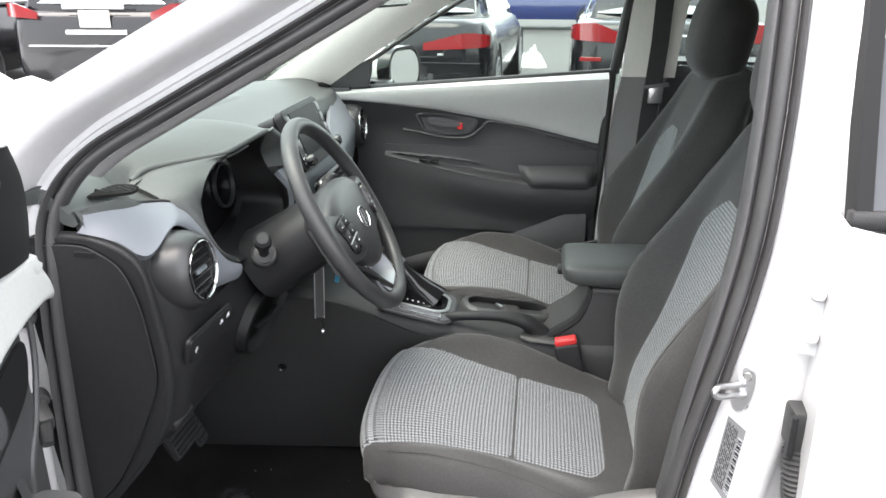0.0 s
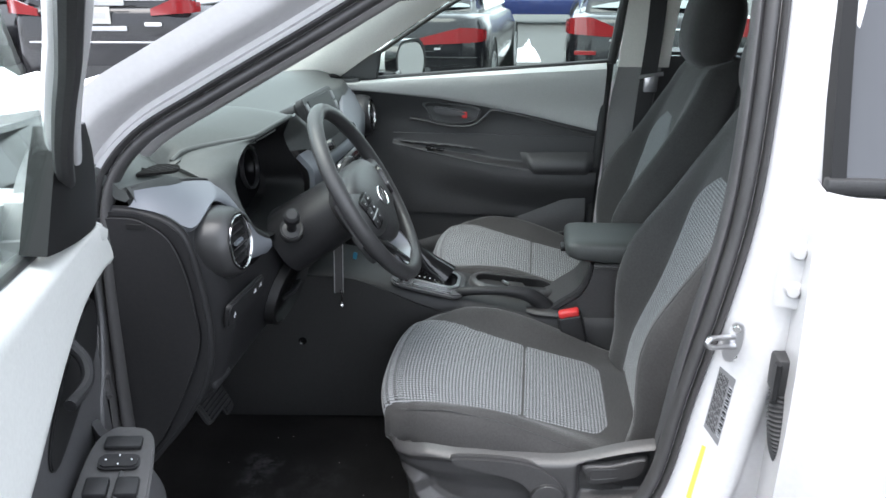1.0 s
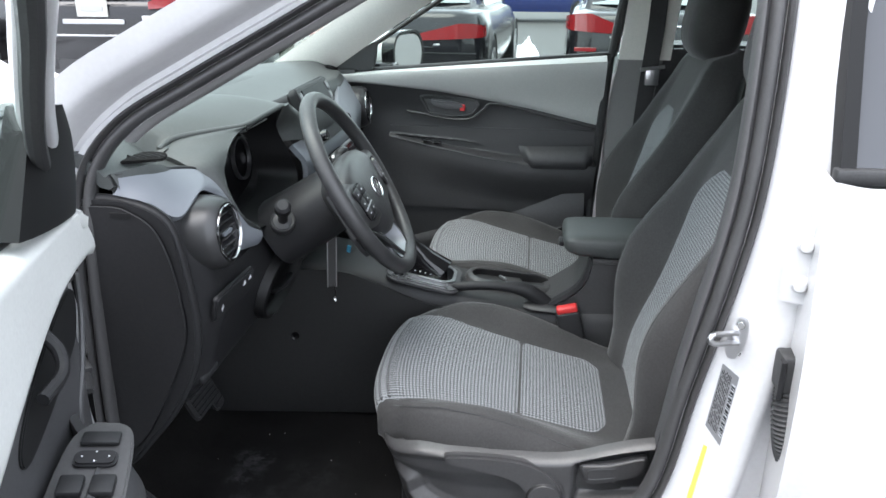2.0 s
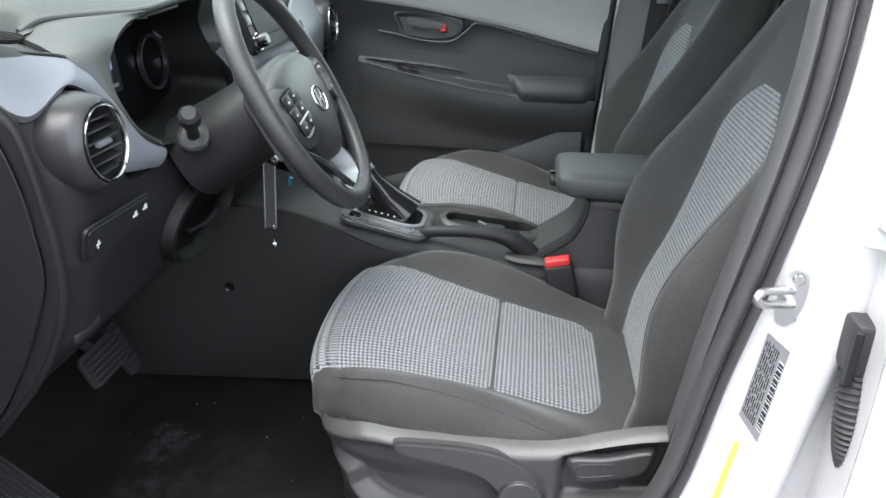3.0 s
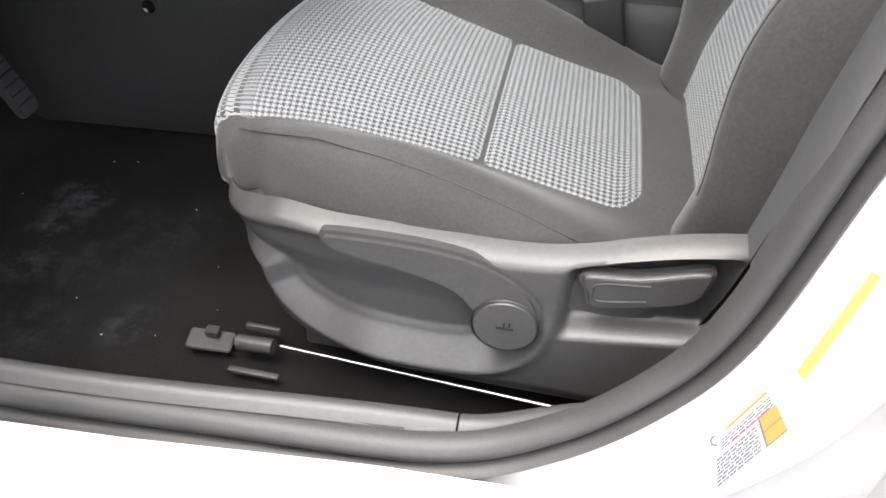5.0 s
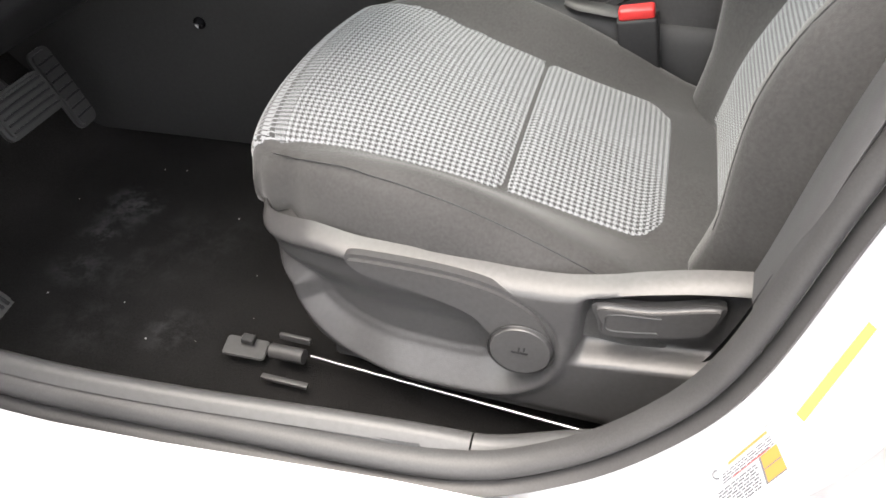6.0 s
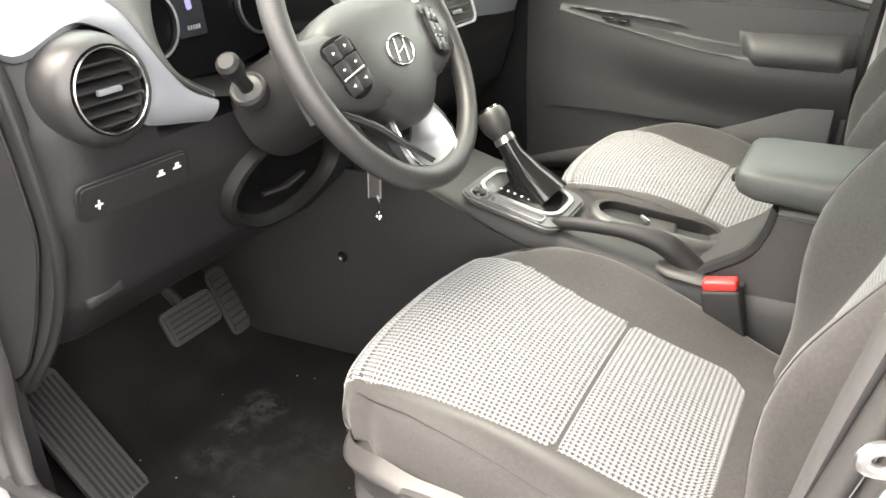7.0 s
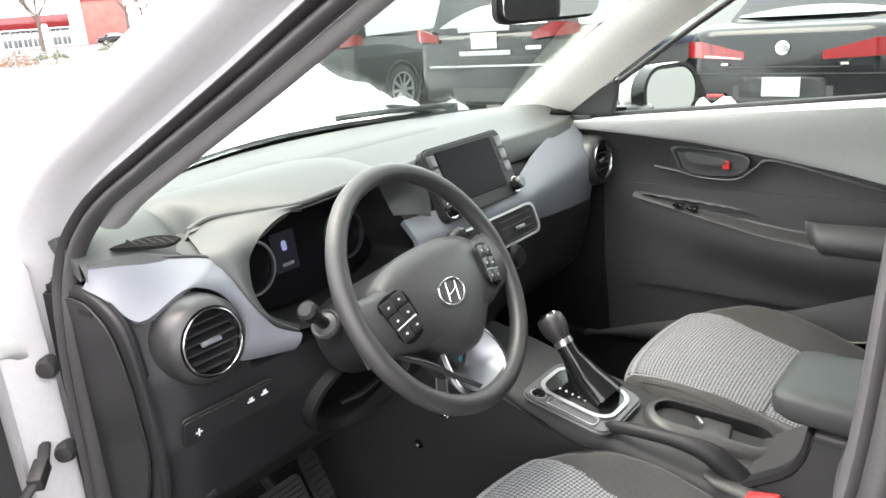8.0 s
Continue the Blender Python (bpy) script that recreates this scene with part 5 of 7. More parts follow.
def console_ring(x):
    w = float(np.interp(x, [-0.90, -0.66, -0.45, -0.2, 0.15], [0.125, 0.110, 0.100, 0.098, 0.098]))
    top = float(np.interp(x, [-0.90, -0.72, -0.645, -0.46, -0.30, -0.20, 0.15], [0.70, 0.672, 0.655, 0.620, 0.590, 0.588, 0.60]))
    out = [(x, -w - 0.02, 0.30), (x, -w - 0.012, 0.42), (x, -w - 0.004, 0.53), (x, -w, top - 0.03), (x, -w + 0.006, top - 0.01), (x, -w + 0.018, top)]
    return out + [(x, -y, z) for x, y, z in out[::-1]]


part("body", loft([console_ring(x) for x in steps(-0.96, 0.15, 36)]), tunnel_black, console, "black console body", sharp=40)
gp = Matrix.Translation((-0.550, -0.036, 0.6415)) @ pose(0, 0, 0, 0, 11.5, 0)
plate_obj = part("gear_surround", plate(rounded(0.180, 0.160, 0.03), 0.012, gp @ pose(0.004, 0, 0), 0.004, 3), piano, console, "dark grey gear selector surround")
def frame_ring(w, h, r, t, z, m):
    return loft([[m @ Vector((x * s1, y * s2, zz)) for x, y in rounded(w, h, r, 6)] for s1, s2, zz in ((1, 1, z), (1, 1, z + 0.004), (1 - 2 * t / w, 1 - 2 * t / h, z + 0.004), (1 - 2 * t / w, 1 - 2 * t / h, z))], True, False)
part("gear_frame", frame_ring(0.152, 0.110, 0.034, 0.0075, 0.0125, gp @ pose(0.004, 0.008, 0)), satin_metal, console, "chrome gear selector frame", sharp=60)
part("gear_plate", plate(rounded(0.139, 0.097, 0.028), 0.003, gp @ pose(0.004, 0.008, 0.0122), 0.001, 1), gloss_black, console, "gloss black gear plate")
part("gear_letters", join(*[box(-0.0016, 0.0016, -0.0022, 0.0022, 0, 0.0005, 0, 1, pose(-0.03 + 0.013 * k, 0, 0)) for k in range(5)]), white_mark, console, "small white gear marks").matrix_local = gp @ pose(-0.004, -0.016, 0.0155)
part("tray_line", frame_ring(0.098, 0.026, 0.008, 0.0015, 0.0122, gp @ pose(0.016, -0.060, 0)), satin_metal, console, "thin silver line", sharp=60)
for dx in (-0.055, ):
    part("button", lathe([(0, 0.007), (0.011, 0.007), (0.0125, 0.004), (0.0125, 0)], gp @ pose(dx, -0.058, 0.0118), 24), gloss_black, console, "round black button")
    part("button_ring", lathe([(0.0155, 0), (0.0155, 0.004), (0.013, 0.004), (0.013, 0)], gp @ pose(dx, -0.058, 0.0118), 24), satin_metal, console)
lever_a, lever_b = gp @ Vector((0.016, 0.024, 0.01)), Vector((-0.612, -0.003, 0.752))
gear = part("gear_lever", tube([lever_a + Vector((0.02, 0, -0.01)), lever_a.lerp(lever_b, 0.25), lever_a.lerp(lever_b, 0.6), lever_b], [0.046, 0.034, 0.0185, 0.017], 18), gloss_black, console, "black gear lever with a chrome cap")
d = (lever_b - lever_a).normalized()
part("gear_knob", lathe([(0.016, -0.012), (0.019, 0.0), (0.0245, 0.012), (0.0265, 0.026), (0.0255, 0.038), (0.022, 0.044), (0, 0.045)], facing(lever_b - d * 0.012, d, (0, 1, 0)), 28), wheel_skin, gear, "rounded black gear knob")
part("knob_cap", lathe([(0.019, 0.0), (0.018, 0.004), (0.010, 0.006), (0, 0.006)], facing(lever_b + d * 0.032, d, (0, 1, 0)), 28), chrome, gear, "chrome knob cap")
part("knob_band", lathe([(0.0185, 0), (0.019, 0.006), (0.018, 0.012)], facing(lever_b - d * 0.03, d, (0, 1, 0)), 28), satin_metal, gear)
# cup holders: two deep wells in a smooth raised island
cup = Matrix.Translation((-0.335, 0.048, 0.6015)) @ pose(0, 0, 0, 0, 9, 12)
slot = [(x, y) for x, y in rounded(0.205, 0.074, 0.037, 8)]
island = part("cup_island", loft([[cup @ Vector((x * q, y * q2, h)) for x, y in rounded(0.235, 0.115, 0.055, 8)] for q, q2, h in ((1.06, 1.08, -0.025), (1.0, 1.0, 0.006), (0.965, 0.93, 0.012))] + [[cup @ Vector((x, y, h)) for x, y in slot] for h in (0.0135, 0.010)], True, False), shield_plastic, console, "smooth charcoal cup holder surround", sharp=50)
# Near-black colour adds shade, so the well looks deeper.
part("cup_well", loft([[cup @ Vector((x * q, y * q, h)) for x, y in slot] for q, h in ((1.0, 0.011), (0.97, 0.0), (0.93, -0.05), (0.90, -0.055), (0.02, -0.055))], True, False), shroud_black, island, "dark cup well", sharp=50)
part("cup_divider", box(-0.020, 0.034, -0.034, 0.034, -0.05, 0.002, 0.006, 3, cup), shield_plastic, island, "grey bridge between the cup wells")
part("cup_tab", box(-0.003, 0.003, -0.012, 0.012, 0, 0.007, 0.002, 2, cup @ pose(-0.022, 0.004, 0.004, 0, 0, 35)), satin_metal, console)
# handbrake
part("handbrake", tube(curve_points([(-0.470, -0.082, 0.634), (-0.43, -0.083, 0.641), (-0.36, -0.080, 0.643), (-0.30, -0.074, 0.634), (-0.26, -0.068, 0.608), (-0.220, -0.066, 0.570)], 4), [0.009] + [0.0115] * 8 + [0.0130, 0.0145, 0.016, 0.0175] + [0.019] * 8, 14), dark_plastic, console, "black handbrake lever")
part("handbrake_button", tube([(-0.484, -0.082, 0.631), (-0.466, -0.082, 0.635)], 0.0065, 12), dark_plastic, console)
part("handbrake_boot", loft([[(x, -0.078 + w * math.cos(q), 0.594 + 0.010 * max(0.0, math.sin(q))) for q in steps(0, math.pi, 9)] for x, w in ((-0.30, 0.012), (-0.28, 0.026), (-0.22, 0.032), (-0.17, 0.030))], False, False), rubber, console)
# armrest
box_line = curve_points([(-0.255, 0.585), (-0.218, 0.612), (-0.174, 0.646), (-0.155, 0.685), (-0.148, 0.722)], 5)
box_side = [(-0.255, 0.53)] + [tuple(q) for q in box_line] + [(0.12, 0.722), (0.12, 0.53)]
part("armrest_box", plate(box_side, 0.186, facing((0, 0.100, 0), (0, -1, 0)), 0.005, 3), shield_plastic, console, "charcoal armrest box with a curved front", sharp=30)
part("box_rim", loft([[(x, -0.090, z), (x, -0.062, z), (x - 0.006, -0.066, z + 0.006), (x - 0.006, -0.088, z + 0.006)] for x, z in box_line]), dark_plastic, console, "black rim of the armrest box", sharp=30)
part("box_line", box(-0.146, 0.10, -0.0885, -0.086, 0.711, 0.7135, 0), rubber, console, "dark seam under the armrest")
rings = []
for x, w, lo, hi in ((-0.212, 0.064, 0.744, 0.758), (-0.209, 0.078, 0.736, 0.766), (-0.202, 0.087, 0.730, 0.771), (-0.18, 0.092, 0.722, 0.774), (-0.05, 0.094, 0.714, 0.776), (0.12, 0.094, 0.710, 0.776)):
    rings.append([(x, 0.01 + w * math.copysign(abs(math.cos(a)) ** 0.35, math.cos(a)), lerp(lo, hi, 0.5 + 0.5 * math.copysign(abs(math.sin(a)) ** 0.5, math.sin(a)))) for a in (2 * math.pi * k / 28 for k in range(28))])
part("armrest_pad", loft(rings), dash_soft, console, "dark grey padded armrest", sharp=50)
part("armrest_catch", box(-0.222, -0.208, -0.02, 0.02, 0.728, 0.742, 0.004, 2), dark_plastic, console)
# ---- passenger's door, closed, seen from inside ----
pdoor = thing("passenger_door", "closed front passenger door with light grey upper panel", "car door")


def belt_z(x):
    return 1.050 + 0.062 * (x + 0.82) / 0.75


def door_y(x, z):
    return 0.672 - 0.062 * ease(0.92, belt_z(x), z) + 0.02 * ease(0.7, 0.45, z)


def split_z(x):
    """Where the grey upper panel ends."""
    return float(np.interp(x, [-0.86, -0.75, -0.60, -0.45, -0.30, -0.095], [1.018, 1.008, 0.992, 0.965, 0.938, 0.892]))


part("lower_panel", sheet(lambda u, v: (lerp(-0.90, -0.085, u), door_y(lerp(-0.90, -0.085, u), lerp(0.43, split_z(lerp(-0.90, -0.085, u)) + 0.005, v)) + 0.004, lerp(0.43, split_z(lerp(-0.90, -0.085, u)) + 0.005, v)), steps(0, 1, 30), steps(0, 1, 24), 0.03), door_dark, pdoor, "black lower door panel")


def upper(u, v):
    x = lerp(-0.90, -0.082, u)
    z = lerp(split_z(x), belt_z(x), v)
    edge = 0.008 * abs(2 * v - 1) ** 10
    return (x, door_y(x, z) - 0.006 + edge + 0.03 * ease(0.96, 1.0, v), z)


part("upper_panel", sheet(upper, steps(0, 1, 36), steps(0, 1, 16), 0.02), door_grey, pdoor, "light grey upper door panel", sharp=60)
part("outer_skin", sheet(lambda u, v: (lerp(-1.0, -0.03, u), 0.80 + 0.05 * math.sin(math.pi * v) - 0.05 * ease(0.7, 1, v), lerp(0.42, belt_z(lerp(-1.0, -0.03, u)) - 0.01, v)), steps(0, 1, 10), steps(0, 1, 12), 0.01), white_paint, pdoor)
part("belt_strip", tube([(x, 0.655, belt_z(x) + 0.002) for x in steps(-0.86, -0.07, 12)], 0.008, 8), rubber, pdoor, "black window seal")
part("window_frame", tube([(-0.90, 0.665, 1.05), (-0.82, 0.655, 1.118), (-0.60, 0.622, 1.26), (-0.37, 0.582, 1.398), (-0.27, 0.565, 1.44), (-0.1, 0.565, 1.455), (0.02, 0.57, 1.452)], 0.007, 10), rubber, pdoor, "black window frame")
part("window_frame", tube([(-0.065, 0.66, 1.11), (-0.045, 0.62, 1.28), (-0.02, 0.575, 1.45)], 0.015, 10), rubber, pdoor)
part("edge_seal", tube([(-0.072, 0.655, 1.11), (-0.082, 0.668, 0.9), (-0.095, 0.67, 0.7), (-0.11, 0.67, 0.44)], 0.014, 10), rubber, pdoor, "black door edge seal")
pane = part("window_pane", sheet(lambda u, v: (lerp(-0.82, -0.045, u), lerp(0.668, 0.585, v), lerp(1.055, 1.43, v)), steps(0, 1, 6), steps(0, 1, 6), 0.004), clear_glass, pdoor, "clear closed side window")
pane.visible_shadow = False
part("sail_panel", plate([(-0.945, 1.05), (-0.80, 1.056), (-0.79, 1.10), (-0.785, 1.145), (-0.80, 1.140), (-0.87, 1.098)], 0.02, facing((0, 0.648, 0), (0, -1, 0)), 0.005), rubber, pdoor, "black triangular sail panel")
on = facing((0, 0.662, 0), (0, -1, 0))
# handle cup
cup_line = [tuple(p) for p in curve_points([(-0.645, 0.975), (-0.56, 0.972), (-0.485, 0.962), (-0.478, 0.94), (-0.50, 0.918), (-0.58, 0.912), (-0.625, 0.922), (-0.638, 0.945)], 5, True)]
hb = part("handle_bezel", loft([[on @ Vector((-0.56 + (x + 0.56) * s, 0.943 + (z - 0.943) * s, h)) for x, z in cup_line] for s, h in ((1.10, 0.0), (1.10, 0.008), (1.0, 0.010), (0.96, -0.002), (0.9, -0.006))], True, True), door_dark, pdoor, "black door handle recess", sharp=50)
part("handle_lever", plate([tuple(p) for p in curve_points([(-0.62, 0.965), (-0.575, 0.962), (-0.52, 0.952), (-0.52, 0.938), (-0.57, 0.936), (-0.612, 0.945)], 4, True)], 0.014, on @ pose(0, 0, 0.0), 0.004, 2), piano, hb, "dark door handle lever")
part("lock_mark", box(-0.529, -0.512, 0.930, 0.950, 0.004, 0.012, 0.002, 1, on), red_plastic, hb, "red lock mark")
part("crease", tube([on @ Vector((x, z, 0.002)) for x, z in curve_points([(-0.70, 0.925), (-0.65, 0.918), (-0.58, 0.905), (-0.50, 0.905), (-0.455, 0.935), (-0.43, 0.955), (-0.36, 0.945), (-0.20, 0.905), (-0.10, 0.885)], 6)], 0.007, 8, 0.6), door_dark, pdoor)
# armrest with switch strip
ledge_z = along([-0.76, -0.71, -0.53, -0.337, -0.10], [0.842, 0.830, 0.800, 0.776, 0.770])
upper_z = along([-0.76, -0.735, -0.498, -0.46], [0.845, 0.842, 0.822, 0.815])


def arm_at(u, v):
    """The armrest grows out of the panel below its ledge, with a shallow switch tray over it."""
    x, z = lerp(-0.76, -0.095, u), lerp(0.875, 0.60, v)
    reach = 0.012 + 0.048 * ease(-0.72, -0.36, x)
    low = ledge_z(x)
    out = reach * ease(low + 0.012, low, z) * (1 - 0.9 * ease(low - 0.02, low - 0.15, z))
    tray = 0.008 * ease(low + 0.004, low + 0.012, z) * ease(upper_z(x) + 0.006, upper_z(x) - 0.001, z) * ease(-0.745, -0.73, x) * ease(-0.44, -0.50, x)
    return (x, door_y(x, z) - 0.002 - out + tray - 0.004 * (1 - ease(0.0, 0.004, abs(z - upper_z(x) - 0.006))) * ease(-0.75, -0.73, x) * ease(-0.47, -0.50, x), z)


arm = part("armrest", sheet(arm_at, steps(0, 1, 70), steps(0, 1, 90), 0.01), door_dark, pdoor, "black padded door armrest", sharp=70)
part("armrest_pad", sheet(lambda u, v: (lerp(-0.338, -0.105, u) + 0.03 * v * (1 - u), 0.664 - 0.070 * math.sin(math.pi * (0.10 + 0.80 * v)) ** 0.6 * (1 - 0.35 * ease(0.9, 1.0, u)) * (0.55 + 0.45 * ease(0.0, 0.12, u)), lerp(0.826 + 0.008 * u, 0.748, v)), steps(0, 1, 30), steps(0, 1, 16), 0.01), door_dark, arm, "padded elbow rest", sharp=60)
for x in (-0.635, -0.600):
    part("window_switch", box(x - 0.013, x + 0.013, 0.645, 0.662, ledge_z(x) + 0.012, ledge_z(x) + 0.018, 0.002, 2), gloss_black, arm, "window switch")
part("strip_line", tube([(x, arm_at((x + 0.76) / 0.665, (0.875 - ledge_z(x) + 0.001) / 0.275)[1] - 0.0005, ledge_z(x)) for x in steps(-0.735, -0.338, 24)], 0.0022, 8), vent_satin, arm, "thin satin line")
# map pocket
pocket_z = along([-0.90, -0.70, -0.50, -0.35, -0.15, -0.11], [0.43, 0.50, 0.560, 0.602, 0.686, 0.70])
part("map_pocket", sheet(lambda u, v: (lerp(-0.90, -0.12, u), 0.672 - 0.036 * math.sin(math.pi * min(1, 0.15 + v)) ** 0.5, lerp(pocket_z(lerp(-0.90, -0.12, u)), 0.425, v)), steps(0, 1, 24), steps(0, 1, 10), 0.008), door_dark, pdoor, "black map pocket", sharp=60)
# outside mirror on the passenger's side
MIRROR = Matrix.Translation((-0.748, 0.812, 1.09)) @ pose(0, 0, 0, 0, -2, -20)
mir = part("door_mirror", loft([[MIRROR @ Vector((dx, y * s, z * s)) for y, z in rounded(0.205, 0.145, 0.066, 8)] for dx, s in ((-0.10, 0.35), (-0.085, 0.7), (-0.05, 0.95), (0.0, 1.0), (0.012, 0.97))]), white_paint, pdoor, "white door mirror housing", sharp=50)
part("mirror_rim", loft([[MIRROR @ Vector((0.012 + dx, y * s, z * s)) for y, z in rounded(0.205, 0.145, 0.066, 8)] for dx, s in ((-0.02, 1.015), (0.024, 1.01), (0.024, 0.90), (-0.002, 0.88))], True, False), gloss_black, mir, sharp=50)
part("mirror_glass", plate(rounded(0.180, 0.122, 0.058, 8), 0.003, MIRROR @ facing((0.0285, 0, 0), (1, -0.04, 0)), 0), mirror_glass, mir, "oval mirror glass")
part("mirror_foot", box(-0.82, -0.74, 0.66, 0.76, 1.035, 1.075, 0.015, 2), gloss_black, mir)

# ---- driver's door, swung wide open ----
HINGE = pose(-1.02, -0.80, 0, 0, 0, -71)
ddoor = thing("driver_door", "open white driver's door with grey and black inner panel", "car door")


def dl(x, y, z):
    return HINGE @ Vector((x, y, z))


def dsheet(f, us, vs, thick, name, material, label="", sharp=50):
    return part(name, sheet(lambda u, v: dl(*f(u, v)), us, vs, thick), material, ddoor, label, sharp=sharp)


def dsplit(x):
    return float(np.interp(x, [0.022, 0.04, 0.06, 0.10, 0.16, 0.24, 0.30, 0.36, 0.42, 0.50, 0.62, 0.92], [0.958, 0.970, 0.977, 0.984, 0.988, 0.985, 0.973, 0.957, 0.938, 0.910, 0.88, 0.84]))


def dbelt(x):
    return 1.052 + 0.083 * x


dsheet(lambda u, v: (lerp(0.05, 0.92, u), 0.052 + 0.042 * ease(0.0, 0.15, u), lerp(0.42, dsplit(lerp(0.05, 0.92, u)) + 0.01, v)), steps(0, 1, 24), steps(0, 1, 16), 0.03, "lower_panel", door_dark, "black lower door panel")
def dgrey(u, v):
    """The grey upper panel, with a pointed front end: u along the door, v up."""
    x = lerp(0.022, 0.925, u)
    low, top = dsplit(x), dbelt(x)
    z = lerp(low, top, v)
    front = 0.070 * ease(0.10, 0.0, u) * ease(0.15, 1.0, v)
    return (x + front, 0.108 - 0.03 * ease(0.88, 1.0, v) ** 2 - 0.02 * ease(0.10, 0.0, v) ** 2 - 0.012 * ease(0.05, 0.0, u), z)


dsheet(dgrey, steps(0, 0.1, 8) + steps(0.13, 1, 30), steps(0, 1, 18), 0.02, "upper_panel", door_grey, "light grey upper door panel", sharp=60)
dsheet(lambda u, v: (lerp(-0.03, 0.95, u), -0.05 - 0.05 * math.sin(math.pi * v), lerp(0.36, dbelt(lerp(0, 0.92, u)), v)), steps(0, 1, 12), steps(0, 1, 12), 0.01, "outer_skin", white_paint, "white door skin")
dsheet(lambda u, v: (-0.012, lerp(-0.06, 0.0, u), lerp(0.40, 1.0, v)), steps(0, 1, 3), steps(0, 1, 10), 0.012, "front_edge", white_paint, "white door front edge")
FRAME_LINE = [(0.235, 0.112, 1.175), (0.32, 0.136, 1.224), (0.41, 0.167, 1.282), (0.52, 0.206, 1.347), (0.70, 0.258, 1.45), (0.86, 0.262, 1.478), (0.98, 0.24, 1.43)]
post = curve_points(FRAME_LINE, 5)
part("window_frame", tube([dl(*p) for p in post], 0.018, 12), white_paint, ddoor, "white window frame")
part("frame_seal", tube([dl(p[0] + 0.030, p[1] + 0.004, p[2] - 0.022) for p in post], 0.010, 10), rubber, ddoor, "black frame seal")
sail_top = curve_points([(0.094, 1.052), (0.096, 1.10), (0.118, 1.155), (0.168, 1.202)], 5)


def dsail(u, v):
    """The black sail panel: u from its front edge to the glass, v up that edge."""
    k = min(len(sail_top) - 1, int(round(v * (len(sail_top) - 1))))
    s0, z0 = sail_top[k]
    s1, z1 = lerp(0.34, 0.285, v), lerp(1.09, 1.218, v)
    z = lerp(z0, z1, u)
    return (lerp(s0, s1, u), 0.100 + 0.14 * (z - 1.06) + 0.012 * math.sin(math.pi * u) ** 0.6, z)


dsheet(dsail, steps(0, 1, 10), steps(0, 1, 16), 0.03, "sail_panel", shroud_black, "black triangular sail panel", sharp=60)
dpane = part("window_pane", sheet(lambda u, v: dl(lerp(0.26, 0.98, u), lerp(0.075, 0.11 + 0.09 * min(1, u * 1.6), v), lerp(1.06 + 0.06 * u, 1.18 + 0.27 * min(1, u * 1.6), v)), steps(0, 1, 8), steps(0, 1, 4), 0.004), clear_glass, ddoor, "clear side window")
dpane.visible_shadow = False
part("belt_strip", tube([dl(x, 0.072, dbelt(x) + 0.002) for x in steps(0.27, 0.93, 12)], 0.010, 8), rubber, ddoor, "black window seal")
darm = dsheet(lambda u, v: (lerp(0.25, 0.90, u), 0.10 + 0.085 * math.sin(math.pi * (0.1 + 0.8 * v)) ** 0.5 * ease(0.0, 0.12, u), lerp(0.835, 0.70, v)), steps(0, 1, 24), steps(0, 1, 14), 0.01, "armrest", door_dark, "black door armrest")
swp = HINGE @ Matrix.Translation((0.375, 0.142, 0.826)) @ pose(0, 0, 0, -8, 4, 0) @ Matrix.Scale(0.88, 4)
swpanel = part("switch_panel", plate([tuple(p) for p in curve_points([(-0.105, 0.0), (-0.095, 0.03), (-0.04, 0.042), (0.10, 0.045), (0.16, 0.04), (0.16, -0.042), (0.05, -0.046), (-0.06, -0.04), (-0.10, -0.022)], 4, True)], 0.008, swp, 0.003), shield_plastic, darm, "charcoal window switch panel")
part("mirror_switch", box(-0.012, 0.012, -0.024, 0.024, 0.008, 0.016, 0.003, 2, swp @ pose(-0.062, 0, 0)), dark_plastic, swpanel)
part("mirror_dial", plate(rounded(0.03, 0.052, 0.01), 0.009, swp @ pose(-0.022, 0, 0.006), 0.003), dark_plastic, swpanel)
part("symbol", join(*[box(-0.001, 0.001, -0.001, 0.001, 0, 0.0008, 0, 1, pose(x, y, 0)) for x, y in ((0.009, 0), (-0.009, 0), (0, 0.016), (0, -0.016))]), white_mark, swpanel).matrix_local = swp @ pose(-0.022, 0, 0.0152)
for k in range(4):
    m = swp @ pose(0.03 + 0.045 * (k // 2), 0.017 - 0.036 * (k % 2), 0.006)
    sw = part("window_switch", box(-0.017, 0.017, -0.0145, 0.0145, 0, 0.012, 0.004, 2, m), dark_plastic, swpanel, "window switch")
recess_line = curve_points([(0.165, 0.965), (0.20, 0.972), (0.29, 0.958), (0.39, 0.925), (0.43, 0.895), (0.41, 0.875), (0.30, 0.885), (0.20, 0.905), (0.17, 0.93)], 4, True)
# Flat plate on the panel; the recess's shade is only its colour.
part("recess_shade", plate([tuple(p) for p in recess_line], 0.004, HINGE @ facing((0, 0.094, 0), (0, 1, 0)) @ Matrix.Diagonal((-1, 1, 1, 1)), 0.0015), shroud_black, ddoor, "flat near-black plate as shade of the handle recess")
part("pull_handle", tube([dl(*p) for p in curve_points([(0.316, 0.102, 0.976), (0.326, 0.118, 0.958), (0.346, 0.122, 0.940), (0.385, 0.112, 0.934)], 4)], 0.0075, 10), dark_plastic, ddoor, "black pull handle")
part("crease", tube([dl(x, 0.094, z) for x, z in curve_points([(0.125, 0.975), (0.135, 0.92), (0.17, 0.86), (0.21, 0.82), (0.23, 0.74)], 6)], 0.004, 8), door_dark, ddoor)
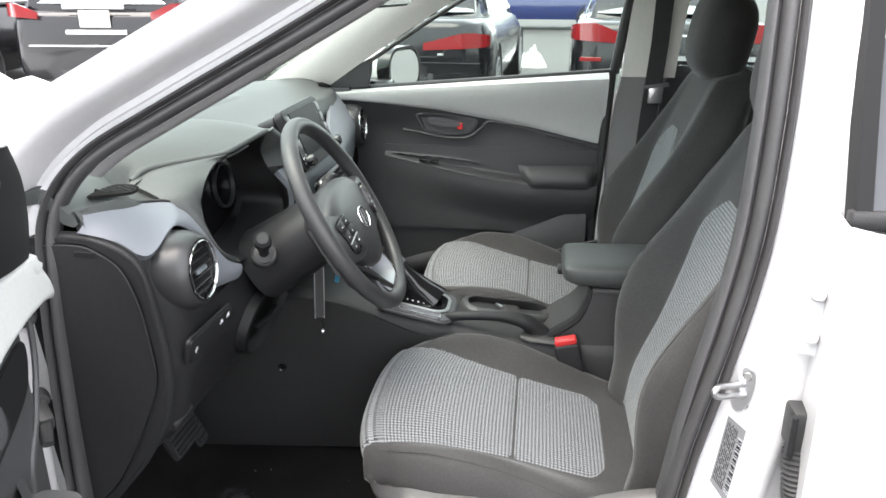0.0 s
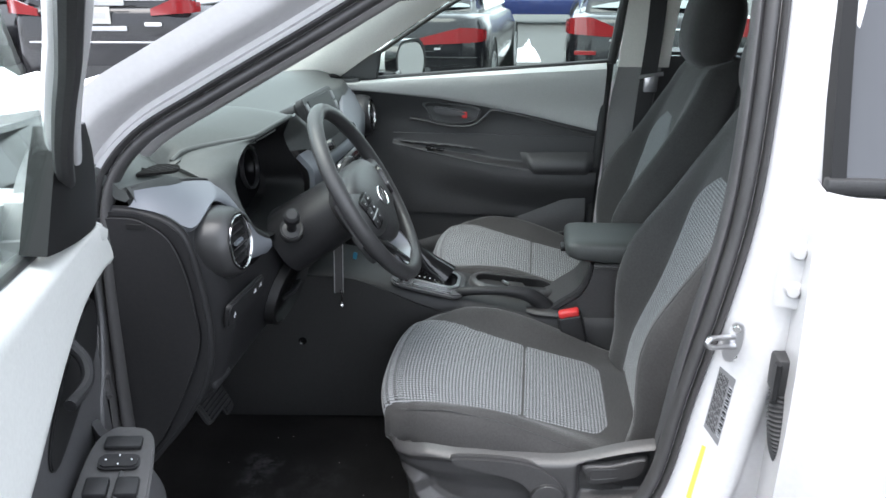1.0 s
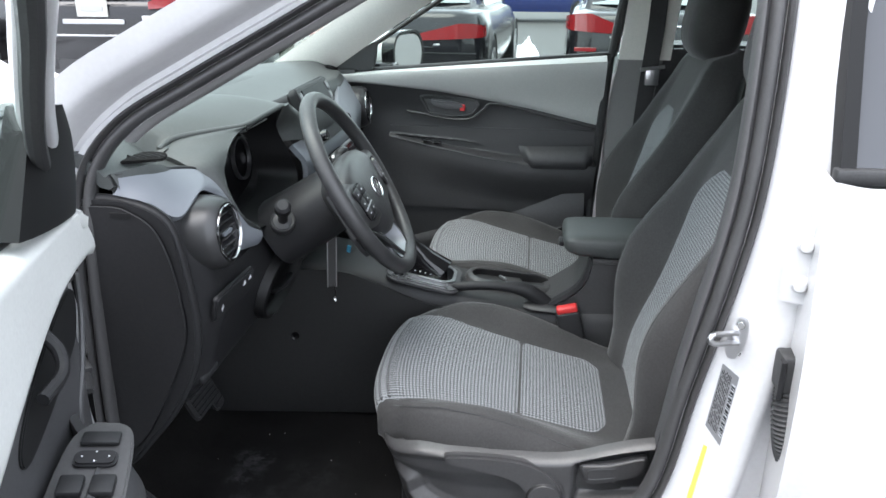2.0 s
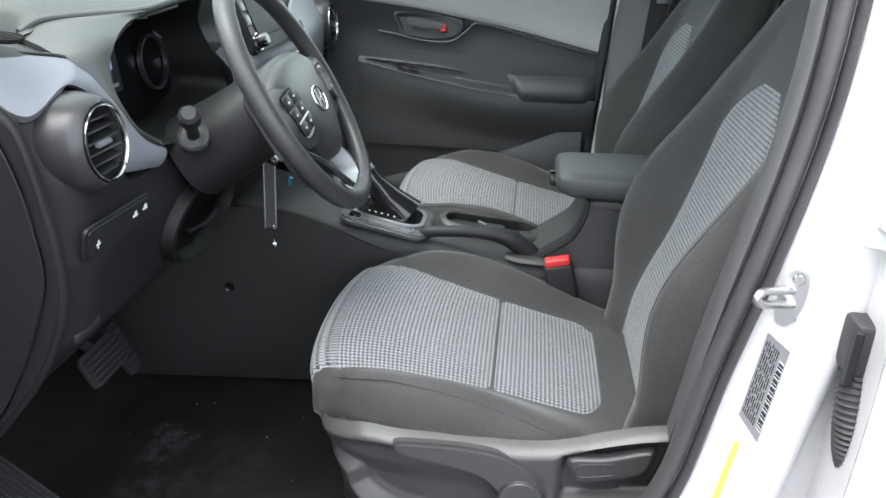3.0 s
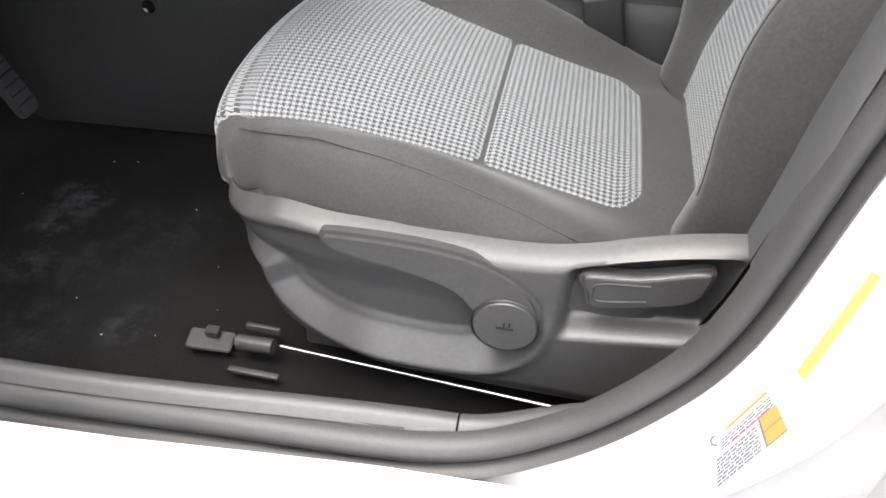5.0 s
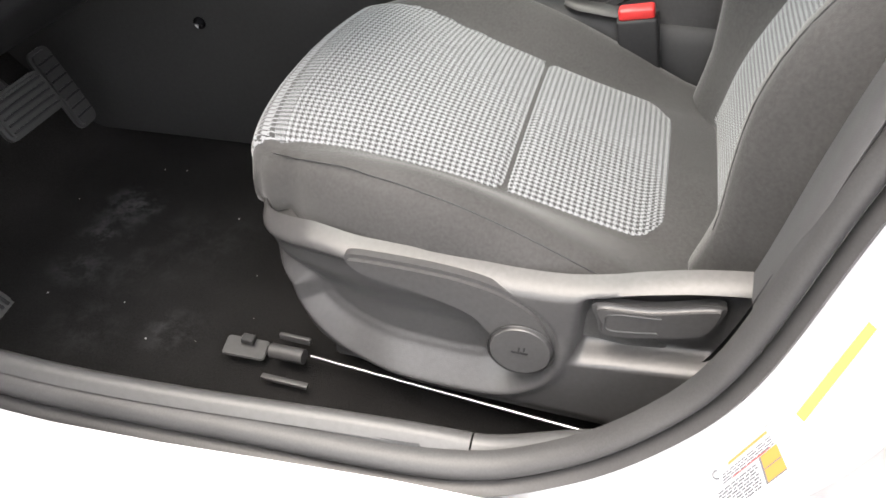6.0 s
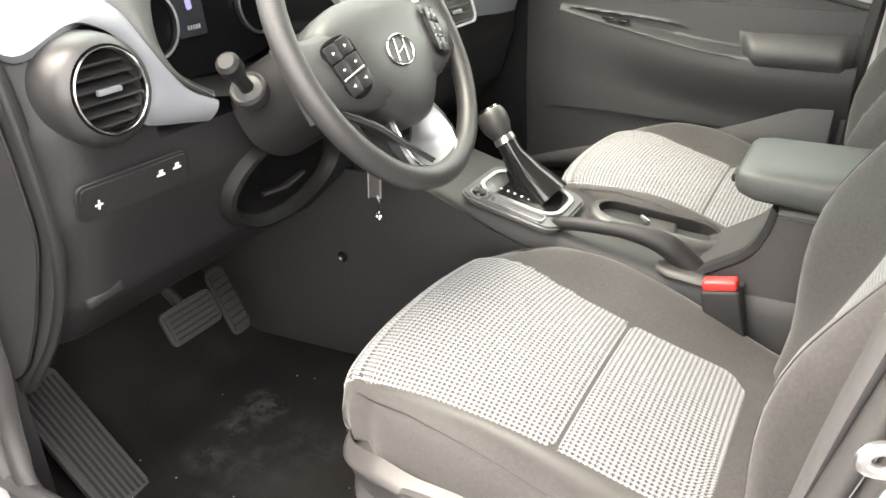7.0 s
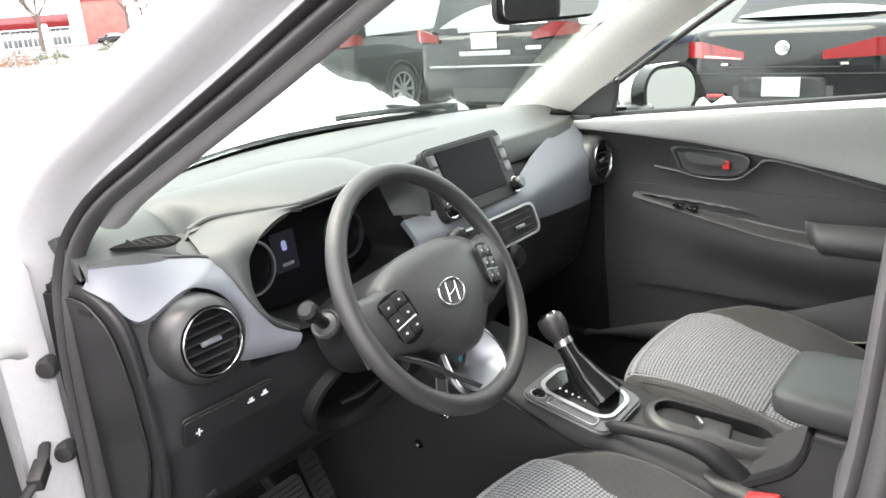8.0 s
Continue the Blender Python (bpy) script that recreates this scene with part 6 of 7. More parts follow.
dm = part("door_mirror", loft([[dl(0.16 + dx, -0.17 + y * s, 1.10 + z * s) for y, z in rounded(0.205, 0.145, 0.066, 8)] for dx, s in ((-0.08, 0.4), (-0.06, 0.75), (-0.03, 0.95), (0.02, 1.0), (0.03, 0.95))]), rubber, ddoor, "black door mirror housing", sharp=50)
# door check strap and bump stops
check = part("check_strap", tube([(-1.02, -0.765, 0.792), (-0.985, -0.785, 0.785), (-0.955, -0.815, 0.776), (-0.93, -0.85, 0.768)], 0.0085, 10, 0.55), rubber, body, "black door check strap")
part("strap_head", box(-0.022, 0.022, -0.010, 0.010, -0.011, 0.011, 0.003, 2, Matrix.Translation((-0.968, -0.800, 0.780)) @ pose(0, 0, 0, 0, 14, -42)), rubber, check)
for y, z in ((-0.723, 0.903), (-0.728, 0.768)):
    part("bump_stop", lathe([(0, 0.016), (0.012, 0.014), (0.0165, 0.005), (0.0165, -0.008)], facing((-1.018, y - 0.012, z), (0.75, -0.65, 0)), 20), rubber, body, "black rubber bump stop")

# ---- rear door, closed but for its edge ----
rdoor = thing("rear_door", "closed white rear door with dark privacy glass", "car door")


def redge(z):
    return 0.072 + 0.02 * ease(1.05, 1.3, z)


def rskin(u, v):
    z = lerp(0.40, 1.105, v)
    x = lerp(redge(z), 0.95, u)
    return (x, -0.79 - 0.055 * math.sin(math.pi * min(1, (1.1 - z) / 0.8 + 0.1)) ** 0.7 + 0.03 * ease(0.06, 0.0, u) ** 2, z)


part("skin", sheet(rskin, steps(0, 0.04, 5) + steps(0.08, 1, 12), steps(0, 1, 24), 0.008), white_paint, rdoor, "white rear door skin", sharp=60)
part("edge", sheet(lambda u, v: (redge(lerp(0.40, 1.105, v)) + 0.012 * u, lerp(rskin(0, v)[1] + 0.002, -0.70, u), lerp(0.40, 1.105, v)), steps(0, 1, 4), steps(0, 1, 24), 0.006), white_paint, rdoor)
part("window", sheet(lambda u, v: (lerp(0.112, 0.9, u), lerp(-0.757, -0.625, v), lerp(1.105, 1.47, v)), steps(0, 1, 4), steps(0, 1, 6), 0.006), privacy_glass, rdoor, "dark privacy glass")
part("window_frame", loft([[(x - 0.007, y - 0.014, z), (x + 0.012, y - 0.014, z), (x + 0.012, y + 0.02, z), (x - 0.007, y + 0.02, z)] for x, y, z in ((0.098, -0.755, 1.10), (0.098, -0.70, 1.28), (0.106, -0.63, 1.48))]), shroud_black, rdoor, "black window frame", sharp=30)
part("belt_strip", box(0.085, 0.95, -0.772, -0.75, 1.095, 1.118, 0.005), rubber, rdoor, "black window strip")
hinge = part("hinge", plate(rounded(0.052, 0.118, 0.006), 0.008, facing((0.074, -0.752, 0.983), (-0.35, -1, 0)), 0.003), white_paint, rdoor, "white painted door hinge")
for z in (1.012, 0.955):
    part("bolt", lathe([(0, 0.009), (0.008, 0.009), (0.009, 0.006), (0.009, 0.002), (0.013, 0.0)], facing((0.069, -0.760, z), (-0.35, -1, 0)), 14), white_paint, hinge, "white hinge bolt")
boot_line = [Vector(p) for p in curve_points([(0.080, -0.752, 0.80), (0.077, -0.766, 0.772), (0.079, -0.774, 0.735), (0.087, -0.774, 0.70), (0.104, -0.766, 0.668)], 6)]
boot = part("cable_boot", tube(boot_line, 0.0165, 16), rubber, body, "black ribbed rubber cable boot")
plug = part("cable_plug", box(0.060, 0.104, -0.775, -0.735, 0.792, 0.850, 0.006, 2), rubber, body, "black cable plug")
part("plug_latch", box(0.058, 0.066, -0.779, -0.765, 0.785, 0.846, 0.002, 1), dark_plastic, plug)
for k in range(2, len(boot_line) - 1, 1):
    part("rib", lathe([(0.0162, -0.0022), (0.0192, 0), (0.0162, 0.0022)], facing(boot_line[k], boot_line[k + 1] - boot_line[k - 1], (1, 0, 0)), 16), rubber, boot)

# ---- striker and stickers on the centre pillar ----
striker = part("striker", plate([(0.013 * math.copysign(abs(math.cos(q)) ** 0.8, math.cos(q)), 0.033 * math.sin(q)) for q in (2 * math.pi * k / 28 for k in range(28))], 0.004, facing((0.006, -0.7345, 0.858), (-0.45, -1, 0.1)) @ pose(0, 0, 0, 0, 0, -8), 0.0015), satin_metal, body, "metal door striker")
part("striker_loop", tube(curve_points([(0.006, -0.735, 0.866), (-0.016, -0.752, 0.872), (-0.036, -0.768, 0.877), (-0.041, -0.772, 0.870), (-0.034, -0.769, 0.864), (-0.012, -0.754, 0.858), (0.008, -0.737, 0.851)], 4), 0.0042, 10), satin_metal, striker, "metal striker loop")
for dz in (-0.022, 0.022):
    part("screw", lathe([(0, 0.0015), (0.005, 0.0015), (0.006, 0)], facing((0.007, -0.7395, 0.858 + dz), (-0.45, -1, 0.1)), 14), chrome, striker, "striker screw")


def on_quad(c00, c10, c01, c11, lift=0.0008):
    """Places on a four-cornered patch: u along its first edge, v along the other, h above it."""
    a, b, c, d = (Vector(q) for q in (c00, c10, c01, c11))
    n = (b - a).cross(c - a).normalized()
    if n.y > 0:
        n = -n
    return lambda u, v, h=0.0: a.lerp(b, u).lerp(c.lerp(d, u), v) + n * (lift + h)


def patch(at, u0, u1, v0, v1, h=0.0, thick=0.0005):
    low = [[at(u, v, h) for v in steps(v0, v1, 5)] for u in steps(u0, u1, 5)]
    return sheet(lambda i, j: low[i][j], range(5), range(5), thick)


def print_rows(at, u0, u1, v0, v1, n, fill, ink, parent, seed):
    rng = random.Random(seed)
    bms = []
    for k in range(n):
        v = lerp(v0, v1, (k + 0.5) / n)
        u = u0
        while u < u1 - 0.02:
            w = min(u1 - u, rng.uniform(0.05, 0.2) * (u1 - u0))
            bms.append(patch(at, u, u + w * 0.8, v - fill * (v1 - v0) / n / 2, v + fill * (v1 - v0) / n / 2, 0.0007, 0.0002))
            u += w
    return part("print_bars", join(*bms), ink, parent)


label_dark = make("dark grey label", (0.16, 0.16, 0.165), 0.4)
ink_grey = make("grey print", (0.10, 0.10, 0.11), 0.6)
label_white = make("white label", (0.36, 0.37, 0.39), 0.4)
label_orange = make("orange print", (0.33, 0.18, 0.04), 0.5)
label_red = make("red print", (0.5, 0.06, 0.05), 0.5)
# grey data label: u up the pillar, v across
at = on_quad((-0.018, -0.726, 0.705), (-0.004, -0.719, 0.808), (0.004, -0.738, 0.678), (0.019, -0.730, 0.792))
data_label = part("data_label", patch(at, 0, 1, 0, 1), label_dark, body, "grey printed data label with a barcode edge")
print_rows(at, 0.08, 0.95, 0.06, 0.66, 7, 0.5, shroud_black, data_label, 3)
part("barcode_ground", patch(at, 0.10, 0.86, 0.74, 0.97, 0.0004), label_white, data_label, "white barcode strip")
part("barcode", join(*[patch(at, 0.12 + 0.03 * k, 0.132 + 0.03 * k + 0.008 * (k % 3), 0.75, 0.96, 0.0009, 0.0002) for k in range(24)]), shroud_black, data_label, "barcode stripes")
# tyre label: u along its header, v down
at = on_quad((-0.071, -0.740, 0.495), (-0.047, -0.734, 0.557), (-0.057, -0.757, 0.446), (-0.024, -0.748, 0.527))
tyre_label = part("tyre_label", patch(at, 0, 1, 0, 1), label_white, body, "white tyre label with orange header and table")
part("header", patch(at, 0.12, 1.0, 0.0, 0.17, 0.0004), label_grey, tyre_label, "grey label header")
part("header_print", patch(at, 0.26, 0.94, 0.07, 0.12, 0.0008), label_orange, tyre_label, "orange label print")
part("orange_box", patch(at, 0.74, 0.99, 0.42, 0.97, 0.0004), label_orange, tyre_label, "orange label box")
part("box_frame", join(patch(at, 0.72, 0.745, 0.42, 0.97, 0.0007), patch(at, 0.72, 0.99, 0.68, 0.70, 0.0007), patch(at, 0.72, 0.99, 0.955, 0.98, 0.0007)), ink_grey, tyre_label)
print_rows(at, 0.14, 0.98, 0.19, 0.40, 4, 0.5, ink_grey, tyre_label, 4)
part("red_print", patch(at, 0.3, 0.92, 0.385, 0.40, 0.0009), label_red, tyre_label, "red print line")
print_rows(at, 0.05, 0.68, 0.46, 0.97, 8, 0.55, ink_grey, tyre_label, 6)
part("table_lines", join(*[patch(at, 0.03, 0.71, 0.44 + 0.13 * k, 0.448 + 0.13 * k, 0.0006, 0.0002) for k in range(5)], *[patch(at, u, u + 0.008, 0.42, 0.98, 0.0006, 0.0002) for u in (0.03, 0.24, 0.46)]), label_grey, tyre_label, "grey table lines")
part("round_mark", lathe([(0.0032, 0), (0.0045, 0.0003), (0.0045, 0.0006), (0.003, 0.0006)], facing(at(0.04, 0.12, 0.0006), (0.25, -0.8, 0.5)), 20), ink_grey, tyre_label, "round grey mark")
# yellow chalk stroke
at = on_quad((-0.034, -0.735, 0.577), (-0.018, -0.7285, 0.673), (-0.026, -0.739, 0.573), (-0.011, -0.732, 0.670))
part("paint_mark", patch(at, 0, 1, 0.1, 0.9), yellow_mark, body, "yellow paint mark")

part("grommet", lathe([(0, 0.004), (0.012, 0.004), (0.0155, 0.006), (0.019, 0.003), (0.020, -0.006)], facing((0.079, -0.722, 0.547), (-1, -0.3, 0)), 28), rubber, rdoor, "round black rubber grommet")
# ---- pedals, mat and small things on the floor ----
pedals = thing("pedals", "black rubber pedals in the driver's footwell", "pedals")
pb = facing((-0.985, -0.41, 0.485), (0.85, 0, 0.45))
brake = part("brake_pedal", plate(rounded(0.11, 0.06, 0.012), 0.016, pb, 0.005, 2), rubber, pedals, "ribbed black brake pedal")
for k in range(5):
    part("rib", box(-0.046, 0.046, -0.002, 0.002, 0.015, 0.019, 0.001, 1, pb @ pose(0, -0.02 + 0.01 * k, 0)), dark_plastic, brake)
part("brake_arm", tube([pb @ Vector((0, 0.02, 0)), (-1.07, -0.41, 0.56), (-1.13, -0.41, 0.72)], 0.010, 8), dark_plastic, brake)
pa = facing((-1.03, -0.285, 0.44), (0.85, 0.05, 0.4))
gas = part("accelerator_pedal", plate(rounded(0.048, 0.13, 0.014), 0.014, pa, 0.005, 2), rubber, pedals, "black accelerator pedal")
for k in range(7):
    part("rib", box(-0.018, 0.018, -0.002, 0.002, 0.013, 0.017, 0.001, 1, pa @ pose(0, -0.045 + 0.015 * k, 0)), dark_plastic, gas)
rest = thing("footrest", "ribbed black plastic footrest beside the sill", "footrest")
fr = facing((-1.03, -0.625, 0.36), (0.62, 0.08, 0.78), (-1, 0, 0.3))
base_plate = part("plate", plate(rounded(0.085, 0.26, 0.012), 0.02, fr, 0.005, 2), shield_plastic, rest, "ribbed black footrest plate")
for k in range(7):
    part("rib", box(-0.0025, 0.0025, -0.115, 0.115, 0.019, 0.0235, 0.001, 1, fr @ pose(-0.03 + 0.01 * k, 0, 0)), dark_plastic, base_plate)
release = thing("bonnet_release", "black bonnet release handle under the dashboard", "handle")
part("handle", box(-0.026, 0.026, -0.009, 0.009, 0, 0.016, 0.006, 3, facing((-0.852, -0.640, 0.690), (1, -0.2, -0.1)) @ pose(0, 0, 0, 0, 0, 14)), dark_plastic, release)
clip = thing("rail_clip", "loose black plastic rail cover on the carpet", "rail cover")
part("cover", plate(rounded(0.054, 0.030, 0.005), 0.003, Matrix.Translation((-0.588, -0.590, 0.316)) @ pose(0, 0, 0, 6, 4, 6), 0.0015), shield_plastic, clip)
part("stub", box(-0.008, 0.008, -0.006, 0.006, 0, 0.008, 0.001, 1, Matrix.Translation((-0.587, -0.583, 0.322))), rubber, clip)
collar = thing("rail_end", "black plastic seat rail end cap", "rail end")
part("sleeve", tube([(-0.552, -0.592, 0.326), (-0.508, -0.594, 0.330)], 0.0095, 12), shield_plastic, collar)
part("lower_lip", box(-0.552, -0.492, -0.628, -0.620, 0.312, 0.318, 0.002), shield_plastic, collar)
part("upper_lip", box(-0.552, -0.510, -0.570, -0.564, 0.322, 0.332, 0.002), shield_plastic, collar)
# knee pad under the column, and hole in the console side
side_black = grained("black console side", (0.019, 0.019, 0.0195), 0.55)
side_black.node_tree.nodes["Principled BSDF"].inputs["Specular IOR Level"].default_value = 0.3
hole = part("console_hole", lathe([(0, -0.003), (0.006, -0.003), (0.008, 0.0), (0.010, 0.001)], facing((-0.845, -0.1605, 0.520), (0.1, -1, 0)), 20), gloss_black, console, "round screw hole")
part("kick_panel", sheet(lambda u, v: (lerp(-1.25, -0.47, u), -0.205 + 0.078 * u + 0.02 * v, lerp(0.31, 0.685 - 0.095 * ease(0.62, 1.0, u), v)), steps(0, 1, 20), steps(0, 1, 10), 0.008), side_black, console, "black console side panel")
# crumbs and grit on the carpet
rng = random.Random(5)
part("grit", join(*[box(-0.0012, 0.0012, -0.0009, 0.0009, 0, 0.0014, 0, 1, pose(rng.uniform(-0.97, -0.56), rng.uniform(-0.66, -0.25), 0.3125, 0, 0, rng.uniform(0, 180)) @ Matrix.Scale(rng.uniform(0.3, 0.9), 4)) for _ in range(14)]), label_grey, body, "pale grit on the carpet", kind="stuff")
# ---- rear-view mirror ----
rv = thing("rear_view_mirror", "black rear-view mirror on the windscreen", "mirror")
rm = facing((-0.60, 0.0, 1.345), (1, -0.25, -0.08))
part("housing", plate(rounded(0.235, 0.066, 0.022), 0.028, rm @ pose(0, 0, -0.028), 0.008, 3), dark_plastic, rv, "black mirror housing")
part("mirror_glass", plate(rounded(0.222, 0.054, 0.018), 0.002, rm @ pose(0, 0, 0.0), 0), mirror_glass, rv, "mirror glass")
part("stem", tube([rm @ Vector((0, 0.0, -0.03)), (-0.66, 0.0, 1.40), (-0.70, 0.0, 1.43)], 0.011, 10), dark_plastic, rv)

# ---- ground, snow, parked cars ----
asphalt = make("salted asphalt", (0.042, 0.041, 0.039), 0.7)
spread(asphalt, (0.042, 0.041, 0.039), 0.3, 0.9, 0.12)
relief(asphalt, 220, 0.5, 0.004)
snow = make("snow", (0.86, 0.87, 0.89), 0.7, Subsurface_Weight=0.0)
relief(snow, 14, 0.6, 0.03)
ground = part("ground", sheet(lambda u, v: (u, v, 0.0), [-400, -60, -12, -6, -2, 2, 6, 12, 60, 400], [-400, -60, -12, -6, -2, 2, 6, 12, 60, 400]), asphalt, None, "wet grey asphalt car park", kind="structure")
tagged(ground, category="ground")


def snow_bank(name, cx, cy, rx, ry, h, seed, label):
    random.seed(seed)
    off = Vector((seed * 3.1, seed * 1.7, 0))

    def f(u, v):
        a, r = u * 2 * math.pi, v
        n = 0.5 + 0.9 * noise.noise(Vector((math.cos(a) * r * 2, math.sin(a) * r * 2, 0)) + off) + 0.35 * noise.noise(Vector((math.cos(a) * r * 7, math.sin(a) * r * 7, 3)) + off)
        z = h * max(0.0, (1 - r ** 2.2)) * (0.55 + 0.6 * n) - 0.02
        k = 1 + 0.18 * noise.noise(Vector((math.cos(a) * 1.5, math.sin(a) * 1.5, 9)) + off)
        return (cx + rx * r * math.cos(a) * k, cy + ry * r * math.sin(a) * k, z)
    bm = sheet(f, steps(0, 1, 65), steps(0.0, 1, 26))
    bmesh.ops.remove_doubles(bm, verts=bm.verts, dist=1e-5)
    ob = part(name, bm, snow, None, label)
    return tagged(ob, category="snow")


snow_bank("snow_bank", -5.0, 3.0, 2.8, 1.25, 0.98, 1, "heap of white snow pushed up before the parked cars")
snow_bank("snow_bank", -2.2, 4.75, 1.0, 0.5, 0.52, 2, "low heap of white snow beside the parked cars")
snow_bank("snow_heap", -0.43, 11.05, 0.26, 0.24, 0.30, 3, "small lump of white snow on the asphalt")
snow_bank("snow_bank", -14.0, 1.0, 7.0, 4.0, 0.8, 4, "wide white snow bank")
snow_bank("snow_bank", -26.0, 6.0, 14.0, 8.0, 0.7, 5, "wide white snow bank")

# Darker than chrome, so the tailgate bars mirror the bright snow less.
car_chrome = make("dimmed chrome", (0.34, 0.345, 0.355), 0.3, 1.0)
black_paint = make("black car paint", (0.008, 0.008, 0.0095), 0.16, Coat_Weight=0.25, Coat_Roughness=0.02, Specular_IOR_Level=0.3)
spread(black_paint, (0.009, 0.009, 0.0105), 0.3, 3.0, 0.03)
blue_paint = make("blue car paint", (0.012, 0.022, 0.10), 0.22, Coat_Weight=1.0, Coat_Roughness=0.03)
lamp_red = make("red lamp glass", (0.17, 0.008, 0.010), 0.14, Coat_Weight=0.6, Coat_Roughness=0.03)
lamp_pale = make("pale lamp glass", (0.55, 0.35, 0.33), 0.2)
plate_white = make("white number plate", (0.36, 0.36, 0.33), 0.4)
tyre = make("tyre rubber", (0.02, 0.02, 0.02), 0.8)
alloy = make("alloy wheel", (0.5, 0.5, 0.51), 0.3, 0.8)
tinted = make("tinted car glass", (0.10, 0.125, 0.125), 0.05, IOR=2.6)


def parked_car(label, paint, length, width, height, kind, place, lamp, glass_mat=tinted):
    """A parked car whose rear bumper is at its own y = 0 and whose nose points along y."""
    car = thing("parked_car", label, "car", "parked cars", at=place)
    w = width / 2
    suv = kind == "suv"
    deck = 0.97 if not suv else 1.05
    base = 0.28
    side = along([0.0, 0.06, 0.2, 0.6, length - 0.6, length - 0.15, length], [w * (0.80 if suv else 0.74), w * (0.90 if suv else 0.87), w * 0.96, w, w * 0.98, w * 0.85, w * 0.6])
    deckz = along([0, 0.05, 0.5, 1.2, length * 0.72, length - 0.2, length], [deck - 0.06, deck, deck + 0.03, deck + 0.0, deck - 0.04, deck - 0.28, deck - 0.4])
    ys = [0, 0.03, 0.08, 0.16, 0.3, 0.6] + steps(1.0, length - 0.6, 9) + [length - 0.3, length - 0.12, length]
    rings = []
    for y in ys:
        s, z = side(y), deckz(y)
        low = base + 0.12 * ease(0.25, 0.0, y)
        ring = [(-s * 0.94, y, low), (-s, y, low + 0.18), (-s * 1.0, y, 0.62), (-s * 0.985, y, z - 0.14), (-s * 0.93, y, z - 0.03), (-s * 0.80, y, z)]
        rings.append(ring + [(-x, a, b) for x, a, b in ring[::-1]])
    part("body", loft(rings), paint, car, sharp=40)
    # cabin
    y0, y1 = (0.10, 0.45) if suv else (0.75, 1.45)
    roof = [(y0, deck - 0.02, w * 0.84), (lerp(y0, y1, 0.55), lerp(deck, height, 0.75), w * 0.76), (y1, height - 0.03, w * 0.68), (length * 0.42, height, w * 0.70), (length * 0.56, height - 0.05, w * 0.70), (length * 0.74, deck - 0.02, w * 0.82)]
    cab = part("cabin", loft([[(-hw, y, deck - 0.06), (-hw * 0.98, y, lerp(deck, z, 0.4)), (-hw * 0.90, y, lerp(deck, z, 0.94)), (-hw * 0.7, y, z + 0.0), (hw * 0.7, y, z), (hw * 0.90, y, lerp(deck, z, 0.94)), (hw * 0.98, y, lerp(deck, z, 0.4)), (hw, y, deck - 0.06)] for y, z, hw in roof]), paint, car, sharp=40)
    a, b = Vector((0, y0 - 0.004, deck + 0.02)), Vector((0, y1 - 0.006, height - 0.05))
    nrm = Vector((0, -(b.z - a.z), b.y - a.y)).normalized()
    wa, wb = w * 0.74, w * 0.58
    part("rear_window", sheet(lambda u, v: a.lerp(b, v) + nrm * (0.022 if not suv else 0.03) + Vector((u * lerp(wa, wb, v), 0.05 * u * u, 0)), steps(-1, 1, 9), steps(0.06, 0.94, 5), 0.006), glass_mat, car, "tinted rear window")
    for s in (-1, 1):
        part("side_window", sheet(lambda u, v: (s * lerp(w * 0.865, w * 0.70, v), lerp(lerp(y0 + 0.35, y1 + 0.1, v), lerp(length * 0.70, length * 0.58, v), u), lerp(deck + 0.02, height - 0.07, v)), steps(0, 1, 8), steps(0, 1, 5), 0.01), tinted, car, "dark side window")
    # rear details
    def rear_y(x):
        return -0.002 + 0.10 * (abs(x) / w) ** 4
    for s in (-1, 1):
        x0, x1, z0, z1 = lamp
        def lamp_at(u, v, out=0.0):
            """A tapering lamp that wraps round the corner of the body: u outward, v up."""
            corner = side(0.0)
            if u < 0.62:
                x, y = lerp(x0 * w, corner, u / 0.62), -0.006 - out
            else:
                y = 0.24 * ((u - 0.62) / 0.38) ** 1.3 - 0.006
                x = side(max(0.0, y)) + 0.006 + out
            low, top = lerp(z0, z0 + 0.03, u), lerp(z0 + 0.065, z1, min(1.0, u / 0.62)) - 0.03 * ease(0.7, 1.0, u)
            return (s * x, y, lerp(low, top, v))
        tl = part("tail_lamp", sheet(lamp_at, steps(0, 1, 26), steps(0, 1, 7), 0.02), lamp_red, car, "red tail lamp")
        part("lamp_lens", sheet(lambda u, v: lamp_at(lerp(0.04, 0.58, u), lerp(0.05, 0.20, v), 0.003), steps(0, 1, 8), steps(0, 1, 2), 0.002), lamp_pale, tl)
        part("lamp_gap", sheet(lambda u, v: lamp_at(lerp(0.44, 0.455, u) + 0.06 * v, v, 0.002), steps(0, 1, 2), steps(0, 1, 4), 0.001), rubber, tl)
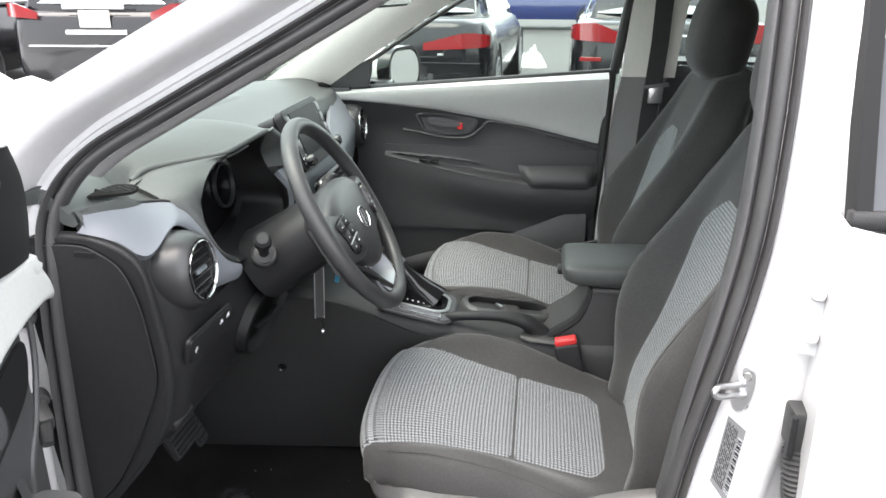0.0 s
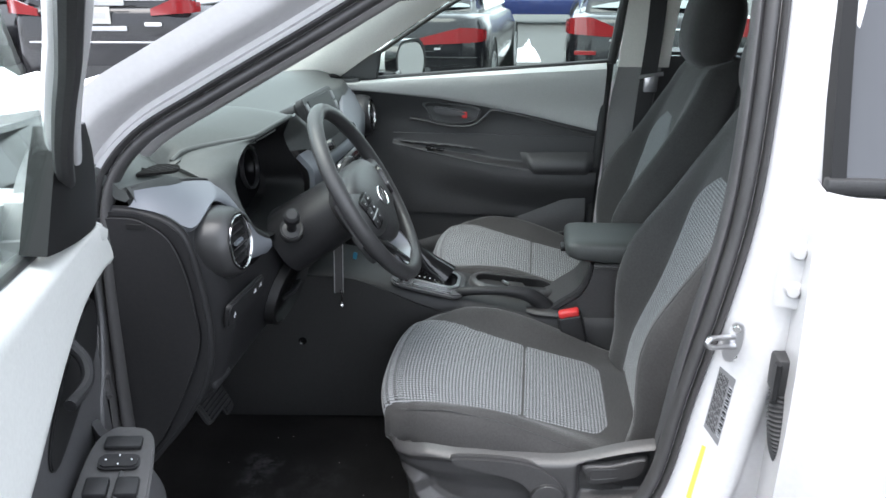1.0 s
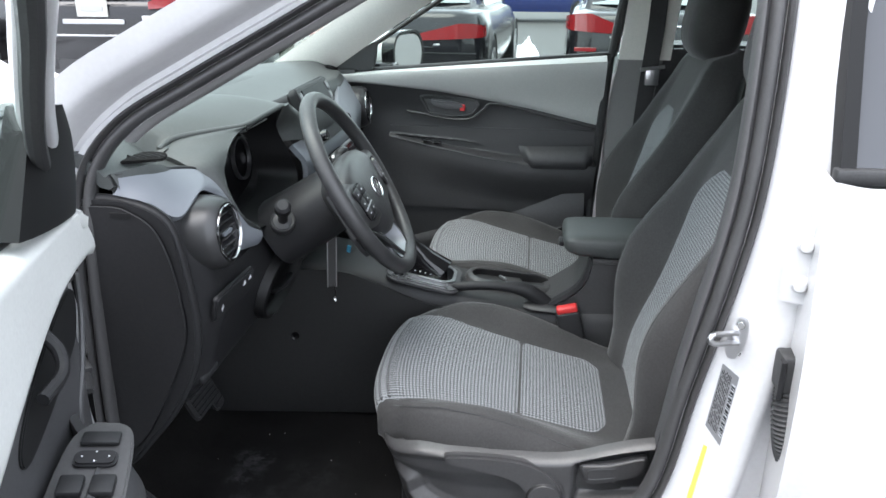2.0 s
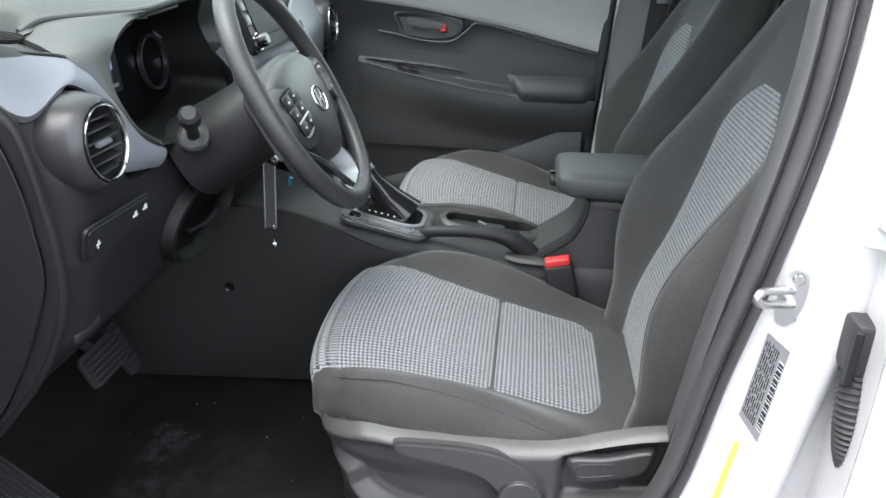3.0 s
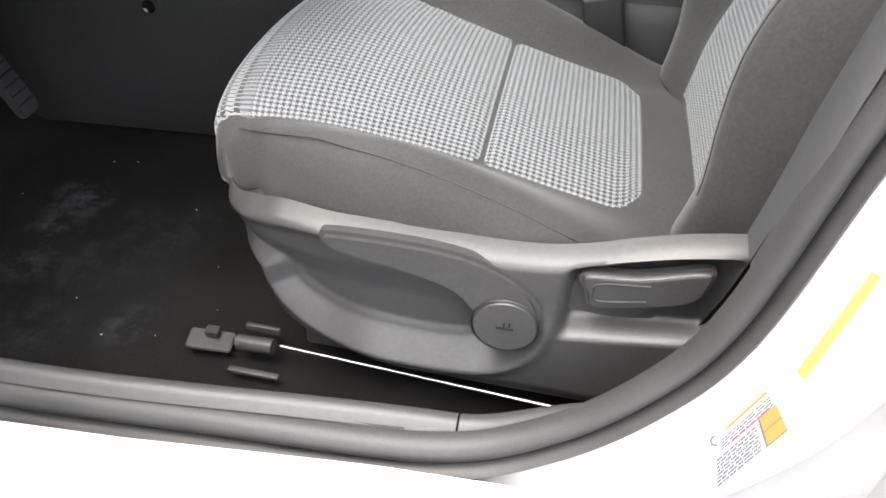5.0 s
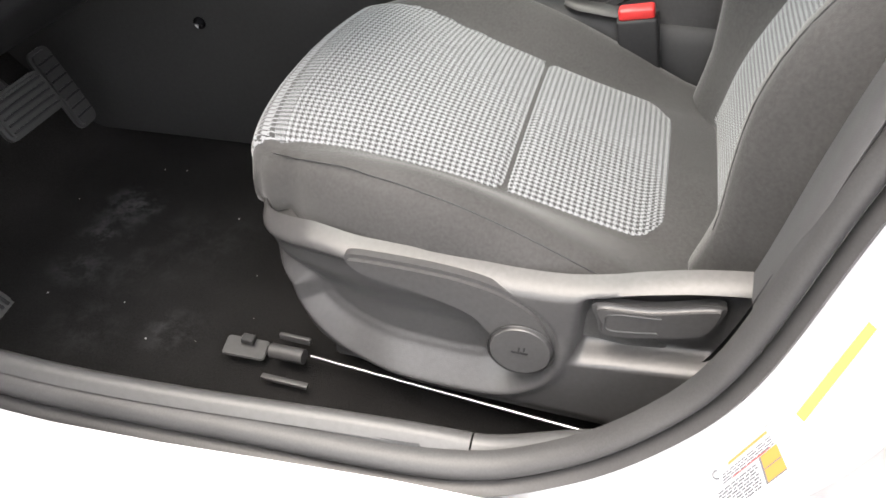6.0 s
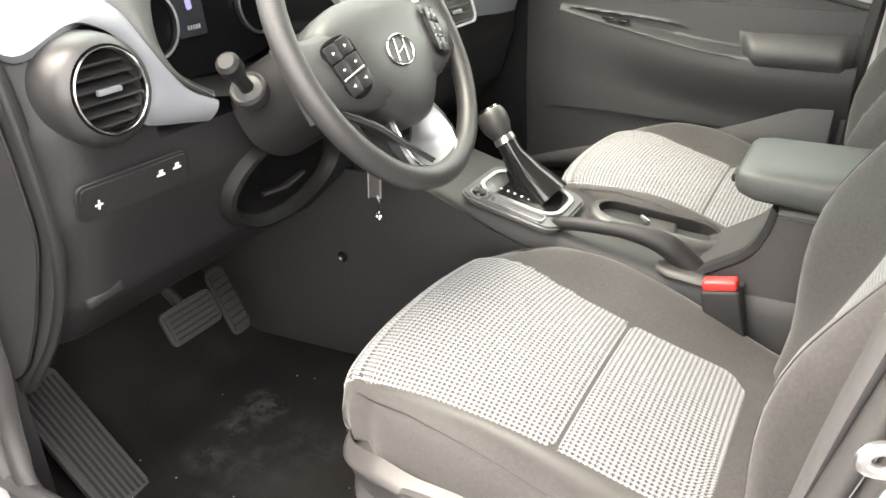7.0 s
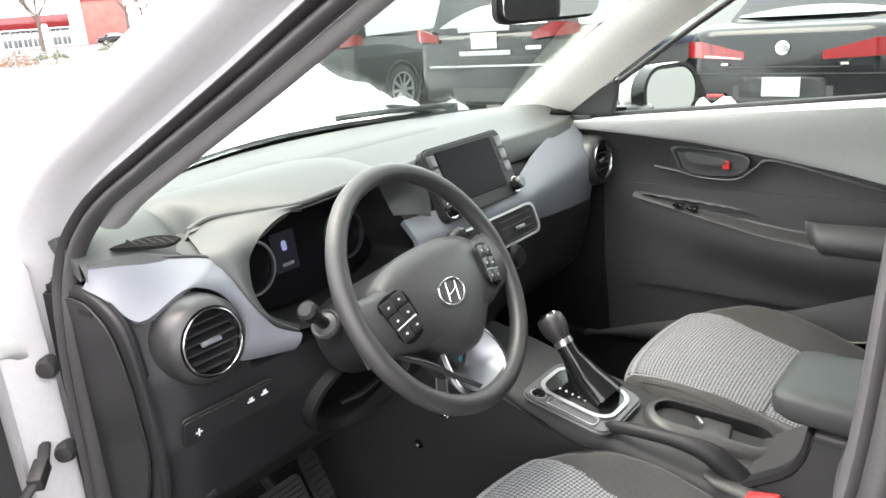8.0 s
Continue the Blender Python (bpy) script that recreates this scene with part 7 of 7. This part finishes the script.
        for y in (0.95, length - 0.95):
            wh = part("wheel", lathe([(0.0, -0.10), (0.20, -0.10), (0.23, -0.11), (0.32, -0.11), (0.338, -0.08), (0.34, 0.0), (0.338, 0.08), (0.32, 0.11), (0.235, 0.11), (0.225, 0.09), (0.0, 0.085)], facing((s * (w - 0.11), y, 0.34), (s, 0, 0)), 32), tyre, car, "black tyre")
            part("rim", join(*[box(0.04, 0.215, -0.018, 0.018, 0.09, 0.112, 0.004, 1, facing((s * (w - 0.11), y, 0.34), (s, 0, 0)) @ pose(0, 0, 0, 0, 0, 36 * k)) for k in range(10)], lathe([(0.215, 0.09), (0.215, 0.118), (0.235, 0.118), (0.235, 0.09)], facing((s * (w - 0.11), y, 0.34), (s, 0, 0)), 32), lathe([(0, 0.115), (0.05, 0.11), (0.055, 0.09)], facing((s * (w - 0.11), y, 0.34), (s, 0, 0)), 20)), alloy, wh, "alloy rim")
            part("wheel_arch", lathe([(0.37, 0.10), (0.37, 0.116), (0.355, 0.118), (0.34, 0.10)], facing((s * (w - 0.11), y, 0.36), (s, 0, 0)), 32), rubber, car)
    part("bumper_lower", sheet(lambda u, v: (u * w * 0.84, rear_y(u * w) - 0.006, lerp(0.36, 0.50, v)), steps(-1, 1, 15), steps(0, 1, 4), 0.03), rubber, car, "black lower bumper")
    return car


def on_rear(car, name, x, z, w, h, material, label="", r=0.004, y=-0.02, d=0.012):
    return part(name, plate(rounded(w, h, r), d, facing((x, y + d, z), (0, -1, 0)), 0.002, 1), material, car, label)


# dark saloon with a round emblem
VW = pose(-1.71, 5.7, 0, 0, 0, -3)
cc_car = parked_car("black saloon car with red tail lamps, parked on asphalt", black_paint, 4.8, 1.86, 1.42, "saloon", VW, (0.34, 0.98, 0.716, 0.875))
part("boot_lid_line", join(box(-0.44, 0.44, -0.014, 0.01, 0.651, 0.659, 0.002), box(-0.86, 0.86, -0.012, 0.01, 0.597, 0.604, 0.002), *[tube([(q * 0.44, -0.006, 0.655), (q * 0.50, -0.004, 0.70), (q * 0.53, -0.004, 0.716)], 0.005, 6) for q in (-1, 1)]), rubber, cc_car, "dark panel gaps")
part("emblem", lathe([(0.048, 0), (0.056, 0.004), (0.056, 0.01), (0.046, 0.012), (0.046, 0.004), (0, 0.004)], facing((0, -0.012, 0.812), (0, -1, 0)), 32), chrome, cc_car, "round chrome emblem")
part("emblem_bars", join(box(-0.006, 0.006, -0.04, 0.04, 0.004, 0.010, 0, 1, pose(-0.018, 0, 0, 0, 0, 20)), box(-0.006, 0.006, -0.04, 0.04, 0.004, 0.010, 0, 1, pose(0.018, 0, 0, 0, 0, -20))), chrome, cc_car).matrix_local = facing((0, -0.012, 0.812), (0, -1, 0))
on_rear(cc_car, "plate_recess", 0.0, 0.482, 0.70, 0.17, gloss_black, "black plate recess", 0.04, -0.012, 0.008)
npl = on_rear(cc_car, "number_plate", 0.0, 0.492, 0.31, 0.16, plate_white, "white number plate")
part("plate_bars", box(-0.11, 0.11, -0.026, -0.021, 0.477, 0.517, 0.0), label_grey, npl)
on_rear(cc_car, "badge", -0.48, 0.680, 0.06, 0.018, satin_metal, "small chrome badge", y=-0.022)
on_rear(cc_car, "badge", 0.48, 0.680, 0.06, 0.018, satin_metal, "small chrome badge", y=-0.022)
on_rear(cc_car, "reflector", 0.55, 0.41, 0.16, 0.035, lamp_red, "red reflector", y=-0.03)
on_rear(cc_car, "reflector", -0.55, 0.41, 0.16, 0.035, lamp_red, "red reflector", y=-0.03)
# dark saloon beside it
passat = parked_car("dark grey saloon car with red tail lamps", black_paint, 4.85, 1.83, 1.45, "saloon", pose(0.89, 5.6, 0, 0, 0, -3), (0.42, 0.985, 0.80, 0.98))
on_rear(passat, "badge", -0.42, 0.775, 0.17, 0.02, satin_metal, "chrome model badge", y=-0.022)
on_rear(passat, "reflector", -0.72, 0.66, 0.20, 0.035, lamp_red, "red reflector", y=-0.02)
part("chrome_strip", box(-0.46, 0.46, -0.016, -0.006, 0.865, 0.885, 0.002), chrome, passat, "chrome boot strip")
# large dark off-roader
qx = parked_car("large black off-road car with chrome tailgate trim", black_paint, 5.0, 1.96, 1.74, "suv", pose(-4.58, 5.5, 0, 0, 0, 3), (0.58, 0.99, 0.98, 1.13))
on_rear(qx, "chrome_bar", 0, 1.10, 0.62, 0.05, car_chrome, "chrome tailgate bar", 0.01)
on_rear(qx, "chrome_bar", 0, 0.86, 0.62, 0.045, car_chrome, "chrome tailgate bar", 0.01)
on_rear(qx, "chrome_strip", 0, 0.73, 1.4, 0.018, car_chrome, "chrome bumper strip", 0.004, -0.03)
qpl = on_rear(qx, "number_plate", 0.0, 0.985, 0.31, 0.16, plate_white, "white number plate")
part("plate_bars", box(-0.11, 0.11, -0.026, -0.021, 0.96, 1.01, 0.0), label_grey, qpl)
part("emblem", lathe([(0.04, 0), (0.055, 0.004), (0.055, 0.01), (0.04, 0.012)], facing((0, -0.02, 1.18), (0, -1, 0)) @ Matrix.Diagonal((1.5, 0.9, 1, 1)), 32), chrome, qx, "oval chrome emblem")
on_rear(qx, "badge", 0.58, 0.90, 0.17, 0.035, satin_metal, "chrome model badge", y=-0.03)
# another dark car beyond it
parked_car("black off-road car beside the others", black_paint, 4.8, 1.9, 1.7, "suv", pose(-7.6, 5.6, 0, 0, 0, 3), (0.58, 0.99, 0.95, 1.12))
# blue car across the lane
parked_car("blue hatchback standing across the lane", blue_paint, 4.4, 1.8, 1.45, "suv", pose(1.95, 21.0, 0, 0, 0, 90), (0.6, 0.98, 0.85, 1.0))

# ---- distance: shop building, bare trees, far car ----
brick_red = make("dull red wall", (0.33, 0.12, 0.10), 0.8)
spread(brick_red, (0.33, 0.13, 0.11), 0.2, 1.0)
shop_white = make("pale render wall", (0.7, 0.7, 0.68), 0.8)
spread(shop_white, (0.7, 0.7, 0.68), 0.08, 0.6)
bark = make("grey bark", (0.12, 0.09, 0.075), 0.9)
spread(bark, (0.12, 0.09, 0.075), 0.3, 4.0)
shop = thing("shop_building", "long shop with white walls, red fascia and dull red wing", "building", at=pose(-127.5, 58, 0, 0, 0, 65))
part("wall", box(-45, 7.2, 0, 14, 0, 12.0), shop_white, shop, "white shop wall")
part("roof", box(-45.3, 7.5, -0.3, 14.3, 12.0, 12.4), label_grey, shop)
fascia = part("fascia", box(-5.2, 5.0, -1.4, 0, 3.0, 4.9, 0.05), lamp_red, shop, "red fascia band")
part("fascia_edge", box(-5.3, 5.1, -1.45, 0, 2.85, 3.0), shop_white, fascia)
part("wing_wall", box(7.2, 13.6, -0.6, 12.0, 0, 6.6, 0.05), brick_red, shop, "dull red wall")
part("wing_coping", box(7.1, 13.7, -0.7, 12.1, 6.6, 6.9), lamp_red, shop)
for k in range(7):
    wdw = part("window", box(-4.9 + 1.42 * k, -3.75 + 1.42 * k, -0.12, 0.0, 0.3, 2.7, 0.02), tinted, shop, "shop window")
    part("frame", join(box(-4.95 + 1.42 * k, -3.70 + 1.42 * k, -0.15, -0.121, 1.9, 2.0), box(-4.36 + 1.42 * k, -4.29 + 1.42 * k, -0.15, -0.121, 0.3, 2.7)), shop_white, wdw)
parked_car("dark saloon far across the car park", black_paint, 4.7, 1.8, 1.42, "saloon", pose(-96.5, 51, 0, 0, 0, -25), (0.52, 0.98, 0.8, 0.97))
# a white post and low shrubs in the snow
pole = thing("white_post", "plain white post standing in the snow", "post", at=pose(-53.7, 24.4, 0))
part("shaft", lathe([(0.0, 0.0), (0.20, 0.0), (0.19, 2.2), (0.12, 2.3), (0.0, 2.3)], Matrix.Identity(4), 16), shop_white, pole)
conifer = make("dark green needles", (0.06, 0.085, 0.035), 0.8)
spread(conifer, (0.06, 0.085, 0.035), 0.4, 3.0)
dry_leaf = make("brown dry leaves", (0.16, 0.09, 0.05), 0.85)
spread(dry_leaf, (0.16, 0.09, 0.05), 0.4, 3.0)


def shrub(x, y, w, h, material, label, seed):
    """A low shrub: stems and a crown of many small pointed leaves."""
    rng = random.Random(seed)
    bush = thing("shrub", label, "shrub", "shrubs in the snow", at=pose(x, y, 0.25))
    part("stems", join(*[tube([(0, 0, -0.65), (w * 0.3 * math.cos(q), w * 0.3 * math.sin(q), h * 0.6)], [0.02, 0.008], 5) for q in (0.3, 1.5, 2.8, 4.0, 5.3)]), bark, bush)
    bm = bmesh.new()
    for _ in range(420):
        q, r = rng.uniform(0, 6.283), math.sqrt(rng.random())
        c = Vector((w * 0.5 * r * math.cos(q), w * 0.5 * r * math.sin(q), h * rng.uniform(0.1, 1.0) * (1.15 - r)))
        d = Vector((rng.uniform(-1, 1), rng.uniform(-1, 1), rng.uniform(-0.2, 1))).normalized() * 0.11
        e = d.cross(Vector((rng.uniform(-1, 1), rng.uniform(-1, 1), 0.3))).normalized() * 0.025
        bm.faces.new([bm.verts.new(c - e), bm.verts.new(c + e), bm.verts.new(c + d)])
    part("leaves", bm, material, bush, kind="stuff")


shrub(-41.9, 18.8, 1.7, 0.7, conifer, "low dark green shrub poking out of snow", 1)
shrub(-50.8, 27.3, 1.9, 0.7, conifer, "low dark green shrub beside the white post", 2)
shrub(-35.6, 14.3, 1.8, 0.8, dry_leaf, "low brown shrub with dry leaves", 3)


def bare_tree(x, y, h, seed):
    rng = random.Random(seed)
    tree = thing("bare_tree", "leafless winter tree with grey branches", "tree", "bare trees", at=pose(x, y, 0))
    part("trunk", tube([(0, 0, 0), (0.03, 0.02, h * 0.2), (0.0, 0.05, h * 0.38)], [0.24, 0.20, 0.15], 10), bark, tree)
    bms = []

    def grow(p, d, length, r, level):
        q = p + d * length
        mid = p.lerp(q, 0.5) + Vector((rng.uniform(-1, 1), rng.uniform(-1, 1), rng.uniform(0, 1))) * length * 0.06
        bms.append(tube([p, mid, q], [r, r * 0.8, r * 0.6], 5))
        if level:
            for _ in range(4 if level > 1 else 3):
                nd = (d + Vector((rng.uniform(-1, 1), rng.uniform(-1, 1), rng.uniform(-0.2, 0.7))) * 0.75).normalized()
                grow(p.lerp(q, rng.uniform(0.45, 1.0)), nd, length * rng.uniform(0.5, 0.75), r * 0.55, level - 1)
    for k in range(6):
        a = 2 * math.pi * k / 6 + rng.uniform(-0.4, 0.4)
        grow(Vector((0, 0.05, h * rng.uniform(0.26, 0.38))), Vector((math.cos(a) * 0.7, math.sin(a) * 0.7, 0.9)).normalized(), h * 0.26, 0.085, 3)
    part("twig_mass", join(*bms), bark, tree, "bare branches", kind="stuff")
    return tree


bare_tree(-90, 41.0, 10.5, 1)
bare_tree(-86, 49.5, 11.0, 2)
bare_tree(-100, 60.0, 11.5, 3)
